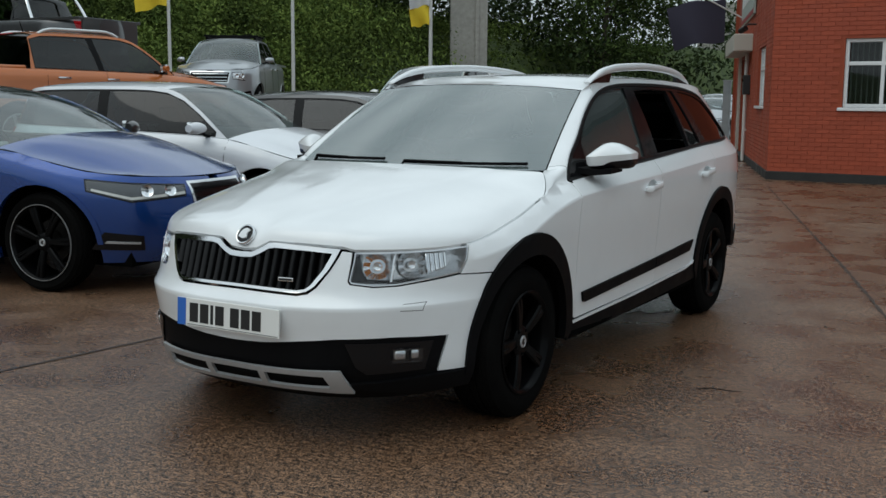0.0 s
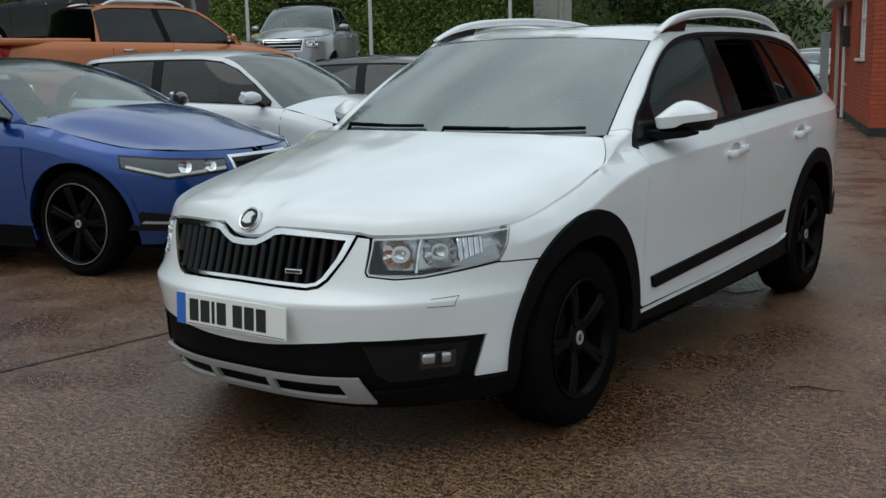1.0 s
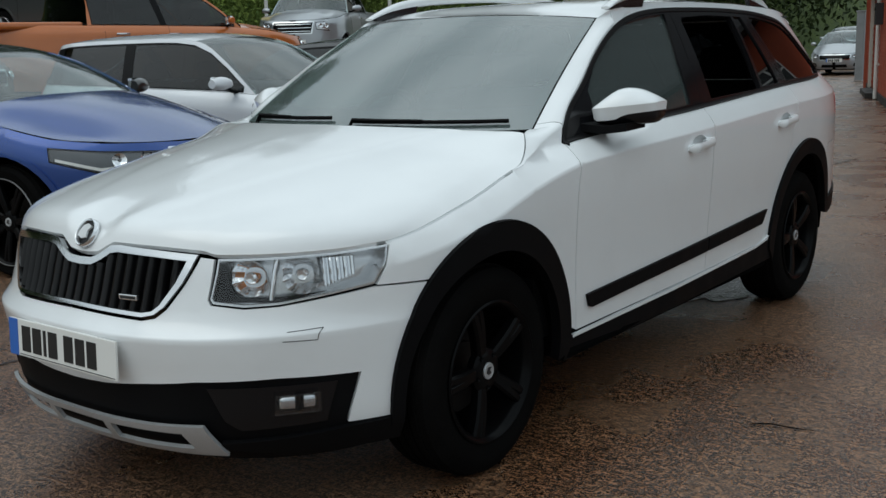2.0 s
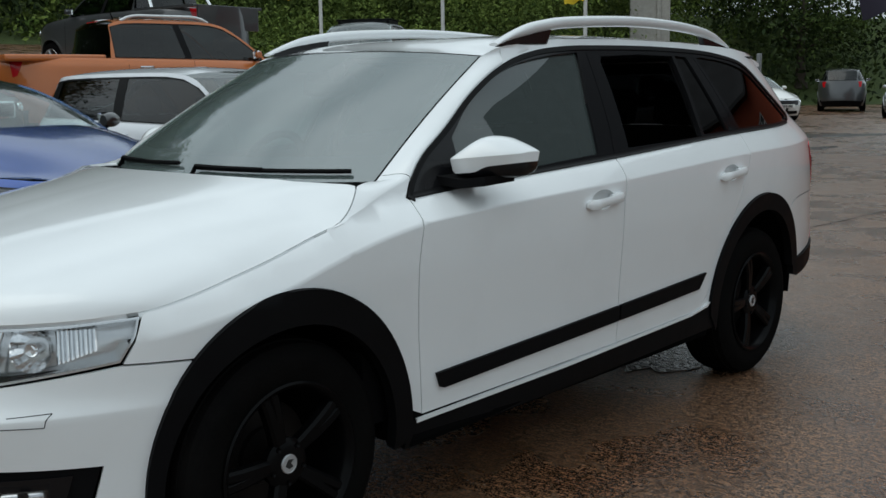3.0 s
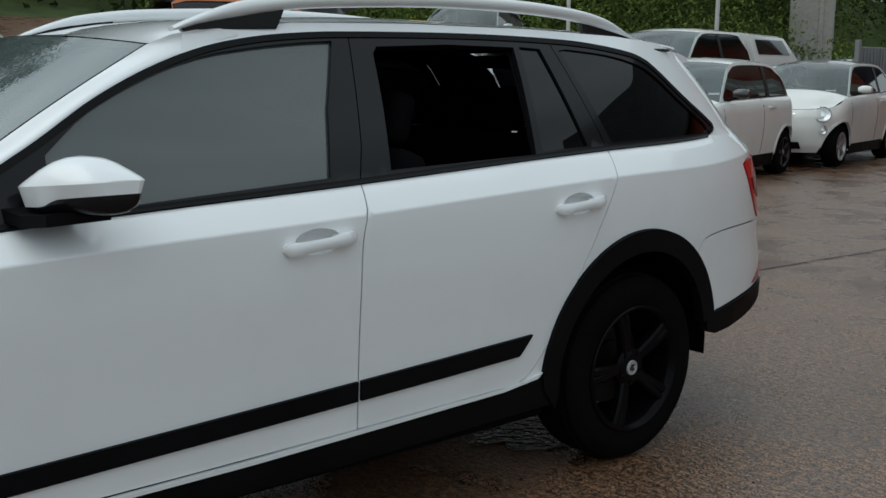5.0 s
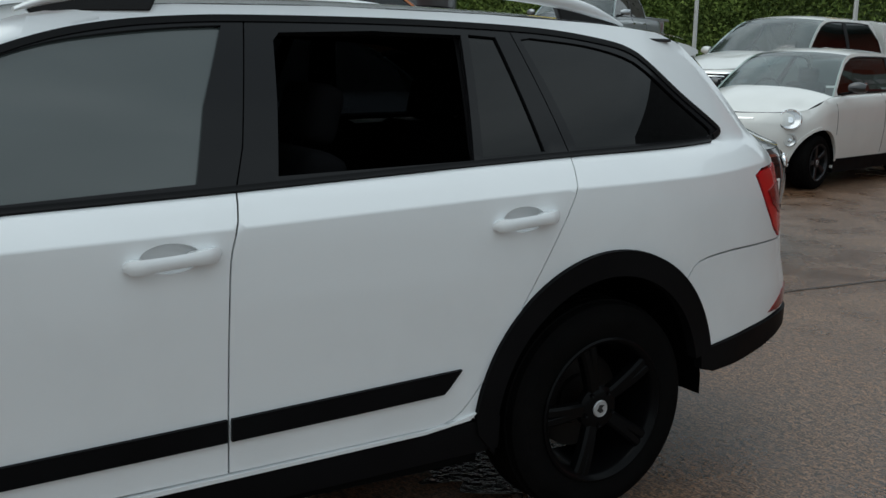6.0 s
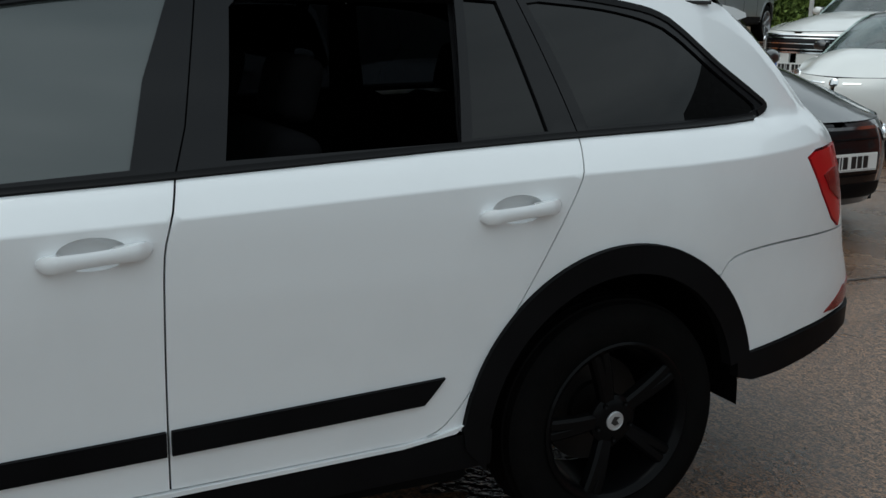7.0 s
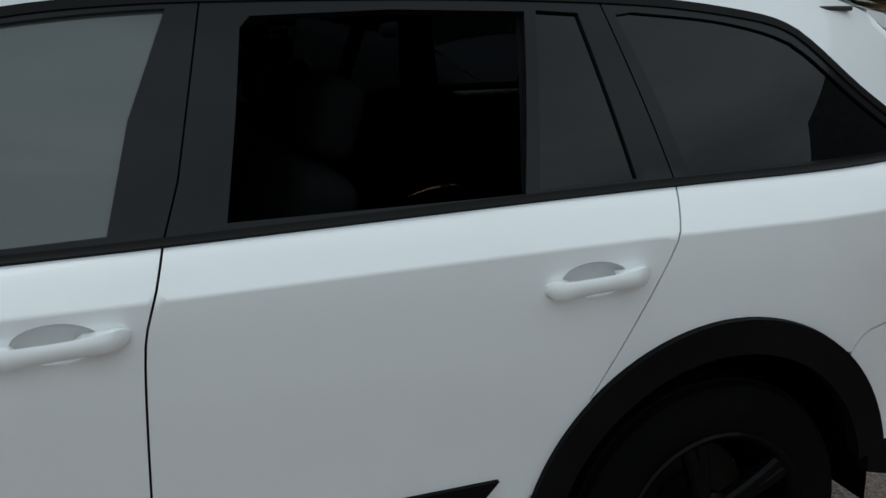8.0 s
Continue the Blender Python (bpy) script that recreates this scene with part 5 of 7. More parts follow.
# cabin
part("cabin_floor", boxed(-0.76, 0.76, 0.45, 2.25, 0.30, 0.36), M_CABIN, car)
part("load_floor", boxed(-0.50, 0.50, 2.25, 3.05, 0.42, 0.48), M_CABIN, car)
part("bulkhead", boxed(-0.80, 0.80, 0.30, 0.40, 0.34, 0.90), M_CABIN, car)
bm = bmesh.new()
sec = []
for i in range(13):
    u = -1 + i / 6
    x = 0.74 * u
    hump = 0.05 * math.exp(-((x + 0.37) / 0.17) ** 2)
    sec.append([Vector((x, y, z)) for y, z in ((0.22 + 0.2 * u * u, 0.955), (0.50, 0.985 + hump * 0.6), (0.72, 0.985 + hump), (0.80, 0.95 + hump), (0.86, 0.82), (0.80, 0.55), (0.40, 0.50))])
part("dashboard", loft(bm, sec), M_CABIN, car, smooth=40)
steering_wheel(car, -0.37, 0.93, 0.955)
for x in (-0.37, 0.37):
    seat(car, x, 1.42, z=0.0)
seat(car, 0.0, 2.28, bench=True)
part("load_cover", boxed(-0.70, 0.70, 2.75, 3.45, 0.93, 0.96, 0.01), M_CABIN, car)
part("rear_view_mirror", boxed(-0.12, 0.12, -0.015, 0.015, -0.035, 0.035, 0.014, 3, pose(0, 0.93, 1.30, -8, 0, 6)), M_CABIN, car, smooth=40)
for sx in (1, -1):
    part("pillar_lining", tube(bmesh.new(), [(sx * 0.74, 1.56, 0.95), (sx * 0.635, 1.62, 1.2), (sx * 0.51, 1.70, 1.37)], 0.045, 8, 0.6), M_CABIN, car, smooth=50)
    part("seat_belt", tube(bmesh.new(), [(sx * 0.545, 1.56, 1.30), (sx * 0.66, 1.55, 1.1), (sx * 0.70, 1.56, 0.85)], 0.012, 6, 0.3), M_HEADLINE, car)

# ---- the other vehicles ----
def car_shape(fo, wb, ro, w, nose_z, cowl_y, cowl_z, belt_r, roof_z, roof_x, low=0.2, tuck=0.12, n=2.8, nr=3.4):
    """A skin from a few sizes: overhangs, wheelbase, half width, heights of nose, cowl, belt and roof."""
    tail = wb + ro
    return Shape(
        nose=[(low, -fo + 0.10), (low + 0.12, -fo + 0.02), (0.5, -fo), (nose_z - 0.12, -fo + 0.02), (nose_z, -fo + 0.09), (nose_z + 0.1, -fo + 0.2)],
        tail=[(low, tail - 0.12), (0.45, tail), (0.65, tail - 0.01), (belt_r, tail - tuck), (roof_z, tail - tuck - 0.12)],
        y1=0.12, y2=wb + 0.1,
        low=[(low, w * 0.93), (0.4, w * 0.975), (0.7, w), (0.9, w * 0.995), (1.2, w * 0.98)],
        bow=[(-fo, 0.985), (0.0, 0.99), (wb * 0.5, 1.0), (wb, 0.995), (tail, 0.96)],
        edge_z=[(-fo + 0.05, nose_z), (-fo + 0.4, nose_z + 0.02), (0.0, (nose_z + cowl_z) / 2 + 0.02), (cowl_y, cowl_z), (wb * 0.6, cowl_z + (belt_r - cowl_z) * 0.5), (tail, belt_r)],
        edge_x=[(-fo, w * 0.96), (-0.3, w * 0.94), (cowl_y, w * 0.90), (wb * 0.5, w * 0.92), (tail, w * 0.89)],
        roll=[(-fo, 0.10), (0.0, 0.17), (wb, 0.18)],
        roof_z=roof_z, roof_x=roof_x, top_z=[(0, roof_z + 0.05), (5, roof_z + 0.05)], n=n, nr=nr, soft=True)


def make_car(name, label, place, paint, sh, fo, wb, ro, w, nose_z, cowl_y, cowl_z, screen_top, roof_end, back_low, roof_z, rad=0.33, glass=None, roof_paint=None,
             pillars=(0.46, 0.60), clad=None, rim=None, lip=None, spokes=5, lamp="band", rails=False, mirror=None, plate=True, bed=None, lid=None, grille_box=(0.45, 0.14), door_lines=True, lamp_back=0.36, mesh_step=0.07, fog=True, handles=2, arch=None, rim_share=0.67):
    """A parked car. screen_top, roof_end, back_low: places along the car where the screen meets the roof, the roof ends and the back window meets the body."""
    c = thing(name, label, "car" if bed is None else "pickup", place, group="parked vehicles")
    tail, glass, clad, S = wb + ro, glass or M_TINT_MID, clad or M_PLASTIC, sh

    def pts(q):
        return [(S.sy(y, z), z) for y, z in q]

    def edge(y0, y1, dz=0.0, k=16):
        return [(y0 + (y1 - y0) * i / k, curve(y0 + (y1 - y0) * i / k, S.edge_z) + dz) for i in range(k + 1)]
    s_end = math.pi / 2 + (S.y2 - S.y1) + math.pi / 2
    ra = rad + 0.055
    arc_f = [(ra * math.cos(math.pi - math.pi * k / 16), rad + ra * math.sin(math.pi * k / 16)) for k in range(17)]
    arc_r = [(wb + p[0], p[1]) for p in arc_f]
    z0 = 0.21 if bed is None else 0.42
    zc = max(z0 + 0.02, rad - 0.02)
    arc_f, arc_r = [p for p in arc_f if p[1] >= zc], [p for p in arc_r if p[1] >= zc]
    nz = curve(-fo + 0.05, S.edge_z)
    side = [(0.02, z0)] + pts([(arc_f[0][0], z0)]) + pts(arc_f) + pts([(arc_f[-1][0], z0), (arc_r[0][0], z0)]) + pts(arc_r) + pts([(arc_r[-1][0], z0)]) + [(s_end, z0 + 0.05), (s_end, curve(tail, S.edge_z))] + pts(edge(tail - 0.12, -fo + 0.30)) + [(S.sx(w * 0.35, nz), nz), (0.02, nz - 0.01)]
    panel("body_side", S, side, paint, c, step=mesh_step, both=True, depth=0.03)
    clad_p = pts([(arc_f[-1][0] + 0.02, z0 + 0.10), (arc_r[0][0] - 0.02, z0 + 0.10), (arc_r[0][0] - 0.02, z0 - 0.05), (arc_f[-1][0] + 0.02, z0 - 0.05)])
    panel("sill", S, clad_p, clad, c, step=0.1, both=True, off=0.004, depth=0.06)
    # bonnet
    b_end = cowl_y
    bm = bmesh.new()
    rows = []
    for j in range(17):
        v = (j / 16) ** 1.4
        row = []
        for i in range(25):
            u = -1 + i / 12
            a, sg = abs(u), 1 if u >= 0 else -1
            s0 = S.sy(-fo + 0.30, nz)
            pf = S.at(s0 * a, curve(S.at(s0 * a, nz).y, S.edge_z))
            ye = -fo + 0.30 + (b_end + fo - 0.30) * v
            ze = curve(ye, S.edge_z)
            ps = S.at(S.sy(ye, ze), ze)
            pc = Vector((0, pf.y + (b_end - 0.22 - pf.y) * v, 0))
            x = ps.x * (a if v > 0 else 0) if v > 0 else pf.x
            x = pf.x + (S.at(S.sy(b_end, cowl_z), cowl_z).x * a - pf.x) * v if a < 1 else ps.x
            y = pf.y + ((b_end - 0.22 * (1 - a * a)) - pf.y) * v if a < 1 else ye
            crown = (0.085 * math.sin(math.pi * min(1, v * 0.62 + 0.0)) + 0.02 * v) * (1 - a ** 3)
            zl = pf.z + (cowl_z - pf.z) * v
            z = zl + crown + (ps.z - (S.at(s0, nz).z + (cowl_z - S.at(s0, nz).z) * v)) * a ** 2
            row.append(bm.verts.new((sg * x, y, z)))
        rows.append(row)
    for j in range(16):
        for i in range(24):
            bm.faces.new((rows[j][i], rows[j][i + 1], rows[j + 1][i + 1], rows[j + 1][i]))
    part("bonnet", bm, paint, c, smooth=50)

    def on_side(y, z):
        return S.at(S.sy(y, z), z)
    zr = roof_z - 0.035
    zb = curve(back_low, S.edge_z) + 0.01
    # the line of the glasshouse over screen pillar, roof edge and back pillar
    pill = (cowl_y + (screen_top - cowl_y) * 0.52, cowl_z + (zr - cowl_z) * 0.62)
    rear = (back_low + (roof_end - back_low) * 0.45, zb + (zr - zb) * 0.62)
    mid_y = screen_top + (roof_end - screen_top) * 0.42
    TOP = spline([(cowl_y, cowl_z), pill, (screen_top, zr - 0.012), (mid_y, zr + 0.018), (roof_end, zr - 0.008), rear, (back_low, zb)], 0.05)
    TOP = [q for i, q in enumerate(TOP) if i == 0 or q[0] > TOP[i - 1][0] + 1e-4]

    def zt(y):
        return curve(y, TOP)

    def along(y0, y1, k):
        return [on_side(y0 + (y1 - y0) * i / k, zt(y0 + (y1 - y0) * i / k)) for i in range(k + 1)]

    def sheet(nm, mat, edge_, bow_b, bow_t, nu=18, sgn=-1):
        bm = bmesh.new()
        rows = []
        for j, e in enumerate(edge_):
            v = j / (len(edge_) - 1)
            rows.append([bm.verts.new((e.x * u, e.y + sgn * (bow_b + (bow_t - bow_b) * v) * (1 - abs(u) ** 2.2), e.z + (0.012 + 0.022 * v) * (1 - abs(u) ** 2.6))) for u in (-1 + 2 * i / nu for i in range(nu + 1))])
        for j in range(len(rows) - 1):
            for i in range(nu):
                bm.faces.new((rows[j][i], rows[j][i + 1], rows[j + 1][i + 1], rows[j + 1][i]))
        bmesh.ops.recalc_face_normals(bm, faces=bm.faces)
        return part(nm, bm, mat, c, smooth=60)
    sheet("windscreen", M_SCREEN_FAR, along(cowl_y, screen_top, 12), 0.22, 0.12)
    sheet("rear_window", glass, along(back_low, roof_end, 10), 0.10, 0.05, sgn=1)
    # roof
    bm = bmesh.new()
    rows = []
    for j in range(15):
        v = j / 14
        e = on_side(screen_top + (roof_end - screen_top) * v, zt(screen_top + (roof_end - screen_top) * v))
        row = []
        for i in range(19):
            u = -1 + i / 9
            a = abs(u)
            y = e.y - 0.12 * (1 - a ** 2.2) * (1 - v) + 0.05 * (1 - a ** 2.2) * v
            row.append(bm.verts.new((e.x * u, y, e.z + (0.034 + 0.022 * math.sin(math.pi * v) ** 0.7) * (1 - a ** 2.6))))
        rows.append(row)
    for j in range(14):
        for i in range(18):
            bm.faces.new((rows[j][i], rows[j][i + 1], rows[j + 1][i + 1], rows[j + 1][i]))
    part("roof_panel", bm, roof_paint or paint, c, smooth=60)
    # side windows in their frame
    a0, d0 = (cowl_y, cowl_z), (back_low, zb)
    lo, hi = 0.022, 0.048
    ya, yd = cowl_y + 0.10, back_low - 0.08
    while zt(ya) - hi < curve(ya, S.edge_z) + lo + 0.03:
        ya += 0.01
    while zt(yd) - hi < curve(yd, S.edge_z) + lo + 0.05:
        yd -= 0.01

    def win(f0, f1, grow=0.0):
        """A window between two shares of the length of the glasshouse."""
        y0, y1 = ya - grow + (yd - ya + 2 * grow) * f0, ya - grow + (yd - ya + 2 * grow) * f1
        t0, t1 = y0 + (0.10 if f0 > 0.01 else 0.0), y1 + (0.10 if f1 < 0.99 else 0.0)
        t1 = min(t1, yd + grow)
        k = 12
        low_ = [(y0 + (y1 - y0) * i / k, curve(y0 + (y1 - y0) * i / k, S.edge_z) + lo - grow) for i in range(k + 1)]
        return low_ + [(t1 + (t0 - t1) * i / k, zt(t1 + (t0 - t1) * i / k) - hi + grow) for i in range(k + 1)]
    frame_p = pts(edge(a0[0] + 0.01, d0[0] - 0.01, 0.004)) + pts([q for q in TOP if a0[0] + 0.02 < q[0] < d0[0] - 0.02][::-1])
    cuts = [(0.0, pillars[0]), (pillars[0] + 0.045, pillars[1] - 0.01 if len(pillars) == 2 and pillars[1] < 0.95 else 1.0)]
    if len(pillars) == 2 and pillars[1] < 0.95:
        cuts.append((pillars[1] + 0.03, 1.0))
    panel("window_frame", S, frame_p, paint, c, step=mesh_step, holes=[pts(win(0, 1, 0.014))], both=True, depth=0.02)
    panel("window_surround", S, pts(win(0, 1, 0.016)), M_TRIMBLACK, c, step=mesh_step, holes=[pts(win(*q)) for q in cuts], both=True, depth=0.02, off=-0.003)
    for k, q in enumerate(cuts):
        panel("side_glass", S, pts(win(*q)), glass, c, step=0.09, off=-0.006, depth=0, both=True)
    for arc in (arc_f, arc_r):
        yc = 0.0 if arc is arc_f else wb
        lip_ = arc + [(yc + (q[0] - yc) * 1.085, rad + (q[1] - rad) * 1.085) for q in arc[::-1]]
        panel("arch_lip", S, pts(lip_), arch or paint, c, step=0.04, off=0.010, depth=0.03, both=True)
    # black inside, so that the windows look into a cabin
    part("cabin_floor", boxed(-w * 0.86, w * 0.86, cowl_y, back_low - 0.1, 0.35, 0.45), M_CABIN, c)
    part("dashboard", boxed(-w * 0.8, w * 0.8, cowl_y - 0.05, cowl_y + 0.35, 0.5, cowl_z - 0.02, 0.05), M_CABIN, c)
    for sx in (-0.4, 0.4):
        seat(c, sx * w * 1.05, cowl_y + 1.0, z=(cowl_z - 0.98))
    steering_wheel(c, -0.42 * w, cowl_y + 0.48, cowl_z + 0.0)
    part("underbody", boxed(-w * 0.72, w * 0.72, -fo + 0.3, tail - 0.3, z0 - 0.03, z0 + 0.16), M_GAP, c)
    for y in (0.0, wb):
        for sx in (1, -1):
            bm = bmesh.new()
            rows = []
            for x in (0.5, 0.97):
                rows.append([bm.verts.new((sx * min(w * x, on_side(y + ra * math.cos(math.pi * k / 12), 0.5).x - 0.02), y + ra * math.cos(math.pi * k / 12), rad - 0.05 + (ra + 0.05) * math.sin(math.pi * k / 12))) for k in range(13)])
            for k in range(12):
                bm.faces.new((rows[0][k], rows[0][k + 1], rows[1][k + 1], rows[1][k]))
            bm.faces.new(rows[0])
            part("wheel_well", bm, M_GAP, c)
            wheel(c, pose(sx * (min(w, on_side(y, rad + 0.2).x) - 0.118), y, rad, 0, 0, 0 if sx > 0 else 180), rad=rad, rim_r=rad * rim_share, rim=rim or M_RIM_SILVER, spokes=spokes, twin=True, lip=lip)
    # nose: grille, lamps, bumper opening, plates
    gw, gh = grille_box
    gz = nose_z - 0.05
    g = [(-gw, gz - gh), (gw, gz - gh), (gw * 1.1, gz), (-gw * 1.1, gz)]

    def front(q):
        return [(math.copysign(S.sx(abs(x), z), x), z) for x, z in q]
    if lamp == "round":
        for sx in (1, -1):
            panel("chrome_strip", S, front([(sx * 0.10, gz - 0.02), (sx * 0.28, gz - 0.012), (sx * 0.28, gz), (sx * 0.10, gz - 0.004)]), M_CHROME, c, step=0.04, off=0.006, depth=0.01)
        p, nn = S.at(0.001, gz - 0.01), Vector((0, -1, 0.25)).normalized()
        part("badge", lathe([(-0.012, 0.0005), (-0.012, 0.035), (-0.004, 0.05), (0.01, 0.05)], 24, "y", Matrix.Translation((0, p.y, p.z)) @ nn.to_track_quat("-Y", "Z").to_matrix().to_4x4()), M_CHROME, c, smooth=40)
    if lamp != "round":
        panel("grille", S, front(g), M_GLOSSBLACK, c, step=0.05, off=0.004, depth=0.02)
        panel("grille_surround", S, front([(-gw - 0.02, gz - gh - 0.02), (gw + 0.02, gz - gh - 0.02), (gw * 1.1 + 0.02, gz + 0.018), (-gw * 1.1 - 0.02, gz + 0.018)]), M_CHROME, c, step=0.05, off=0.006, depth=0.012, holes=[front(g)])
    for k in range(3 if lamp != "round" else 0):
        zz = gz - gh * (k + 0.5) / 3
        panel("grille_bar", S, front([(-gw, zz - 0.005), (gw, zz - 0.005), (gw, zz + 0.005), (-gw, zz + 0.005)]), M_CHROME if lamp == "square" else M_PLASTIC, c, step=0.05, off=0.009, depth=0.008)
    panel("bumper_opening", S, front([(-w * 0.46, 0.27 + z0 - 0.21), (w * 0.46, 0.27 + z0 - 0.21), (w * 0.44, 0.36 + z0 - 0.21), (-w * 0.44, 0.36 + z0 - 0.21)]), M_PLASTIC, c, step=0.03, off=0.012, depth=0.03)
    if fog:
        panel("fog_opening", S, front([(w * 0.66, 0.33 + z0 - 0.24), (w * 0.86, 0.34 + z0 - 0.24), (w * 0.84, 0.46 + z0 - 0.24), (w * 0.68, 0.43 + z0 - 0.24)]), M_GLOSSBLACK, c, step=0.03, off=0.008, depth=0.012, both=True)
        panel("intake_blade", S, front([(w * 0.69, 0.375 + z0 - 0.24), (w * 0.83, 0.385 + z0 - 0.24), (w * 0.825, 0.40 + z0 - 0.24), (w * 0.69, 0.388 + z0 - 0.24)]), M_SILVER, c, step=0.03, off=0.016, depth=0.008, both=True)
    if lamp == "round":
        for sx in (1, -1):
            for x, z, r in ((w * 0.74, nose_z - 0.06, 0.118), (w * 0.76, nose_z - 0.27, 0.068)):
                s = S.sx(x, z)
                p, nn = S.at(s, z), S.normal(s, z)
                nn = Vector((nn.x * 0.5, nn.y, nn.z * 0.6 + 0.1)).normalized()
                m = Matrix.Diagonal((sx, 1, 1, 1)) @ Matrix.Translation(p) @ nn.to_track_quat("-Y", "Z").to_matrix().to_4x4()
                hl = new("headlight")
                hl.parent, hl.matrix_local = c, m
                part("ring", lathe([(0.03, r), (-0.012, r), (-0.018, r * 0.93), (-0.008, r * 0.86)], 32, "y"), M_CHROME, hl, smooth=50)
                part("reflector", lathe([(0.02, 0.001), (0.012, r * 0.5), (-0.006, r * 0.86)], 28, "y"), M_LAMPGREY, hl, smooth=50)
                part("bulb", lathe([(-0.006, 0.001), (-0.004, r * 0.28), (0.02, r * 0.34)], 20, "y"), M_REFLECT, hl, smooth=50)
                part("lens", lathe([(-0.022, 0.001), (-0.018, r * 0.6), (-0.010, r * 0.92)], 28, "y"), M_LENS, hl, smooth=60)
    else:
        h0, h1 = (0.145, 0.06) if lamp == "band" else (0.20, 0.16)
        yb = -fo + (lamp_back if lamp == "band" else 0.26)
        lp = front([(gw * 1.1 + 0.05, nose_z - 0.055), (w * 0.72, nose_z - 0.035)]) + pts([(yb, nose_z - 0.008), (yb - 0.02, nose_z - h1 - 0.02)]) + front([(w * 0.74, nose_z - h0 - 0.01), (gw * 1.1 + 0.07, nose_z - h0 + 0.02)])
        for sx in (1, -1):
            hl = new("headlight")
            hl.parent = c
            hl.scale.x = sx
            panel("housing", S, lp, M_LAMPDARK if lamp == "band" else M_LAMPGREY, hl, step=0.05, off=0.004, depth=0.01)
            panel("edge", S, inset(dense(lp, 0.04), -0.006), M_GLOSSBLACK, hl, step=0.04, off=0.006, depth=0.012, holes=[inset(dense(lp, 0.04), 0.004)])
            for f in (0.32, 0.66):
                x = gw * 1.1 + 0.05 + (w * 0.80 - gw * 1.1 - 0.05) * f
                z = nose_z - (h0 + 0.05) / 2 + 0.01
                s = S.sx(x, z)
                p, nn = S.at(s, z), S.normal(s, z)
                part("reflector", lathe([(0.004, 0.001), (-0.002, 0.026), (-0.012, 0.042), (0.01, 0.046)], 24, "y", Matrix.Translation(p + nn * 0.004) @ nn.to_track_quat("-Y", "Z").to_matrix().to_4x4()), M_REFLECT, hl, smooth=50)
            dr = front([(gw * 1.1 + 0.07, nose_z - h0 + 0.03), (w * 0.74, nose_z - h0 + 0.002)]) + pts([(yb - 0.05, nose_z - h1 - 0.02), (yb - 0.05, nose_z - h1 - 0.005)]) + front([(w * 0.74, nose_z - h0 + 0.02), (gw * 1.1 + 0.07, nose_z - h0 + 0.048)])
            panel("running_light", S, dr, M_PLATE, hl, step=0.05, off=0.008, depth=0.006)
            panel("lens", S, lp, M_LENS, hl, step=0.05, off=0.014, depth=0)
    if plate:
        zz = 0.50 if bed is None else 0.62
        number_plate(c, pose(0, S.at(0.05, zz).y - 0.016, zz))
    # lamps at the back, handles, door joints, mirrors
    tl = pts([(tail - 0.34, curve(tail, S.edge_z) - 0.04)]) + [(s_end - 0.55, curve(tail, S.edge_z) - 0.05), (s_end - 0.6, curve(tail, S.edge_z) - 0.26)] + pts([(tail - 0.26, curve(tail, S.edge_z) - 0.24)])
    panel("tail_lamp", S, tl, M_RED, c, step=0.06, off=0.006, depth=0.02, both=True)
    panel("rear_valance", S, [(s_end, z0 + 0.22), (s_end, z0)] + pts([(tail - 0.35, z0), (tail - 0.35, z0 + 0.18)]), clad, c, step=0.08, off=0.006, depth=0.02, both=True)
    span = d0[0] - a0[0]
    for k in range(handles):
        y = a0[0] + span * ((0.47, 0.80)[k] if handles == 2 else 0.62)
        z = curve(y, S.edge_z) - 0.11
        for sx in (1, -1):
            p = on_side(y, z)
            bm = boxed(-0.012, 0.026, -0.10, 0.10, -0.015, 0.015, 0.010, 2, Matrix.Translation((p.x * sx, p.y, p.z)) @ Matrix.Diagonal((sx, 1, 1, 1)))
            bmesh.ops.recalc_face_normals(bm, faces=bm.faces)
            part("door_handle", bm, paint if bed is None else M_CHROME, c, smooth=40)
    if door_lines:
        cut = [a0[0] - 0.02, a0[0] + span * 0.50] + ([min(a0[0] + span * 0.90, wb - 0.15)] if handles == 2 else [])
        for y in cut:
            line = [(y + (0.02 * math.sin(math.pi * k / 8)), z0 + 0.12 + (curve(y, S.edge_z) - z0 - 0.12) * k / 8) for k in range(9)]
            for sx in (1, -1):
                if abs(y - wb) < 0.45 or abs(y) < ra:
                    line = [q for q in line if q[1] > rad + math.sqrt(max(0.0, ra ** 2 - min(ra, abs(q[0] - (wb if y > 1 else 0))) ** 2)) + 0.03]
                q3 = [Vector((on_side(*q).x * sx, q[0], q[1])) for q in line]
                if len(q3) > 2:
                    part("door_joint", tube(bmesh.new(), q3, 0.0035, 4), M_GAP, c)
    mm = mirror or paint
    for sx in (1, -1):
        mi = new("door_mirror")
        mi.parent = c
        p = on_side(a0[0] + 0.22, cowl_z + 0.02)
        mi.matrix_local = Matrix.Translation((sx * (p.x + 0.02), p.y, p.z))
        mi.scale.x = sx
        rings = []
        for k in range(9):
            f = k / 8
            r = 0.085 * math.sin(math.pi * (0.14 + 0.72 * f)) ** 0.5
            rings.append([Vector((0.05 + 0.17 * f, 0.05 * f + 0.060 * math.cos(t) * (r / 0.085), 0.075 + r * (0.78 if math.sin(t) > 0 else 0.55) * math.sin(t))) for t in (2 * math.pi * q / 14 for q in range(14))])
        part("cap", loft(bmesh.new(), rings), mm, mi, smooth=50)
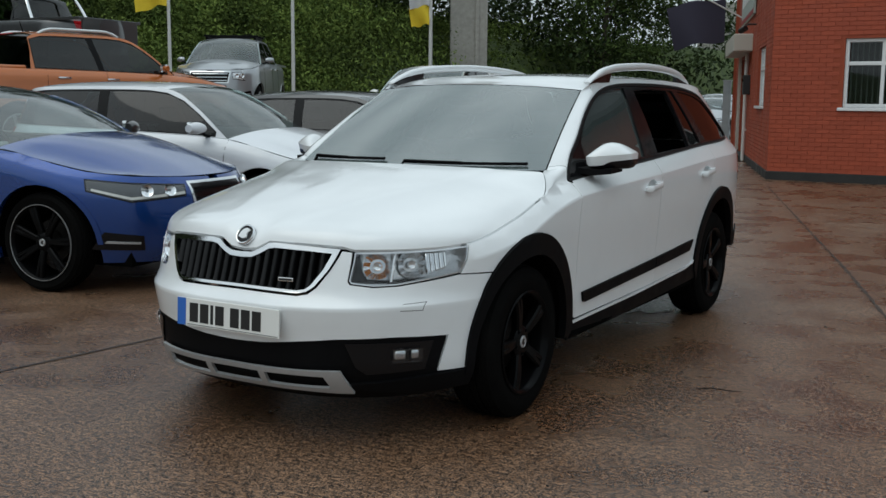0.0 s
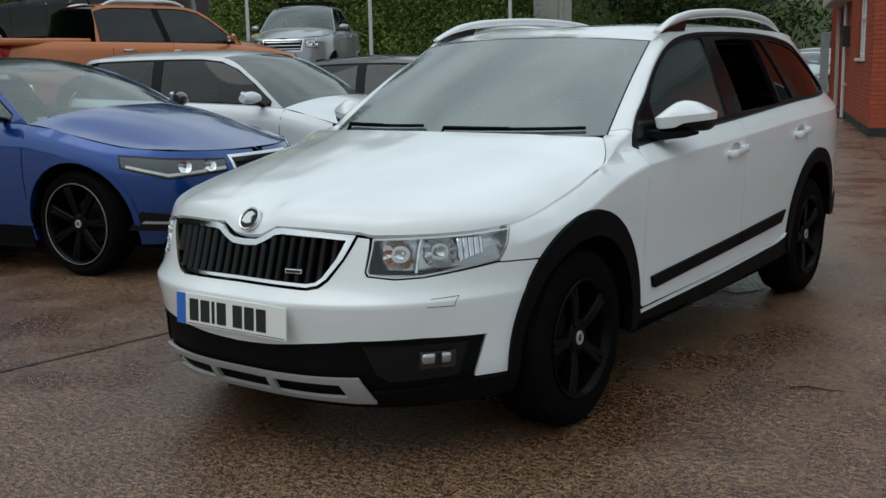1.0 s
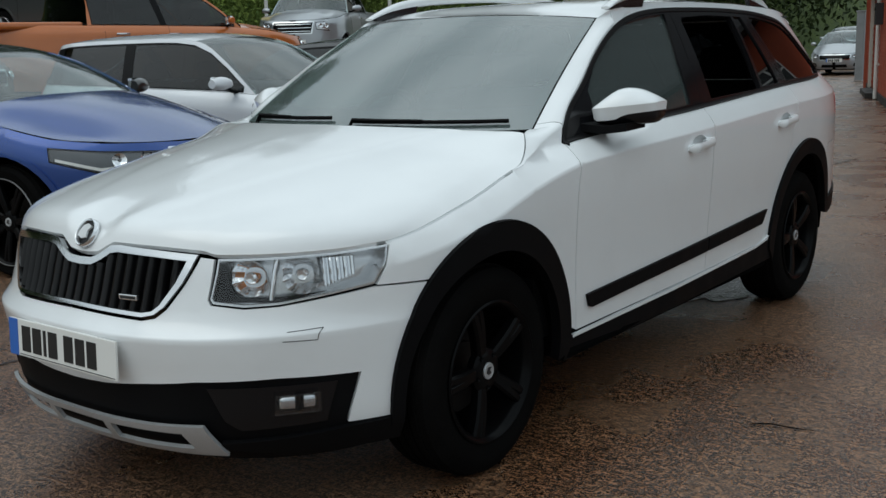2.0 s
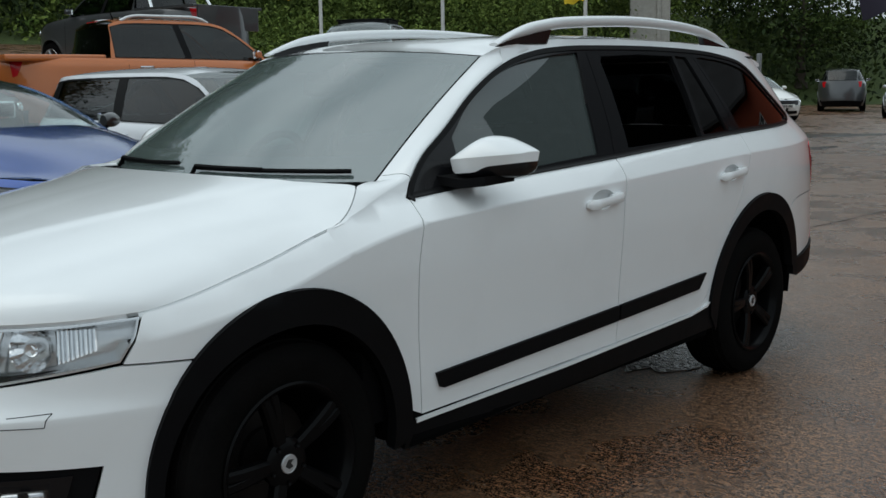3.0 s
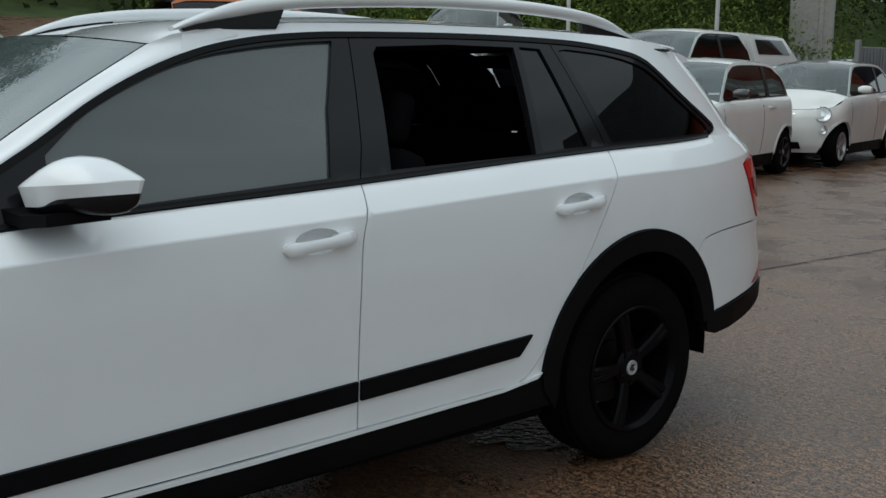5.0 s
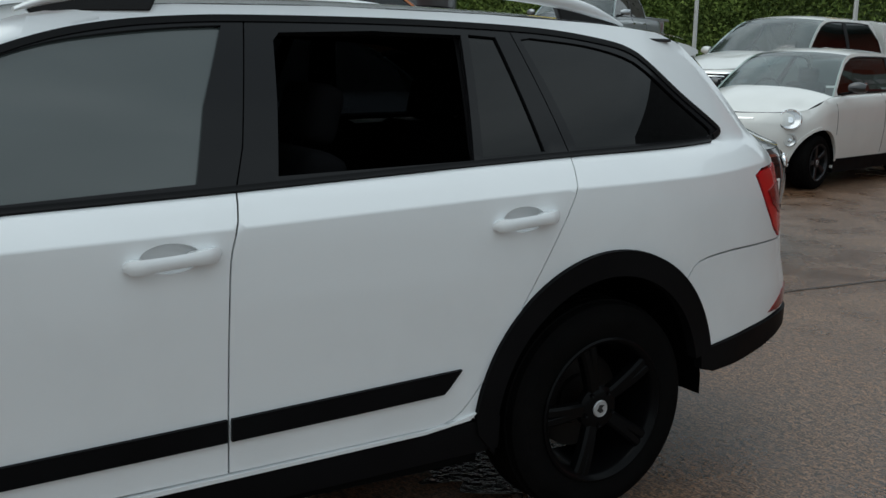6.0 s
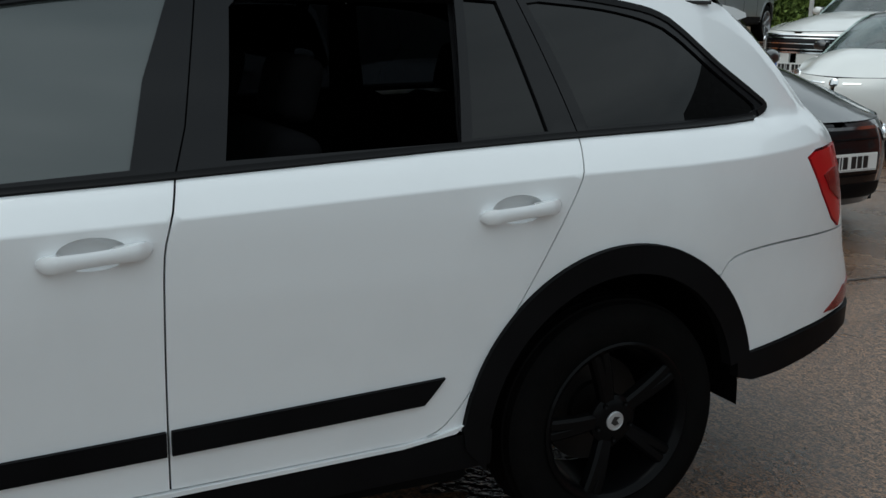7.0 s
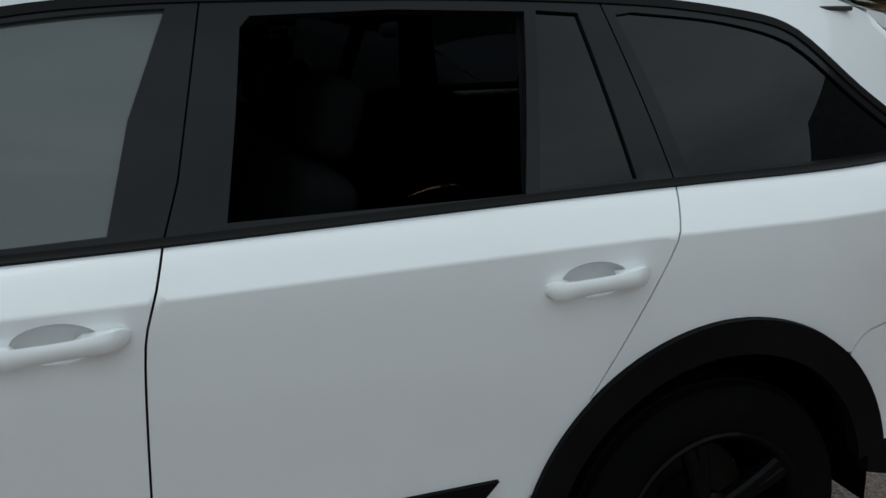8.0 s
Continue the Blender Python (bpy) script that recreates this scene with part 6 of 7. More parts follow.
        part("arm", tube(bmesh.new(), [(-0.06, 0, 0.0), (0.04, 0, 0.02), (0.10, 0.01, 0.05)], [0.03, 0.026, 0.03], 8, 0.6), M_PLASTIC, mi)
        part("mirror_glass", boxed(0.065, 0.205, 0.058, 0.062, 0.03, 0.14, 0.02), M_CHROME, mi)
    for x0 in (0.05, -0.55 * w):
        b0 = on_side(cowl_y, cowl_z)
        part("wiper", tube(bmesh.new(), [(x0, cowl_y - 0.20, cowl_z + 0.04), (x0 + 0.25 * w, cowl_y - 0.17, cowl_z + 0.05), (x0 + 0.55 * w, cowl_y - 0.10, cowl_z + 0.055)], 0.010, 6), M_PLASTIC, c)
    if rails:
        for sx in (1, -1):
            e0, e1 = on_side(screen_top + 0.1, zr), on_side(roof_end - 0.1, zr)
            line = [Vector((sx * (e0.x + (e1.x - e0.x) * f - 0.02), e0.y + (e1.y - e0.y) * f, zr + 0.01 + 0.075 * min(1, 6 * f, 6 * (1 - f)) ** 0.6)) for f in (k / 14 for k in range(15))]
            part("roof_rail", tube(bmesh.new(), line, 0.02, 8), M_RAIL, c, smooth=60)
    if bed:
        y0, y1 = back_low + 0.06, tail - 0.08
        zb_ = curve(tail, S.edge_z)
        if bed == "open":
            part("load_bed", boxed(-w * 0.80, w * 0.80, y0, y1, zb_ - 0.40, zb_ - 0.38), M_PLASTIC, c)
            for sx in (1, -1):
                part("bed_rail", boxed(sx * w * 0.86 - 0.05, sx * w * 0.86 + 0.05, y0 - 0.05, y1 + 0.02, zb_ - 0.03, zb_ + 0.025, 0.012), lid or paint, c)
            part("tailgate_top", boxed(-w * 0.80, w * 0.80, y1 - 0.03, y1 + 0.03, zb_ - 0.42, zb_ + 0.02, 0.012), paint, c)
        elif bed == "lid":
            part("bed_lid", boxed(-w * 0.88, w * 0.88, y0 - 0.02, y1, zb_ - 0.06, zb_ + 0.035, 0.03, 3), lid or paint, c, smooth=40)
        else:
            e = on_side(roof_end, zr - 0.01)
            sec = []
            for f in (0.0, 0.25, 0.5, 0.75, 1.0):
                y = y0 + 0.02 + (y1 - y0 - 0.04) * f
                k = 1 - 0.06 * f
                hh = (zr + 0.03 - zb_) * (1.0 - 0.05 * f)
                yy = y - 0.0
                sec.append([Vector((x, yy - (0.22 * f * q if f == 1.0 else 0), zb_ + hh * q)) for x, q in ((-w * 0.90, 0.0), (-w * 0.88, 0.25), (-e.x * 1.03 * k, 0.92), (-e.x * 0.85 * k, 1.0), (0, 1.04), (e.x * 0.85 * k, 1.0), (e.x * 1.03 * k, 0.92), (w * 0.88, 0.25), (w * 0.90, 0.0))])
            part("hard_top", loft(bmesh.new(), sec), lid or paint, c, smooth=35)
            for sx in (1, -1):
                q = [(y0 + 0.16, 0.34), (y1 - 0.30, 0.34), (y1 - 0.42, 0.80), (y0 + 0.20, 0.80)]
                bm = bmesh.new()
                hh = zr + 0.03 - zb_
                vs = [bm.verts.new((sx * (w * 0.88 + (e.x * 1.03 - w * 0.88) * (f - 0.25) / 0.67 + 0.008), y, zb_ + hh * f)) for y, f in q]
                bm.faces.new(vs if sx > 0 else vs[::-1])
                part("top_window", bm, glass, c)
    return c


M_TINT_MID = pane("car_side_glass", (0.12, 0.15, 0.15), ior=1.5)
M_SCREEN_FAR = pane("car_screen_glass", (0.55, 0.62, 0.61), haze_film=0.06)
M_LAMPDARK = shader("smoked_lamp_housing", (0.10, 0.105, 0.11), 0.25, 0.6)
M_RIM_SILVER = shader("silver_alloy", (0.42, 0.43, 0.44), 0.3, 0.8)
M_RIM_DARK = shader("dark_alloy", (0.02, 0.02, 0.022), 0.3, 0.6)
M_BLUE = car_paint("blue_paint", (0.006, 0.050, 0.245), 0.26, 0.55)
M_ORANGE = car_paint("orange_paint", (0.50, 0.135, 0.022), 0.35, 0.25)
M_SILVERP = car_paint("silver_paint", (0.36, 0.38, 0.40), 0.35, 0.6)
M_BLACKP = car_paint("black_paint", (0.012, 0.012, 0.013), 0.3)
M_GREYP = car_paint("grey_paint", (0.065, 0.068, 0.072), 0.32, 0.4)
M_CREAM = car_paint("cream_white_paint", (0.74, 0.74, 0.71), 0.35)


def stand(x, y, rz, dz=0.0):
    return pose(x, y, ground_z(x, y) + dz, 0, 0, rz)


COUPE = dict(fo=0.88, wb=2.75, ro=1.0, w=0.92, nose_z=0.79, cowl_y=0.42, cowl_z=0.98, roof_z=1.40)
COUPE_S = car_shape(0.88, 2.75, 1.0, 0.92, 0.79, 0.42, 0.98, 1.02, 1.40, 0.58)
HATCH = dict(fo=0.86, wb=2.62, ro=0.78, w=0.89, nose_z=0.72, cowl_y=0.40, cowl_z=0.95, roof_z=1.47)
HATCH_S = car_shape(0.86, 2.62, 0.78, 0.89, 0.72, 0.40, 0.95, 1.06, 1.47, 0.56)
TRUCK = dict(fo=0.90, wb=3.15, ro=1.20, w=0.92, nose_z=1.06, cowl_y=0.55, cowl_z=1.22, roof_z=1.80)
TRUCK_S = car_shape(0.90, 3.15, 1.20, 0.92, 1.06, 0.55, 1.22, 1.28, 1.80, 0.62, low=0.36, tuck=0.04)
MINI = dict(fo=0.62, wb=2.30, ro=0.62, w=0.81, nose_z=0.80, cowl_y=0.30, cowl_z=0.97, roof_z=1.46)
MINI_S = car_shape(0.62, 2.30, 0.62, 0.81, 0.80, 0.30, 0.97, 1.02, 1.46, 0.54, n=2.3)
SUV = dict(fo=0.88, wb=2.68, ro=0.92, w=0.92, nose_z=0.92, cowl_y=0.42, cowl_z=1.12, roof_z=1.64)
SUV_S = car_shape(0.88, 2.68, 0.92, 0.92, 0.92, 0.42, 1.12, 1.20, 1.64, 0.60)
SEDAN = dict(fo=0.90, wb=2.80, ro=1.05, w=0.91, nose_z=0.74, cowl_y=0.42, cowl_z=0.97, roof_z=1.40)
SEDAN_S = car_shape(0.90, 2.80, 1.05, 0.91, 0.74, 0.42, 0.97, 1.03, 1.40, 0.55)

make_car("coupe", "glossy blue two-door coupe with rain drops and black wheels", stand(-3.40, 1.68, 99), M_BLUE, COUPE_S, screen_top=1.22, roof_end=2.35, back_low=3.05, rad=0.345, rim=M_RIM, lip=M_RIM_SILVER, rim_share=0.76, pillars=(0.62, 1.0), mirror=M_BLACKP, handles=1, glass=M_SCREEN_FAR, roof_paint=M_BLACKP, spokes=7, mesh_step=0.05, lamp_back=0.55, grille_box=(0.27, 0.20), fog=True, **COUPE)
make_car("hatchback", "silver-white hatchback with dark side windows", stand(-3.91, 4.55, 99), car_paint("pearl_silver", (0.68, 0.70, 0.73), 0.3, 0.0), HATCH_S, screen_top=1.22, roof_end=2.95, back_low=3.30, rad=0.32, pillars=(0.48, 0.84), mesh_step=0.05, **HATCH)
orange_truck = make_car("pickup_truck", "bright orange double-cab pickup with silver roof rails", stand(-10.22, 9.05, 169, 0.02), M_ORANGE, TRUCK_S, screen_top=1.30, roof_end=2.78, back_low=2.92, rad=0.38, pillars=(0.50, 1.0), bed="lid", rails=True, **TRUCK)
bar_truck = make_car("pickup_truck", "silver double-cab pickup with black roof bars", stand(-13.1, 13.25, 31, 0.06), M_SILVERP, TRUCK_S, screen_top=1.30, roof_end=2.45, back_low=2.62, rad=0.38, pillars=(0.50, 1.0), bed="open", lamp="square", grille_box=(0.36, 0.2), **TRUCK)
sport_truck = make_car("pickup_truck", "grey double-cab pickup with a chrome sports bar", stand(-17.6, 10.1, -84, 0.0), M_GREYP, TRUCK_S, screen_top=1.30, roof_end=2.45, back_low=2.62, rad=0.38, pillars=(0.50, 1.0), bed="open", rails=True, **TRUCK)
make_car("pickup_truck", "white double-cab pickup with a white hard top", stand(-7.35, 11.7, 8, 0.0), M_CREAM, TRUCK_S, screen_top=1.25, roof_end=2.45, back_low=2.62, rad=0.38, pillars=(0.50, 1.0), bed="top", lamp="square", grille_box=(0.5, 0.2), **TRUCK)
make_car("saloon_car", "black saloon car with a chrome-framed grille", stand(-2.68, 6.1, 95), M_BLACKP, SEDAN_S, screen_top=1.25, roof_end=2.7, back_low=3.25, rad=0.32, pillars=(0.48, 0.88), grille_box=(0.33, 0.33), mesh_step=0.05, **SEDAN)
make_car("small_car", "cream-white small hatchback with dark mirrors and wheels", stand(-5.03, 9.74, 13), M_CREAM, MINI_S, screen_top=0.92, roof_end=2.15, back_low=2.62, rad=0.29, pillars=(0.62, 1.0), lamp="round", mirror=M_BLACKP, rim=M_RIM_DARK, handles=1, grille_box=(0.3, 0.05), mesh_step=0.05, fog=False, **MINI)
make_car("small_car", "cream-white small hatchback with a black roof", stand(-5.58, 13.44, 13), M_CREAM, MINI_S, screen_top=0.92, roof_end=2.15, back_low=2.62, rad=0.29, pillars=(0.62, 1.0), lamp="round", roof_paint=M_BLACKP, handles=1, grille_box=(0.3, 0.05), mesh_step=0.05, fog=False, **MINI)
make_car("sports_utility", "dark grey sports utility with clear windows", stand(-8.9, 3.2, 97), M_GREYP, SUV_S, screen_top=1.25, roof_end=3.1, back_low=3.4, rad=0.35, pillars=(0.45, 0.80), mesh_step=0.09, **SUV)
make_car("sports_utility", "white sports utility parked by the trees", stand(-13.6, 32.6, 75), M_CREAM, SUV_S, screen_top=1.25, roof_end=3.1, back_low=3.4, rad=0.35, pillars=(0.45, 0.80), mesh_step=0.1, **SUV)
make_car("sports_utility", "dark grey sports utility seen from behind", stand(-14.5, 43.0, 201), M_GREYP, SUV_S, screen_top=1.25, roof_end=3.1, back_low=3.4, rad=0.35, pillars=(0.45, 0.80), mesh_step=0.1, **SUV)
make_car("sports_utility", "silver sports utility facing the yard", stand(-10.6, 40.5, 5), M_SILVERP, SUV_S, screen_top=1.25, roof_end=3.1, back_low=3.4, rad=0.35, pillars=(0.45, 0.80), mesh_step=0.1, **SUV)
make_car("hatchback", "white hatchback in the far row", stand(-11.5, 29.6, 60), M_CREAM, HATCH_S, screen_top=1.22, roof_end=2.95, back_low=3.30, rad=0.32, pillars=(0.48, 0.84), mesh_step=0.1, **HATCH)
make_car("hatchback", "black hatchback in the far row", stand(-11.3, 27.4, 60), M_BLACKP, HATCH_S, screen_top=1.22, roof_end=2.95, back_low=3.30, rad=0.32, pillars=(0.48, 0.84), mesh_step=0.1, **HATCH)
make_car("hatchback", "silver hatchback facing the yard by the building", stand(-9.0, 34.8, 8), M_SILVERP, HATCH_S, screen_top=1.22, roof_end=2.95, back_low=3.30, rad=0.32, pillars=(0.48, 0.84), mesh_step=0.1, **HATCH)

# racks, hoop and lamp on the pickups
for sx in (1, -1):
    part("roof_bar_foot", boxed(sx * 0.54 - 0.03, sx * 0.54 + 0.03, 1.42, 2.32, 1.80, 1.865, 0.012), M_PLASTIC, bar_truck)
for y in (1.5, 1.88, 2.25):
    part("roof_bar", boxed(-0.62, 0.62, y - 0.035, y + 0.035, 1.865, 1.90, 0.012), M_PLASTIC, bar_truck)
hoop = [(-0.76, 3.05, 1.26), (-0.70, 2.86, 1.62), (-0.60, 2.74, 1.84), (-0.45, 2.72, 1.89), (0, 2.72, 1.90), (0.45, 2.72, 1.89), (0.60, 2.74, 1.84), (0.70, 2.86, 1.62), (0.76, 3.05, 1.26)]
part("sports_bar", tube(bmesh.new(), spline(hoop, 0.08), 0.038, 10), M_CHROME, sport_truck, "chrome sports bar behind the cab", smooth=60)
part("high_brake_lamp", boxed(-0.20, 0.20, 2.80, 2.86, 1.755, 1.79, 0.01), M_RED, orange_truck, "red brake lamp above the rear window")
part("aerial", tube(bmesh.new(), [(0.25, 2.45, 1.82), (0.25, 2.51, 2.0)], [0.012, 0.004], 6), M_PLASTIC, orange_truck)

# ---- brick building ----
M_BRICK = varied("painted_red_brick", (0.31, 0.052, 0.020), (0.39, 0.074, 0.030), 3.0, (0.5, 0.75), 0.3, 55.0, coords="Object", distance=0.003)
n_, l_, p_ = nodes_of(M_BRICK)
o_ = n_.new("ShaderNodeObjectInfo")
g_ = n_.new("ShaderNodeNewGeometry")
r_ = n_.new("ShaderNodeMath")
r_.operation = "FRACT"
a_ = n_.new("ShaderNodeMath")
l_.new(o_.outputs["Random"], a_.inputs[0])
l_.new(g_.outputs["Random Per Island"], a_.inputs[1])
l_.new(a_.outputs["Value"], r_.inputs[0])
src_ = p_.inputs["Base Color"].links[0].from_socket
l_.new(mixed(M_BRICK, 1.0, src_, ramp(M_BRICK, r_.outputs["Value"], (0.90, 0.88, 0.87), (1.06, 1.05, 1.05), 0.0, 1.0), "MULTIPLY"), p_.inputs["Base Color"])
M_MORTAR = varied("red_mortar", (0.25, 0.044, 0.018), (0.32, 0.066, 0.028), 4.0, (0.75, 0.9), 0.4, 80.0, distance=0.003)
M_PLINTH = varied("black_bitumen_plinth", (0.010, 0.010, 0.010), (0.028, 0.026, 0.024), 3.0, (0.5, 0.8), 0.4, 40.0, distance=0.004)
M_UPVC = shader("white_window_plastic", (0.74, 0.75, 0.75), 0.35)
M_BLIND = shader("pale_blind", (0.30, 0.31, 0.28), 0.8)
M_SLATE = varied("dark_roof_slate", (0.030, 0.030, 0.033), (0.055, 0.054, 0.056), 2.0, (0.5, 0.8), 0.4, 25.0, distance=0.01)
M_DARKDOOR = shader("dark_door", (0.012, 0.012, 0.013), 0.4)
M_CREAMBOX = shader("cream_shutter_box", (0.50, 0.48, 0.42), 0.5)
M_PIPE = shader("white_downpipe", (0.62, 0.61, 0.58), 0.45)
M_SIGN = varied("faded_sign", (0.30, 0.36, 0.33), (0.45, 0.50, 0.46), 6.0, (0.4, 0.6), 0.05, 50.0)
# The unlit room's shade is put into this colour.
M_ROOM_SHADE = shader("painted_room_shade", (0.035, 0.035, 0.035), 0.9)
CORNER_B = Vector((-1.84, 14.96, 0))


class Run:
    """A wall run: along it (s), out of it (o) and up (z)."""

    def __init__(self, origin, direction, out):
        self.m = Matrix.Identity(4)
        d, o = Vector(direction).normalized(), Vector(out).normalized()
        for i in range(3):
            self.m[i][0], self.m[i][1], self.m[i][2], self.m[i][3] = d[i], o[i], (0, 0, 1)[i], origin[i]


RUN_F = Run(CORNER_B, (1, 0, 0), (0, -1, 0))
RUN_S = Run(CORNER_B, (-0.318, 0.948, 0), (-0.948, -0.318, 0))


def wall(name, run, s0, s1, z0, z1, openings, thick, material, label):
    """A thick wall with openings through it."""
    bm = bmesh.new()
    cuts = sorted({s0, s1, *[o[0] for o in openings], *[o[1] for o in openings]})
    for a, b in zip(cuts, cuts[1:]):
        here = sorted([(o[2], o[3]) for o in openings if o[0] <= a and o[1] >= b])
        z = z0
        for lo, hi in here:
            if lo > z:
                box(bm, a, b, -thick, 0, z, lo, m=run.m)
            z = hi
        if z < z1:
            box(bm, a, b, -thick, 0, z, z1, m=run.m)
    bmesh.ops.recalc_face_normals(bm, faces=bm.faces)
    me = bpy.data.meshes.new(name)
    bm.to_mesh(me)
    bm.free()
    me.materials.append(material)
    return tagged(new(name, me), label, "wall", kind="structure")


F_OPEN = [(1.19, 2.95, 1.27, 2.42), (5.3, 7.1, 1.27, 2.42), (9.2, 11.0, 1.27, 2.42), (1.2, 2.9, 3.75, 4.85), (5.3, 7.0, 3.75, 4.85), (9.2, 10.9, 3.75, 4.85)]
S_OPEN = [(1.55, 3.15, 1.28, 2.42), (6.3, 8.6, 0.12, 2.36)]
EAVES = 5.8
wall_f = wall("wall_south", RUN_F, -0.0, 14.0, 0.0, EAVES, F_OPEN, 0.28, M_MORTAR, "red painted brick wall with white windows")
wall_s = wall("wall_west", RUN_S, 0.0, 11.2, 0.0, EAVES, S_OPEN, 0.28, M_MORTAR, "red painted brick side wall with a door")
far_end = CORNER_B + Vector((-0.318, 0.948, 0)) * 11.2
back_run = Run((far_end.x, far_end.y, 0), (1, 0, 0), (0, 1, 0))
wall("wall_north", back_run, 0.0, 17.5, 0.0, EAVES, [], 0.28, M_MORTAR, "plain red brick back wall")
wall("wall_east", Run((12.16, 14.96, 0), (0, 1, 0), (1, 0, 0)), 0.0, 10.6, 0.0, EAVES, [], 0.28, M_MORTAR, "plain red brick end wall")
wall("floor_slab", Run((-4.6, 20, 0), (1, 0, 0), (0, -1, 0)), 3.2, 16.0, 0.0, 0.03, [], 4.5, M_ROOM_SHADE, "office floor with the room's shade in its colour")

bm = bmesh.new()
ev = [(-2.2, 14.6), (12.6, 14.6), (12.6, 26.0), (-5.9, 26.0)]
lo = [bm.verts.new((x, y, EAVES - 0.02)) for x, y in ev]
hi = [bm.verts.new((x, y, EAVES + 0.10)) for x, y in ev]
r0, r1 = bm.verts.new((2.6, 19.0, 12.9)), bm.verts.new((12.4, 19.0, 12.9))
bm.faces.new(lo[::-1])
for i in range(4):
    bm.faces.new((lo[i], lo[(i + 1) % 4], hi[(i + 1) % 4], hi[i]))
bm.faces.new((hi[0], hi[1], r1, r0)), bm.faces.new((hi[1], hi[2], r1)), bm.faces.new((hi[2], hi[3], r0, r1)), bm.faces.new((hi[3], hi[0], r0))
me = bpy.data.meshes.new("roof")
bm.to_mesh(me)
bm.free()
me.materials.append(M_SLATE)
tagged(new("roof", me), "dark slate hipped roof", "roof", kind="structure")


def window(name, run, o, lights, label, blinds=True):
    s0, s1, z0, z1 = o
    w = thing(name, label, "window", kind="structure")
    fr_ = 0.062
    bm = bmesh.new()
    for a, b, c_, d in ((s0, s1, z0, z0 + fr_), (s0, s1, z1 - fr_, z1), (s0, s0 + fr_, z0 + fr_, z1 - fr_), (s1 - fr_, s1, z0 + fr_, z1 - fr_)):
        box(bm, a, b, -0.11, -0.045, c_, d, 0.006, 1, run.m)
    part("window_frame", bm, M_UPVC, w)
    zt = z0 + (z1 - z0) * 0.64
    part("transom", box(bmesh.new(), s0 + fr_, s1 - fr_, -0.105, -0.04, zt - 0.032, zt + 0.032, 0.006, 1, run.m), M_UPVC, w)
    wd = (s1 - s0 - 2 * fr_) / lights
    for k in range(1, lights):
        part("mullion", box(bmesh.new(), s0 + fr_ + wd * k - 0.03, s0 + fr_ + wd * k + 0.03, -0.103, -0.042, z0 + fr_, z1 - fr_, 0.006, 1, run.m), M_UPVC, w)
    for k in range(lights):
        for lo_, hi_ in ((z0 + fr_, zt - 0.032), (zt + 0.032, z1 - fr_)):
            part("pane", box(bmesh.new(), s0 + fr_ + wd * k + 0.02, s0 + fr_ + wd * (k + 1) - 0.02, -0.080, -0.076, lo_, hi_, 0, 1, run.m), M_PANE, w)
    part("window_sill", box(bmesh.new(), s0 - 0.07, s1 + 0.07, -0.10, 0.055, z0 - 0.055, z0, 0.008, 1, run.m), M_UPVC, w)
    # Dark sheet close behind the panes, standing in for the room's shade.
    part("window_back", box(bmesh.new(), s0, s1, -0.60, -0.58, z0, z1, 0, 1, run.m), M_ROOM_SHADE, w)
    if blinds:
        k = 0
        s = s0 + 0.08
        while s < s1 - 0.1:
            part("blind_slat", box(bmesh.new(), s, s + 0.022, -0.20, -0.17, z0 + 0.03, z1 - 0.03, 0, 1, run.m), M_BLIND, w)
            s += 0.088
    return w


M_PANE = pane("office_pane", (0.50, 0.53, 0.53), ior=1.5)
window("window_1", RUN_F, F_OPEN[0], 3, "white plastic window with pale vertical blinds")
for k, o in enumerate(F_OPEN[1:]):
    window("window_%d" % (k + 2), RUN_F, o, 3, "white plastic window in the brick wall", blinds=False)
window("window_9", RUN_S, S_OPEN[0], 2, "white plastic window in the side wall", blinds=False)

door = thing("door_1", "dark open doorway with a white frame", "door", kind="structure")
s0, s1, z0, z1 = S_OPEN[1]
part("door_leaf", box(bmesh.new(), s0 + 0.08, s1 - 0.08, -0.22, -0.17, z0, z1 - 0.08, 0.006, 1, RUN_S.m), M_DARKDOOR, door)
for a, b, c_, d in ((s0, s0 + 0.08, z0, z1), (s1 - 0.08, s1, z0, z1), (s0 + 0.08, s1 - 0.08, z1 - 0.08, z1)):
    part("door_frame", box(bmesh.new(), a, b, -0.26, -0.10, c_, d, 0.006, 1, RUN_S.m), M_UPVC, door)
part("door_handle", box(bmesh.new(), s0 + 0.18, s0 + 0.21, -0.17, -0.12, 1.0, 1.25, 0.008, 1, RUN_S.m), M_CHROME, door)
part("door_step", box(bmesh.new(), s0 - 0.1, s1 + 0.1, -0.2, 0.25, 0.0, 0.12, 0.01, 1, RUN_S.m), M_PLINTH, door)

shutter = thing("shutter_box", "cream roller-shutter box over the doorway", "shutter")
part("box", box(bmesh.new(), 5.05, 8.9, 0.0, 0.42, 2.46, 2.84, 0.03, 2, RUN_S.m), M_CREAMBOX, shutter)
part("guide_rail", box(bmesh.new(), 8.75, 8.85, 0.0, 0.08, 0.12, 2.46, 0.01, 1, RUN_S.m), M_CREAMBOX, shutter)
pipe = thing("downpipe", "white downpipe on the red brick wall", "pipe")
part("pipe", tube(bmesh.new(), [RUN_S.m @ Vector((5.85, 0.07, z)) for z in (0.02, 1.0, 2.0, 2.75)], 0.04, 10), M_PIPE, pipe, smooth=60)
for z in (0.7, 1.9):
    part("bracket", box(bmesh.new(), 5.79, 5.91, 0.0, 0.10, z, z + 0.04, 0.004, 1, RUN_S.m), M_PIPE, pipe)
lbox = thing("post_box", "black post box on the side wall", "post box")
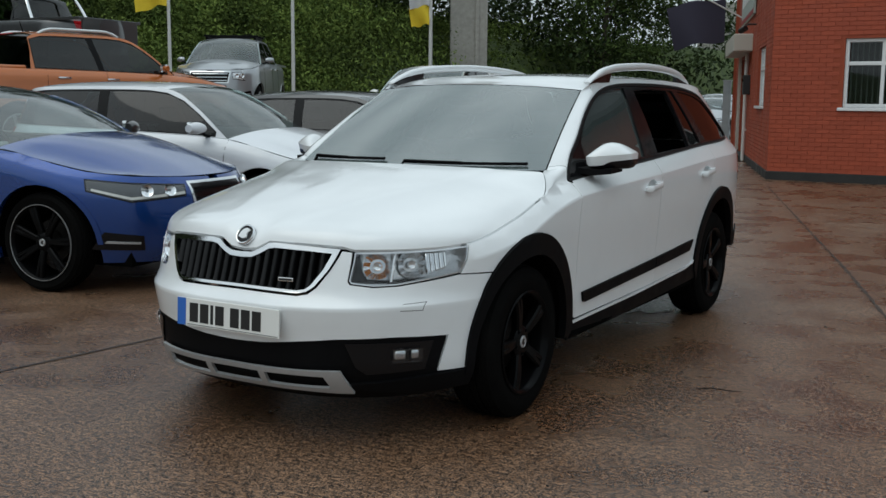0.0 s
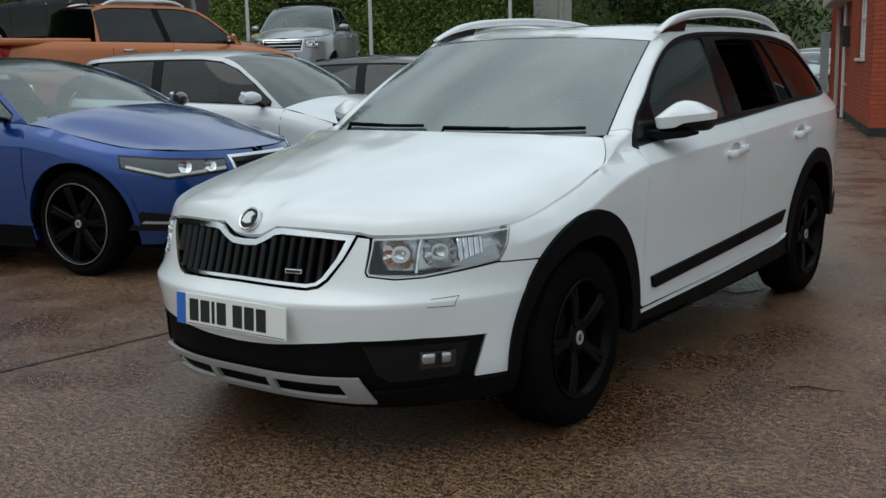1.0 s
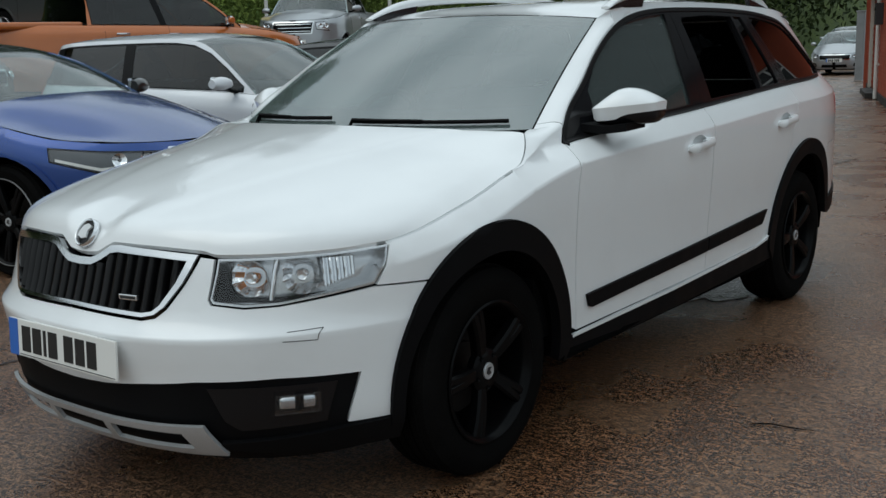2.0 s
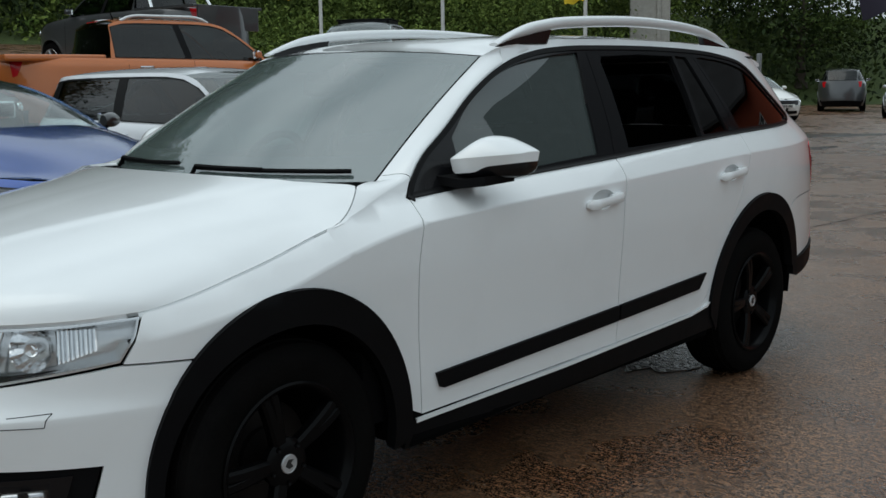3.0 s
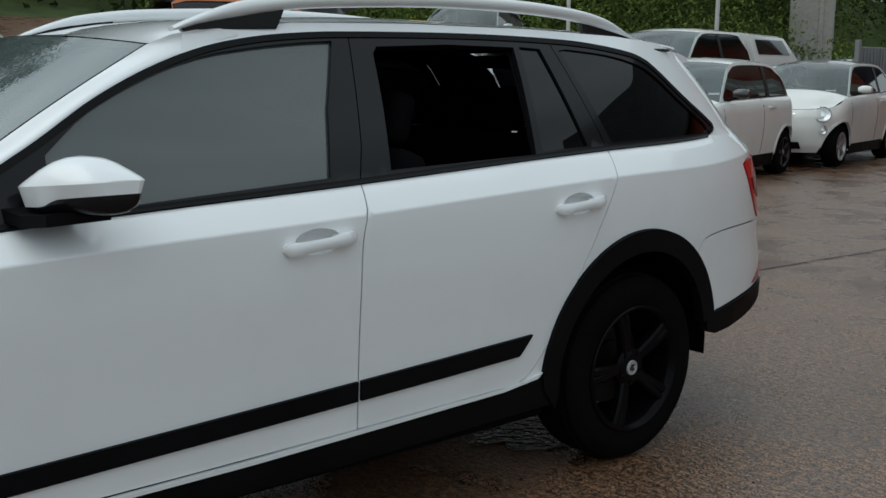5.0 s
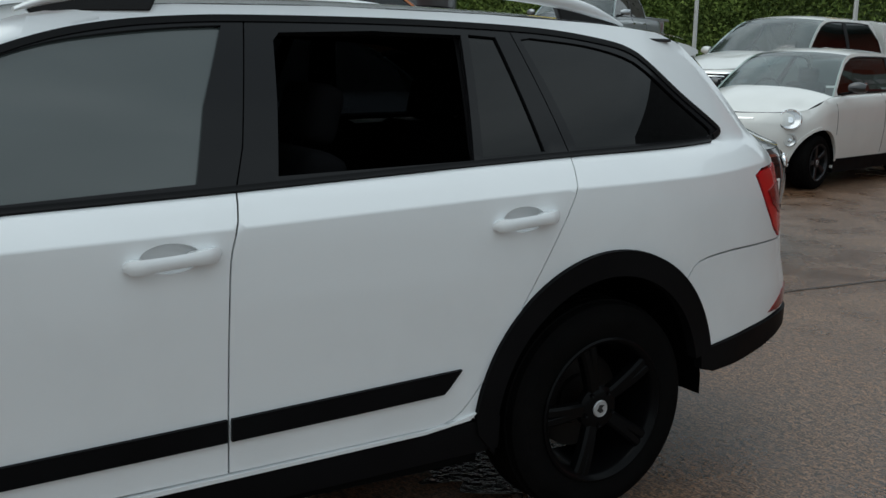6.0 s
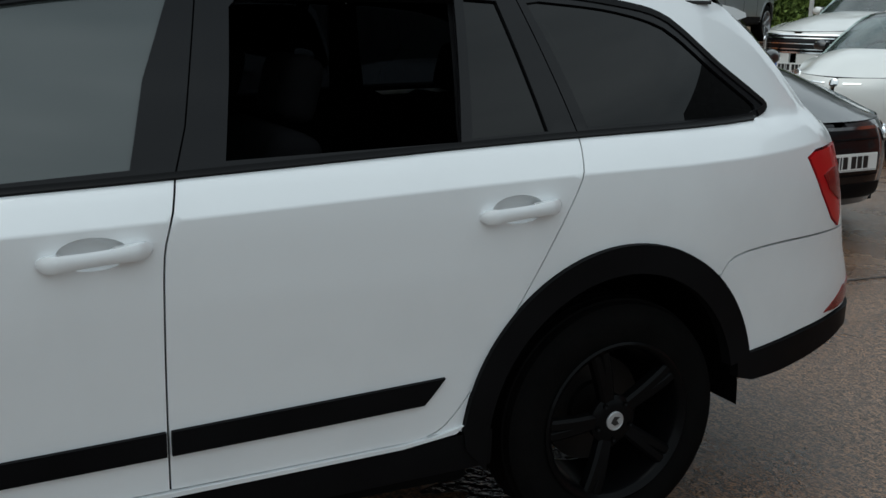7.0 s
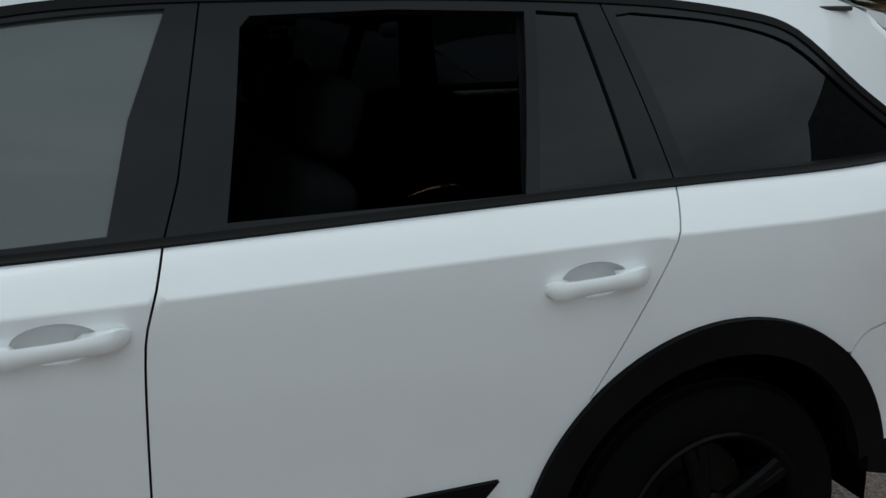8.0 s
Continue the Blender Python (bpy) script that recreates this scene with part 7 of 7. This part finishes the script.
part("case", box(bmesh.new(), 5.25, 5.62, 0.0, 0.16, 1.52, 1.95, 0.015, 2, RUN_S.m), M_DARKDOOR, lbox)
part("flap", box(bmesh.new(), 5.30, 5.57, 0.16, 0.168, 1.80, 1.86, 0.003, 1, RUN_S.m), M_GLOSSBLACK, lbox)
sign = thing("shop_sign", "faded green and red sign board high on the wall", "sign")
part("board", box(bmesh.new(), 4.4, 8.6, 0.02, 0.07, 3.22, 4.15, 0.008, 1, RUN_S.m), M_SIGN, sign)
part("band", box(bmesh.new(), 4.45, 8.55, 0.07, 0.076, 3.24, 3.34, 0, 1, RUN_S.m), shader("faded_red", (0.30, 0.05, 0.05), 0.5), sign, "faded red band")
for k in range(5):
    part("bar", box(bmesh.new(), 4.7 + k * 0.75, 5.25 + k * 0.75, 0.07, 0.078, 3.62, 3.84, 0, 1, RUN_S.m), M_UPVC, sign)
cctv = thing("security_camera", "small black security camera on a bracket", "camera")
part("bracket", tube(bmesh.new(), [RUN_S.m @ Vector(p) for p in ((4.2, 0.0, 2.98), (4.2, 0.18, 2.98), (4.2, 0.24, 2.93))], 0.018, 8), M_DARKDOOR, cctv)
part("case", lathe([(-0.09, 0.001), (-0.09, 0.06), (0.08, 0.06), (0.10, 0.05), (0.10, 0.001)], 16, "x", RUN_S.m @ pose(4.2, 0.28, 2.87, 0, 20, 40)), M_DARKDOOR, cctv, smooth=40)

plinth = bmesh.new()
box(plinth, -0.02, 14.0, 0.0, 0.022, -0.02, 0.15, 0.006, 1, RUN_F.m)
box(plinth, 0.0, 6.2, 0.0, 0.022, -0.02, 0.15, 0.006, 1, RUN_S.m)
box(plinth, 8.7, 11.2, 0.0, 0.022, -0.02, 0.15, 0.006, 1, RUN_S.m)
me = bpy.data.meshes.new("plinth")
plinth.to_mesh(me)
plinth.free()
me.materials.append(M_PLINTH)
tagged(new("plinth", me), "black painted plinth along the brick walls", "plinth", kind="structure")

# ---- flags ----
M_POLE = shader("white_pole", (0.62, 0.63, 0.62), 0.35, 0.1)
M_YELLOW = varied("yellow_flag_cloth", (0.62, 0.45, 0.02), (0.75, 0.56, 0.04), 3.0, (0.8, 0.9), 0.1, 200.0)
M_WHITEFLAG = shader("white_flag_cloth", (0.55, 0.56, 0.57), 0.85)
M_PURPLE = shader("purple_flag_cloth", (0.035, 0.032, 0.055), 0.85)


def cloth(width, drop, waves, lean, seed):
    bm = bmesh.new()
    rng = random.Random(seed)
    ph = rng.random() * 6
    rows = []
    for j in range(13):
        v = j / 12
        row = []
        for i in range(13):
            u = i / 12
            x = u * width * (1 - 0.15 * v)
            y = 0.09 * math.sin(u * waves + v * 2.0 + ph) * (0.3 + v)
            row.append(bm.verts.new((x, y, -drop * v - lean * u * u + 0.03 * math.sin(u * 9 + ph))))
        rows.append(row)
    for j in range(12):
        for i in range(12):
            bm.faces.new((rows[j][i], rows[j][i + 1], rows[j + 1][i + 1], rows[j + 1][i]))
    return bm


FLAGS = ((-20.6, 19.3, 4.75, 1, 0.75, 0), (-16.65, 20.2, 5.6, 0, 0.8, 1), (-12.4, 20.8, 4.85, 2, 0.72, 2))
for x, y, zf, kind, drop, sd_ in FLAGS:
    f = thing("flagpole", "white flagpole with a limp yellow flag" if kind else "tall bare white flagpole", "flagpole", Matrix.Translation((x, y, ground_z(x, y))))
    base = ground_z(x, y)
    part("pole", lathe([(0, 0.055), (3.0, 0.048), (6.5, 0.035), (6.55, 0.001)], 14, "z"), M_POLE, f, smooth=50)
    part("base", lathe([(0, 0.14), (0.04, 0.14), (0.06, 0.07), (0.3, 0.065)], 16, "z"), M_POLE, f, smooth=30)
    if kind == 1:
        fl = part("flag", cloth(1.1, 1.05, 7.0, 0.25, sd_), M_YELLOW, f, "yellow flag", smooth=60)
        fl.matrix_local = pose(-0.04, 0, zf - base + 0.35, 0, 0, 205)
    if kind == 2:
        fl = part("flag", cloth(0.62, 1.1, 6.0, 0.15, sd_), M_WHITEFLAG, f, "white upper flag cloth", smooth=60)
        fl.matrix_local = pose(-0.04, 0, zf - base + 0.1, 0, 0, 210)
        fl = part("flag", cloth(0.56, 0.5, 6.0, 0.10, sd_), M_YELLOW, f, "yellow lower flag cloth", smooth=60)
        fl.matrix_local = pose(-0.04, 0, zf - base - 1.0, 0, 0, 210)
pf = thing("wall_flag", "dark purple flag on a sloping pole", "flag", Matrix.Translation(RUN_S.m @ Vector((9.4, 0.0, 3.5))))
d_ = (RUN_S.m.to_3x3() @ Vector((0.1, 1, 0.55))).normalized()
part("pole", tube(bmesh.new(), [(0, 0, 0), tuple(d_ * 1.3), tuple(d_ * 2.6)], 0.02, 8), M_POLE, pf)
fl = part("flag", cloth(1.5, 1.1, 6.0, 0.2, 9), M_PURPLE, pf, smooth=60)
fl.matrix_local = Matrix.Translation(d_ * 0.5 + Vector((0, 0, 0.0))) @ pose(0, 0, 0.25, 0, 0, 195)

# ---- palisade fence and gate ----
M_GALV = varied("galvanised_steel", (0.20, 0.22, 0.23), (0.30, 0.32, 0.33), 4.0, (0.4, 0.6), 0.1, 60.0, 0.3)
G0, G1, GL = Vector((-8.4, 20.1, 0)), Vector((-8.6, 22.6, 0)), Vector((-11.2, 18.9, 0))
gz = ground_z(G0.x, G0.y) - 0.05
fence = thing("palisade_fence", "grey galvanised palisade fence with pointed pales", "fence")
d = (GL - G0)
count = int(d.length / 0.15)
ang = math.degrees(math.atan2(d.y, d.x))
bm = prism([(-0.033, 0), (0.033, 0), (0.033, 1.42), (0.0, 1.50), (-0.033, 1.42)], -0.008, 0.008, "y")
pale_me = bpy.data.meshes.new("pale")
bm.to_mesh(pale_me)
bm.free()
pale_me.materials.append(M_GALV)
for k in range(count):
    p = G0 + d * (k + 0.5) / count
    ob = part("pale", pale_me, M_GALV, fence)
    ob.matrix_local = pose(p.x, p.y, ground_z(p.x, p.y) - 0.05, 0, 0, ang)
for zr_ in (0.30, 1.15):
    line = [G0 + d * k / 6 for k in range(7)]
    part("rail", tube(bmesh.new(), [(p.x, p.y + 0.03, ground_z(p.x, p.y) + zr_) for p in line], 0.025, 6), M_GALV, fence)
for k in (0, 3, 6):
    p = G0 + d * k / 6
    part("post", boxed(p.x - 0.04, p.x + 0.04, p.y + 0.02, p.y + 0.10, ground_z(p.x, p.y) - 0.1, ground_z(p.x, p.y) + 1.55, 0.006), M_GALV, fence)
gate = thing("sheet_gate", "grey sheet-steel gate with a small notice", "gate")
d = G1 - G0
m = pose(G0.x, G0.y, gz, 0, 0, math.degrees(math.atan2(d.y, d.x)))
for k in range(2):
    L0, L1 = d.length * k / 2 + 0.02, d.length * (k + 1) / 2 - 0.02
    leaf = part("gate_leaf", boxed(L0, L1, -0.015, 0.015, 0.05, 1.72 - 0.06 * k, 0.004, 1, m), M_GALV, gate)
    for q in range(8):
        x = L0 + (L1 - L0) * (q + 0.5) / 8
        part("rib", boxed(x - 0.02, x + 0.02, -0.032, 0.03, 0.06, 1.70 - 0.06 * k, 0.004, 1, m), M_GALV, leaf)
    part("notice", boxed(L0 + 0.35, L0 + 0.75, -0.045, -0.035, 0.95, 1.30, 0.003, 1, m), M_PLATE, gate)
for x in (0.0, d.length):
    part("gate_post", boxed(x - 0.05, x + 0.05, -0.05, 0.05, 0, 1.85, 0.008, 1, m), M_GALV, gate)
post = thing("steel_post", "tall grey steel post by the side wall", "post", Matrix.Translation((-6.95, 30.2, ground_z(-6.95, 30.2))))
part("shaft", boxed(-0.12, 0.12, -0.05, 0.05, -0.1, 2.0, 0.01), M_GALV, post)
part("cap", boxed(-0.14, 0.14, -0.07, 0.07, 2.0, 2.04, 0.01), M_GALV, post)

# ---- concrete tower behind the trees ----
M_CONC = varied("stained_concrete", (0.28, 0.27, 0.245), (0.40, 0.385, 0.35), 0.5, (0.8, 0.95), 0.4, 6.0, distance=0.03)
tower = thing("concrete_tower", "pale grey concrete tower behind the trees", "tower", Matrix.Translation((-23.5, 42.5, 0)))
part("shaft", boxed(-0.9, 0.9, -1.5, 1.5, 0, 16, 0.05, 1, pose(0, 0, 0, 0, 0, 30)), M_CONC, tower)
part("pilaster", boxed(0.3, 0.5, -1.6, -1.5, 0, 16, 0.03, 1, pose(0, 0, 0, 0, 0, 30)), M_CONC, tower)
old = thing("old_works", "distant pale works with an iron stair", "building", Matrix.Translation((-22.0, 86.0, 0)))
part("wall", boxed(-3, 3, -2, 2, 0, 9.5, 0.05), M_CONC, old)
for k in range(5):
    part("stair_post", boxed(-2.6 + k * 1.2, -2.5 + k * 1.2, -2.4, -2.3, 0, 8, 0), M_GALV, old)

# ---- marks on the yard ----
M_JOINT = varied("joint_sealant", (0.020, 0.013, 0.010), (0.045, 0.030, 0.022), 6.0, (0.4, 0.7), 0.4, 60.0)
M_WATER = shader("standing_water", (0.030, 0.024, 0.020), 0.05, IOR=1.6)
rel_ = noise_tex(M_WATER, 34.0, 3.0)
relief(M_WATER, rel_, 0.9, 0.012)


def strip(name, pts_, wide, material, label, rag=0.004, up=0.004):
    bm = bmesh.new()
    rng = random.Random(len(pts_))
    line = []
    for a, b in zip(pts_, pts_[1:]):
        n = max(2, int(math.dist(a, b) / 0.12))
        line += [(a[0] + (b[0] - a[0]) * k / n, a[1] + (b[1] - a[1]) * k / n) for k in range(n)]
    line.append(pts_[-1])
    rows = []
    for i, p in enumerate(line):
        q0, q1 = line[max(0, i - 1)], line[min(len(line) - 1, i + 1)]
        t = Vector((q1[0] - q0[0], q1[1] - q0[1])).normalized()
        w0, w1 = wide / 2 + rng.uniform(-rag, rag), wide / 2 + rng.uniform(-rag, rag)
        a, b = (p[0] - t.y * w0, p[1] + t.x * w0), (p[0] + t.y * w1, p[1] - t.x * w1)
        rows.append((bm.verts.new((*a, ground_z(*a) + up)), bm.verts.new((*b, ground_z(*b) + up))))
    for r, q in zip(rows, rows[1:]):
        bm.faces.new((r[0], r[1], q[1], q[0]))
    bmesh.ops.recalc_face_normals(bm, faces=bm.faces)
    me = bpy.data.meshes.new(name)
    bm.to_mesh(me)
    bm.free()
    me.materials.append(material)
    return tagged(new(name, me), label, "joint", kind="structure")


strip("joint_1", [(-1.95, -5.0), (-1.66, -0.74), (-1.0, 5.6), (-0.78, 9.3)], 0.020, M_JOINT, "dark joint between concrete bays")
strip("joint_2", [(-1.45, 13.4), (-1.25, 12.8), (1.28, 4.95), (2.3, 1.6)], 0.022, M_JOINT, "dark joint between concrete bays")
strip("joint_3", [(-1.2, 12.6), (4.0, 11.6), (9.0, 10.8)], 0.020, M_JOINT, "dark joint between concrete bays")
twig = thing("twig", "thin dark twig lying on the wet concrete", "twig", Matrix.Translation((1.35, 0.83, 0.004)))
part("stem", tube(bmesh.new(), [(-0.012, -0.012, 0), (0.02, 0.012, 0.001), (0.05, 0.026, 0.002), (0.10, 0.028, 0.001), (0.15, 0.036, 0.0), (0.19, 0.042, 0.001)], [0.0016, 0.0026, 0.0028, 0.0024, 0.002, 0.0012], 6), M_GAP, twig)
bm = bmesh.new()
rng = random.Random(41)
for k in range(70):
    x, y = rng.uniform(1.2, 4.5), rng.uniform(-3.0, 6.0)
    r = rng.uniform(0.003, 0.008)
    for f in bmesh.ops.create_icosphere(bm, subdivisions=1, radius=r, matrix=pose(x, y, r * 0.35, 0, 0, rng.uniform(0, 180)) @ Matrix.Diagonal((1.6, 1, 0.6, 1)))["verts"]:
        f.co += Vector((rng.uniform(-r, r), rng.uniform(-r, r), 0)) * 0.3
me = bpy.data.meshes.new("dirt_crumbs")
bm.to_mesh(me)
bm.free()
me.materials.append(M_PLINTH)
tagged(new("dirt_crumbs", me), "small dark crumbs of dirt on the concrete", "dirt", kind="stuff")


def puddle(cx, cy, a, b, turn, seed, label):
    bm = bmesh.new()
    rng = random.Random(seed)
    ph = [rng.random() * 6.3 for _ in range(4)]
    vs = []
    for k in range(64):
        t = 2 * math.pi * k / 64
        r = 1 + 0.22 * math.sin(2 * t + ph[0]) + 0.14 * math.sin(5 * t + ph[1]) + 0.08 * math.sin(9 * t + ph[2])
        x, y = a * r * math.cos(t), b * r * math.sin(t)
        c_, s_ = math.cos(turn), math.sin(turn)
        x, y = cx + x * c_ - y * s_, cy + x * s_ + y * c_
        vs.append(bm.verts.new((x, y, ground_z(x, y) + 0.005)))
    bm.faces.new(vs)
    bmesh.ops.recalc_face_normals(bm, faces=bm.faces)
    me = bpy.data.meshes.new("puddle")
    bm.to_mesh(me)
    bm.free()
    me.materials.append(M_WATER)
    return tagged(new("puddle", me), label, "puddle", kind="structure")


puddle(0.42, 2.66, 0.16, 0.36, -0.06, 3, "shallow puddle under the white car")
puddle(-6.9, 22.2, 0.45, 2.3, -0.35, 5, "dark puddle by the gate")
puddle(-5.7, 17.6, 0.35, 1.3, -0.3, 6, "pale puddle by the gate")

# ---- trees, hedge ----
def leaf_material(name, dark, light):
    m = shader(name, dark, 0.85, Specular_IOR_Level=0.15)
    n, l, p = nodes_of(m)
    g = n.new("ShaderNodeNewGeometry")
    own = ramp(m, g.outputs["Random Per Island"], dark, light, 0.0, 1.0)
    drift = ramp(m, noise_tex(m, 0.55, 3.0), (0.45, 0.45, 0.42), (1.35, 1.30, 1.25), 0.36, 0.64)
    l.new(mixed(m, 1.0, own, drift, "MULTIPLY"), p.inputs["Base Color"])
    return m


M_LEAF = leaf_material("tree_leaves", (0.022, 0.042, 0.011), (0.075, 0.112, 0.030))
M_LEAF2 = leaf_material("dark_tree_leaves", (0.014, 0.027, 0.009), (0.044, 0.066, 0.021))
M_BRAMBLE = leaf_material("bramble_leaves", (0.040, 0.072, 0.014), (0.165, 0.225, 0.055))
M_BARK = varied("bark", (0.035, 0.028, 0.020), (0.075, 0.060, 0.045), 2.0, (0.8, 0.95), 0.8, 25.0, distance=0.02)


def leaves_mesh(name, centres, rng, per, spread, size, material):
    """Many small two-triangle leaves, folded along the middle, scattered round clump centres."""
    c = np.repeat(np.array(centres), per, axis=0)
    n = len(c)
    p = c + rng.normal(size=(n, 3)) * np.array(spread)
    a = rng.normal(size=(n, 3))
    a /= np.linalg.norm(a, axis=1)[:, None]
    b = np.cross(a, rng.normal(size=(n, 3)))
    b /= np.linalg.norm(b, axis=1)[:, None]
    nn = np.cross(a, b)
    s = rng.uniform(size[0], size[1], size=(n, 1))
    quad = np.stack([p - a * s, p + b * s * 0.45 + nn * s * 0.15, p + a * s, p - b * s * 0.45 + nn * s * 0.15], axis=1).reshape(-1, 3)
    me = bpy.data.meshes.new(name)
    faces = np.arange(n * 4).reshape(-1, 4)
    me.from_pydata(quad.tolist(), [], faces.tolist())
    me.materials.append(material)
    return me


def tree(seed, height, width, material, label, clumps=150, per=105):
    rng = np.random.default_rng(seed)
    r = random.Random(seed)
    t = thing("tree", label, "tree", group="trees behind the yard")
    bm = bmesh.new()
    top = height * 0.62
    pts_, rad_ = [], []
    for k in range(9):
        f = k / 8
        pts_.append((0.25 * math.sin(f * 3 + seed), 0.2 * math.cos(f * 2.3 + seed), top * f))
        rad_.append(0.26 * (1 - 0.72 * f) * height / 11 + (0.10 if k == 0 else 0))
    tube(bm, pts_, rad_, 9)
    centres = []
    for k in range(13):
        f = 0.22 + 0.74 * k / 12
        a = k * 2.4 + r.random()
        b0 = Vector(pts_[min(8, int(f * 8))])
        reach = width * (0.95 - 0.5 * f) * r.uniform(0.7, 1.0)
        tip = b0 + Vector((math.cos(a) * reach, math.sin(a) * reach, height * r.uniform(0.10, 0.24)))
        mid = b0.lerp(tip, 0.5) + Vector((0, 0, 0.25))
        tube(bm, [b0, mid, tip], [0.10 * (1.1 - f), 0.06 * (1.1 - f), 0.015], 6)
        for q in range(3):
            centres.append(b0.lerp(tip, 0.55 + 0.2 * q) + Vector((r.uniform(-.5, .5), r.uniform(-.5, .5), r.uniform(-.2, .5))))
    part("trunk", bm, M_BARK, t, smooth=60)
    while len(centres) < clumps:
        z = r.uniform(0.10, 1.0)
        w_ = width * (math.sin(math.pi * min(1.0, 0.16 + 0.84 * z)) ** 0.6) * r.uniform(0.45, 1.0)
        a = r.uniform(0, 6.283)
        centres.append(Vector((w_ * math.cos(a), w_ * math.sin(a), height * z)))
    me = leaves_mesh("crown", [tuple(p) for p in centres], rng, per, (width * 0.15, width * 0.15, height * 0.045), (0.07, 0.16), material)
    part("crown", me, material, t)
    return t


kinds = [tree(11, 11.0, 3.6, M_LEAF, "tall leafy broadleaf tree behind the yard"), tree(12, 12.5, 3.9, M_LEAF2, "tall dark broadleaf tree behind the yard"),
         tree(13, 9.0, 3.4, M_LEAF, "bushy green tree behind the yard"), tree(14, 13.5, 4.2, M_LEAF2, "tall spreading dark tree behind the yard")]
rng_t = random.Random(77)
spots = []
for yaw in range(14, 118, 4):
    for row in (0, 1):
        if row and yaw % 8:
            continue
        a = radians(yaw + rng_t.uniform(-1.3, 1.3))
        r0 = curve(yaw, [(14, 60), (20, 56), (31, 49), (40, 48), (60, 46), (80, 38), (100, 34), (118, 36)]) + row * 7 + rng_t.uniform(-1.2, 1.2)
        spots.append((-r0 * math.sin(a), r0 * math.cos(a)))
def clear_of(x, y, px_, py_, room):
    """Whether a tree leaves the line from the yard to a far thing open."""
    d = Vector((px_ - 2.8, py_ + 3.9)).normalized()
    return abs((x - 2.8) * d.y - (y + 3.9) * d.x) > room


spots = [q for q in spots if clear_of(*q, -15.6, 53.0, 2.6) and (clear_of(*q, -23.5, 42.5, 3.6) or math.hypot(*q) > 54)]
for i, (x, y) in enumerate(spots):
    s = rng_t.uniform(0.85, 1.15) * (1.3 if math.degrees(math.atan2(-x, y)) > 60 else 1.0)
    m = Matrix.Translation((x, y, ground_z(x, y) - 0.1)) @ Matrix.Rotation(rng_t.uniform(0, 6.28), 4, "Z") @ Matrix.Diagonal((s, s, s * rng_t.uniform(0.92, 1.1), 1))
    if i < 4:
        kinds[i].matrix_world = m
    else:
        copy_thing(kinds[i % 4], m)

rng_h = np.random.default_rng(5)
cl = []
for k in range(2600):
    yaw = rng_h.uniform(24, 52) + rng_h.uniform(0, 14)
    a = radians(yaw)
    base = bank_start(-math.sin(a) * 40, math.cos(a) * 40)
    r = base + rng_h.uniform(0.5, 12) if yaw > 24 else base + rng_h.uniform(-2.5, 8)
    x, y = -r * math.sin(a), r * math.cos(a)
    cl.append((x, y, ground_z(x, y) + rng_h.uniform(0.05, 0.75)))
me = leaves_mesh("hedge", cl, rng_h, 75, (0.75, 0.75, 0.26), (0.05, 0.13), M_BRAMBLE)
tagged(new("hedge", me), "rough green brambles and grass on the bank", "hedge", kind="stuff")
cl = []
for k in range(850):
    yaw = rng_h.uniform(12, 115)
    a = radians(yaw)
    base = bank_start(-math.sin(a) * 40, math.cos(a) * 40)
    r = base + (rng_h.uniform(9, 16) if 26 < yaw < 60 else rng_h.uniform(0.5, 14))
    x, y = -r * math.sin(a), r * math.cos(a)
    cl.append((x, y, ground_z(x, y) + rng_h.uniform(0.3, 3.6)))
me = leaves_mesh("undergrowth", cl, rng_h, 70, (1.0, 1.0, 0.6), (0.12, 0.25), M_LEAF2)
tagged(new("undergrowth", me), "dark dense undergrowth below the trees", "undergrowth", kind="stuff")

# ---- bricks of the building ----
BW, BH, J = 0.225, 0.075, 0.010


def brick_rows(run, s0, s1, z0, z1, openings):
    out = []
    k = 0
    z = z0
    while z + BH < z1:
        s = s0 - (BW / 2 if k % 2 else 0.0)
        while s < s1:
            a, b = max(s + J / 2, s0), min(s + BW - J / 2, s1)
            if b - a > 0.04 and not any(a < o[1] + 0.0 and b > o[0] - 0.0 and z < o[3] and z + BH > o[2] - 0.05 for o in openings):
                out.append((a, b, z + J / 2, z + BH - J / 2, run))
            s += BW
        z += BH
        k += 1
    return out


front = brick_rows(RUN_F, 0.0, 2.6, 0.15, 3.45, F_OPEN)
near = [b for b in front if abs(b[1] - b[0] - (BW - J)) < 1e-6 and b[2] < 2.9][:300]
rest = [b for b in front if b not in near] + brick_rows(RUN_S, 0.0, 11.2, 0.15, 3.45, S_OPEN)
proto = bpy.data.meshes.new("brick")
bm = boxed(0, BW - J, -0.004, 0.008, 0, BH - J)
bm.to_mesh(proto)
bm.free()
proto.materials.append(M_BRICK)
rb = random.Random(4)
for a, b, z0, z1, run in near:
    ob = part("brick", proto, M_BRICK, wall_f)
    ob.matrix_local = run.m @ Matrix.Translation((a, rb.uniform(-0.002, 0.0015), z0))
co, fa = [], []
for a, b, z0, z1, run in rest:
    o = 0.008 + rb.uniform(-0.002, 0.0015)
    k = len(co)
    co += [run.m @ Vector(p) for p in ((a, -0.004, z0), (b, -0.004, z0), (b, -0.004, z1), (a, -0.004, z1), (a, o, z0), (b, o, z0), (b, o, z1), (a, o, z1))]
    fa += [(k + 4, k + 5, k + 6, k + 7), (k, k + 1, k + 5, k + 4), (k + 1, k + 2, k + 6, k + 5), (k + 2, k + 3, k + 7, k + 6), (k + 3, k, k + 4, k + 7)]
me = bpy.data.meshes.new("brickwork")
me.from_pydata(co, [], fa)
ob = part("brickwork", me, M_BRICK, wall_s)
tagged(ob, kind="stuff")
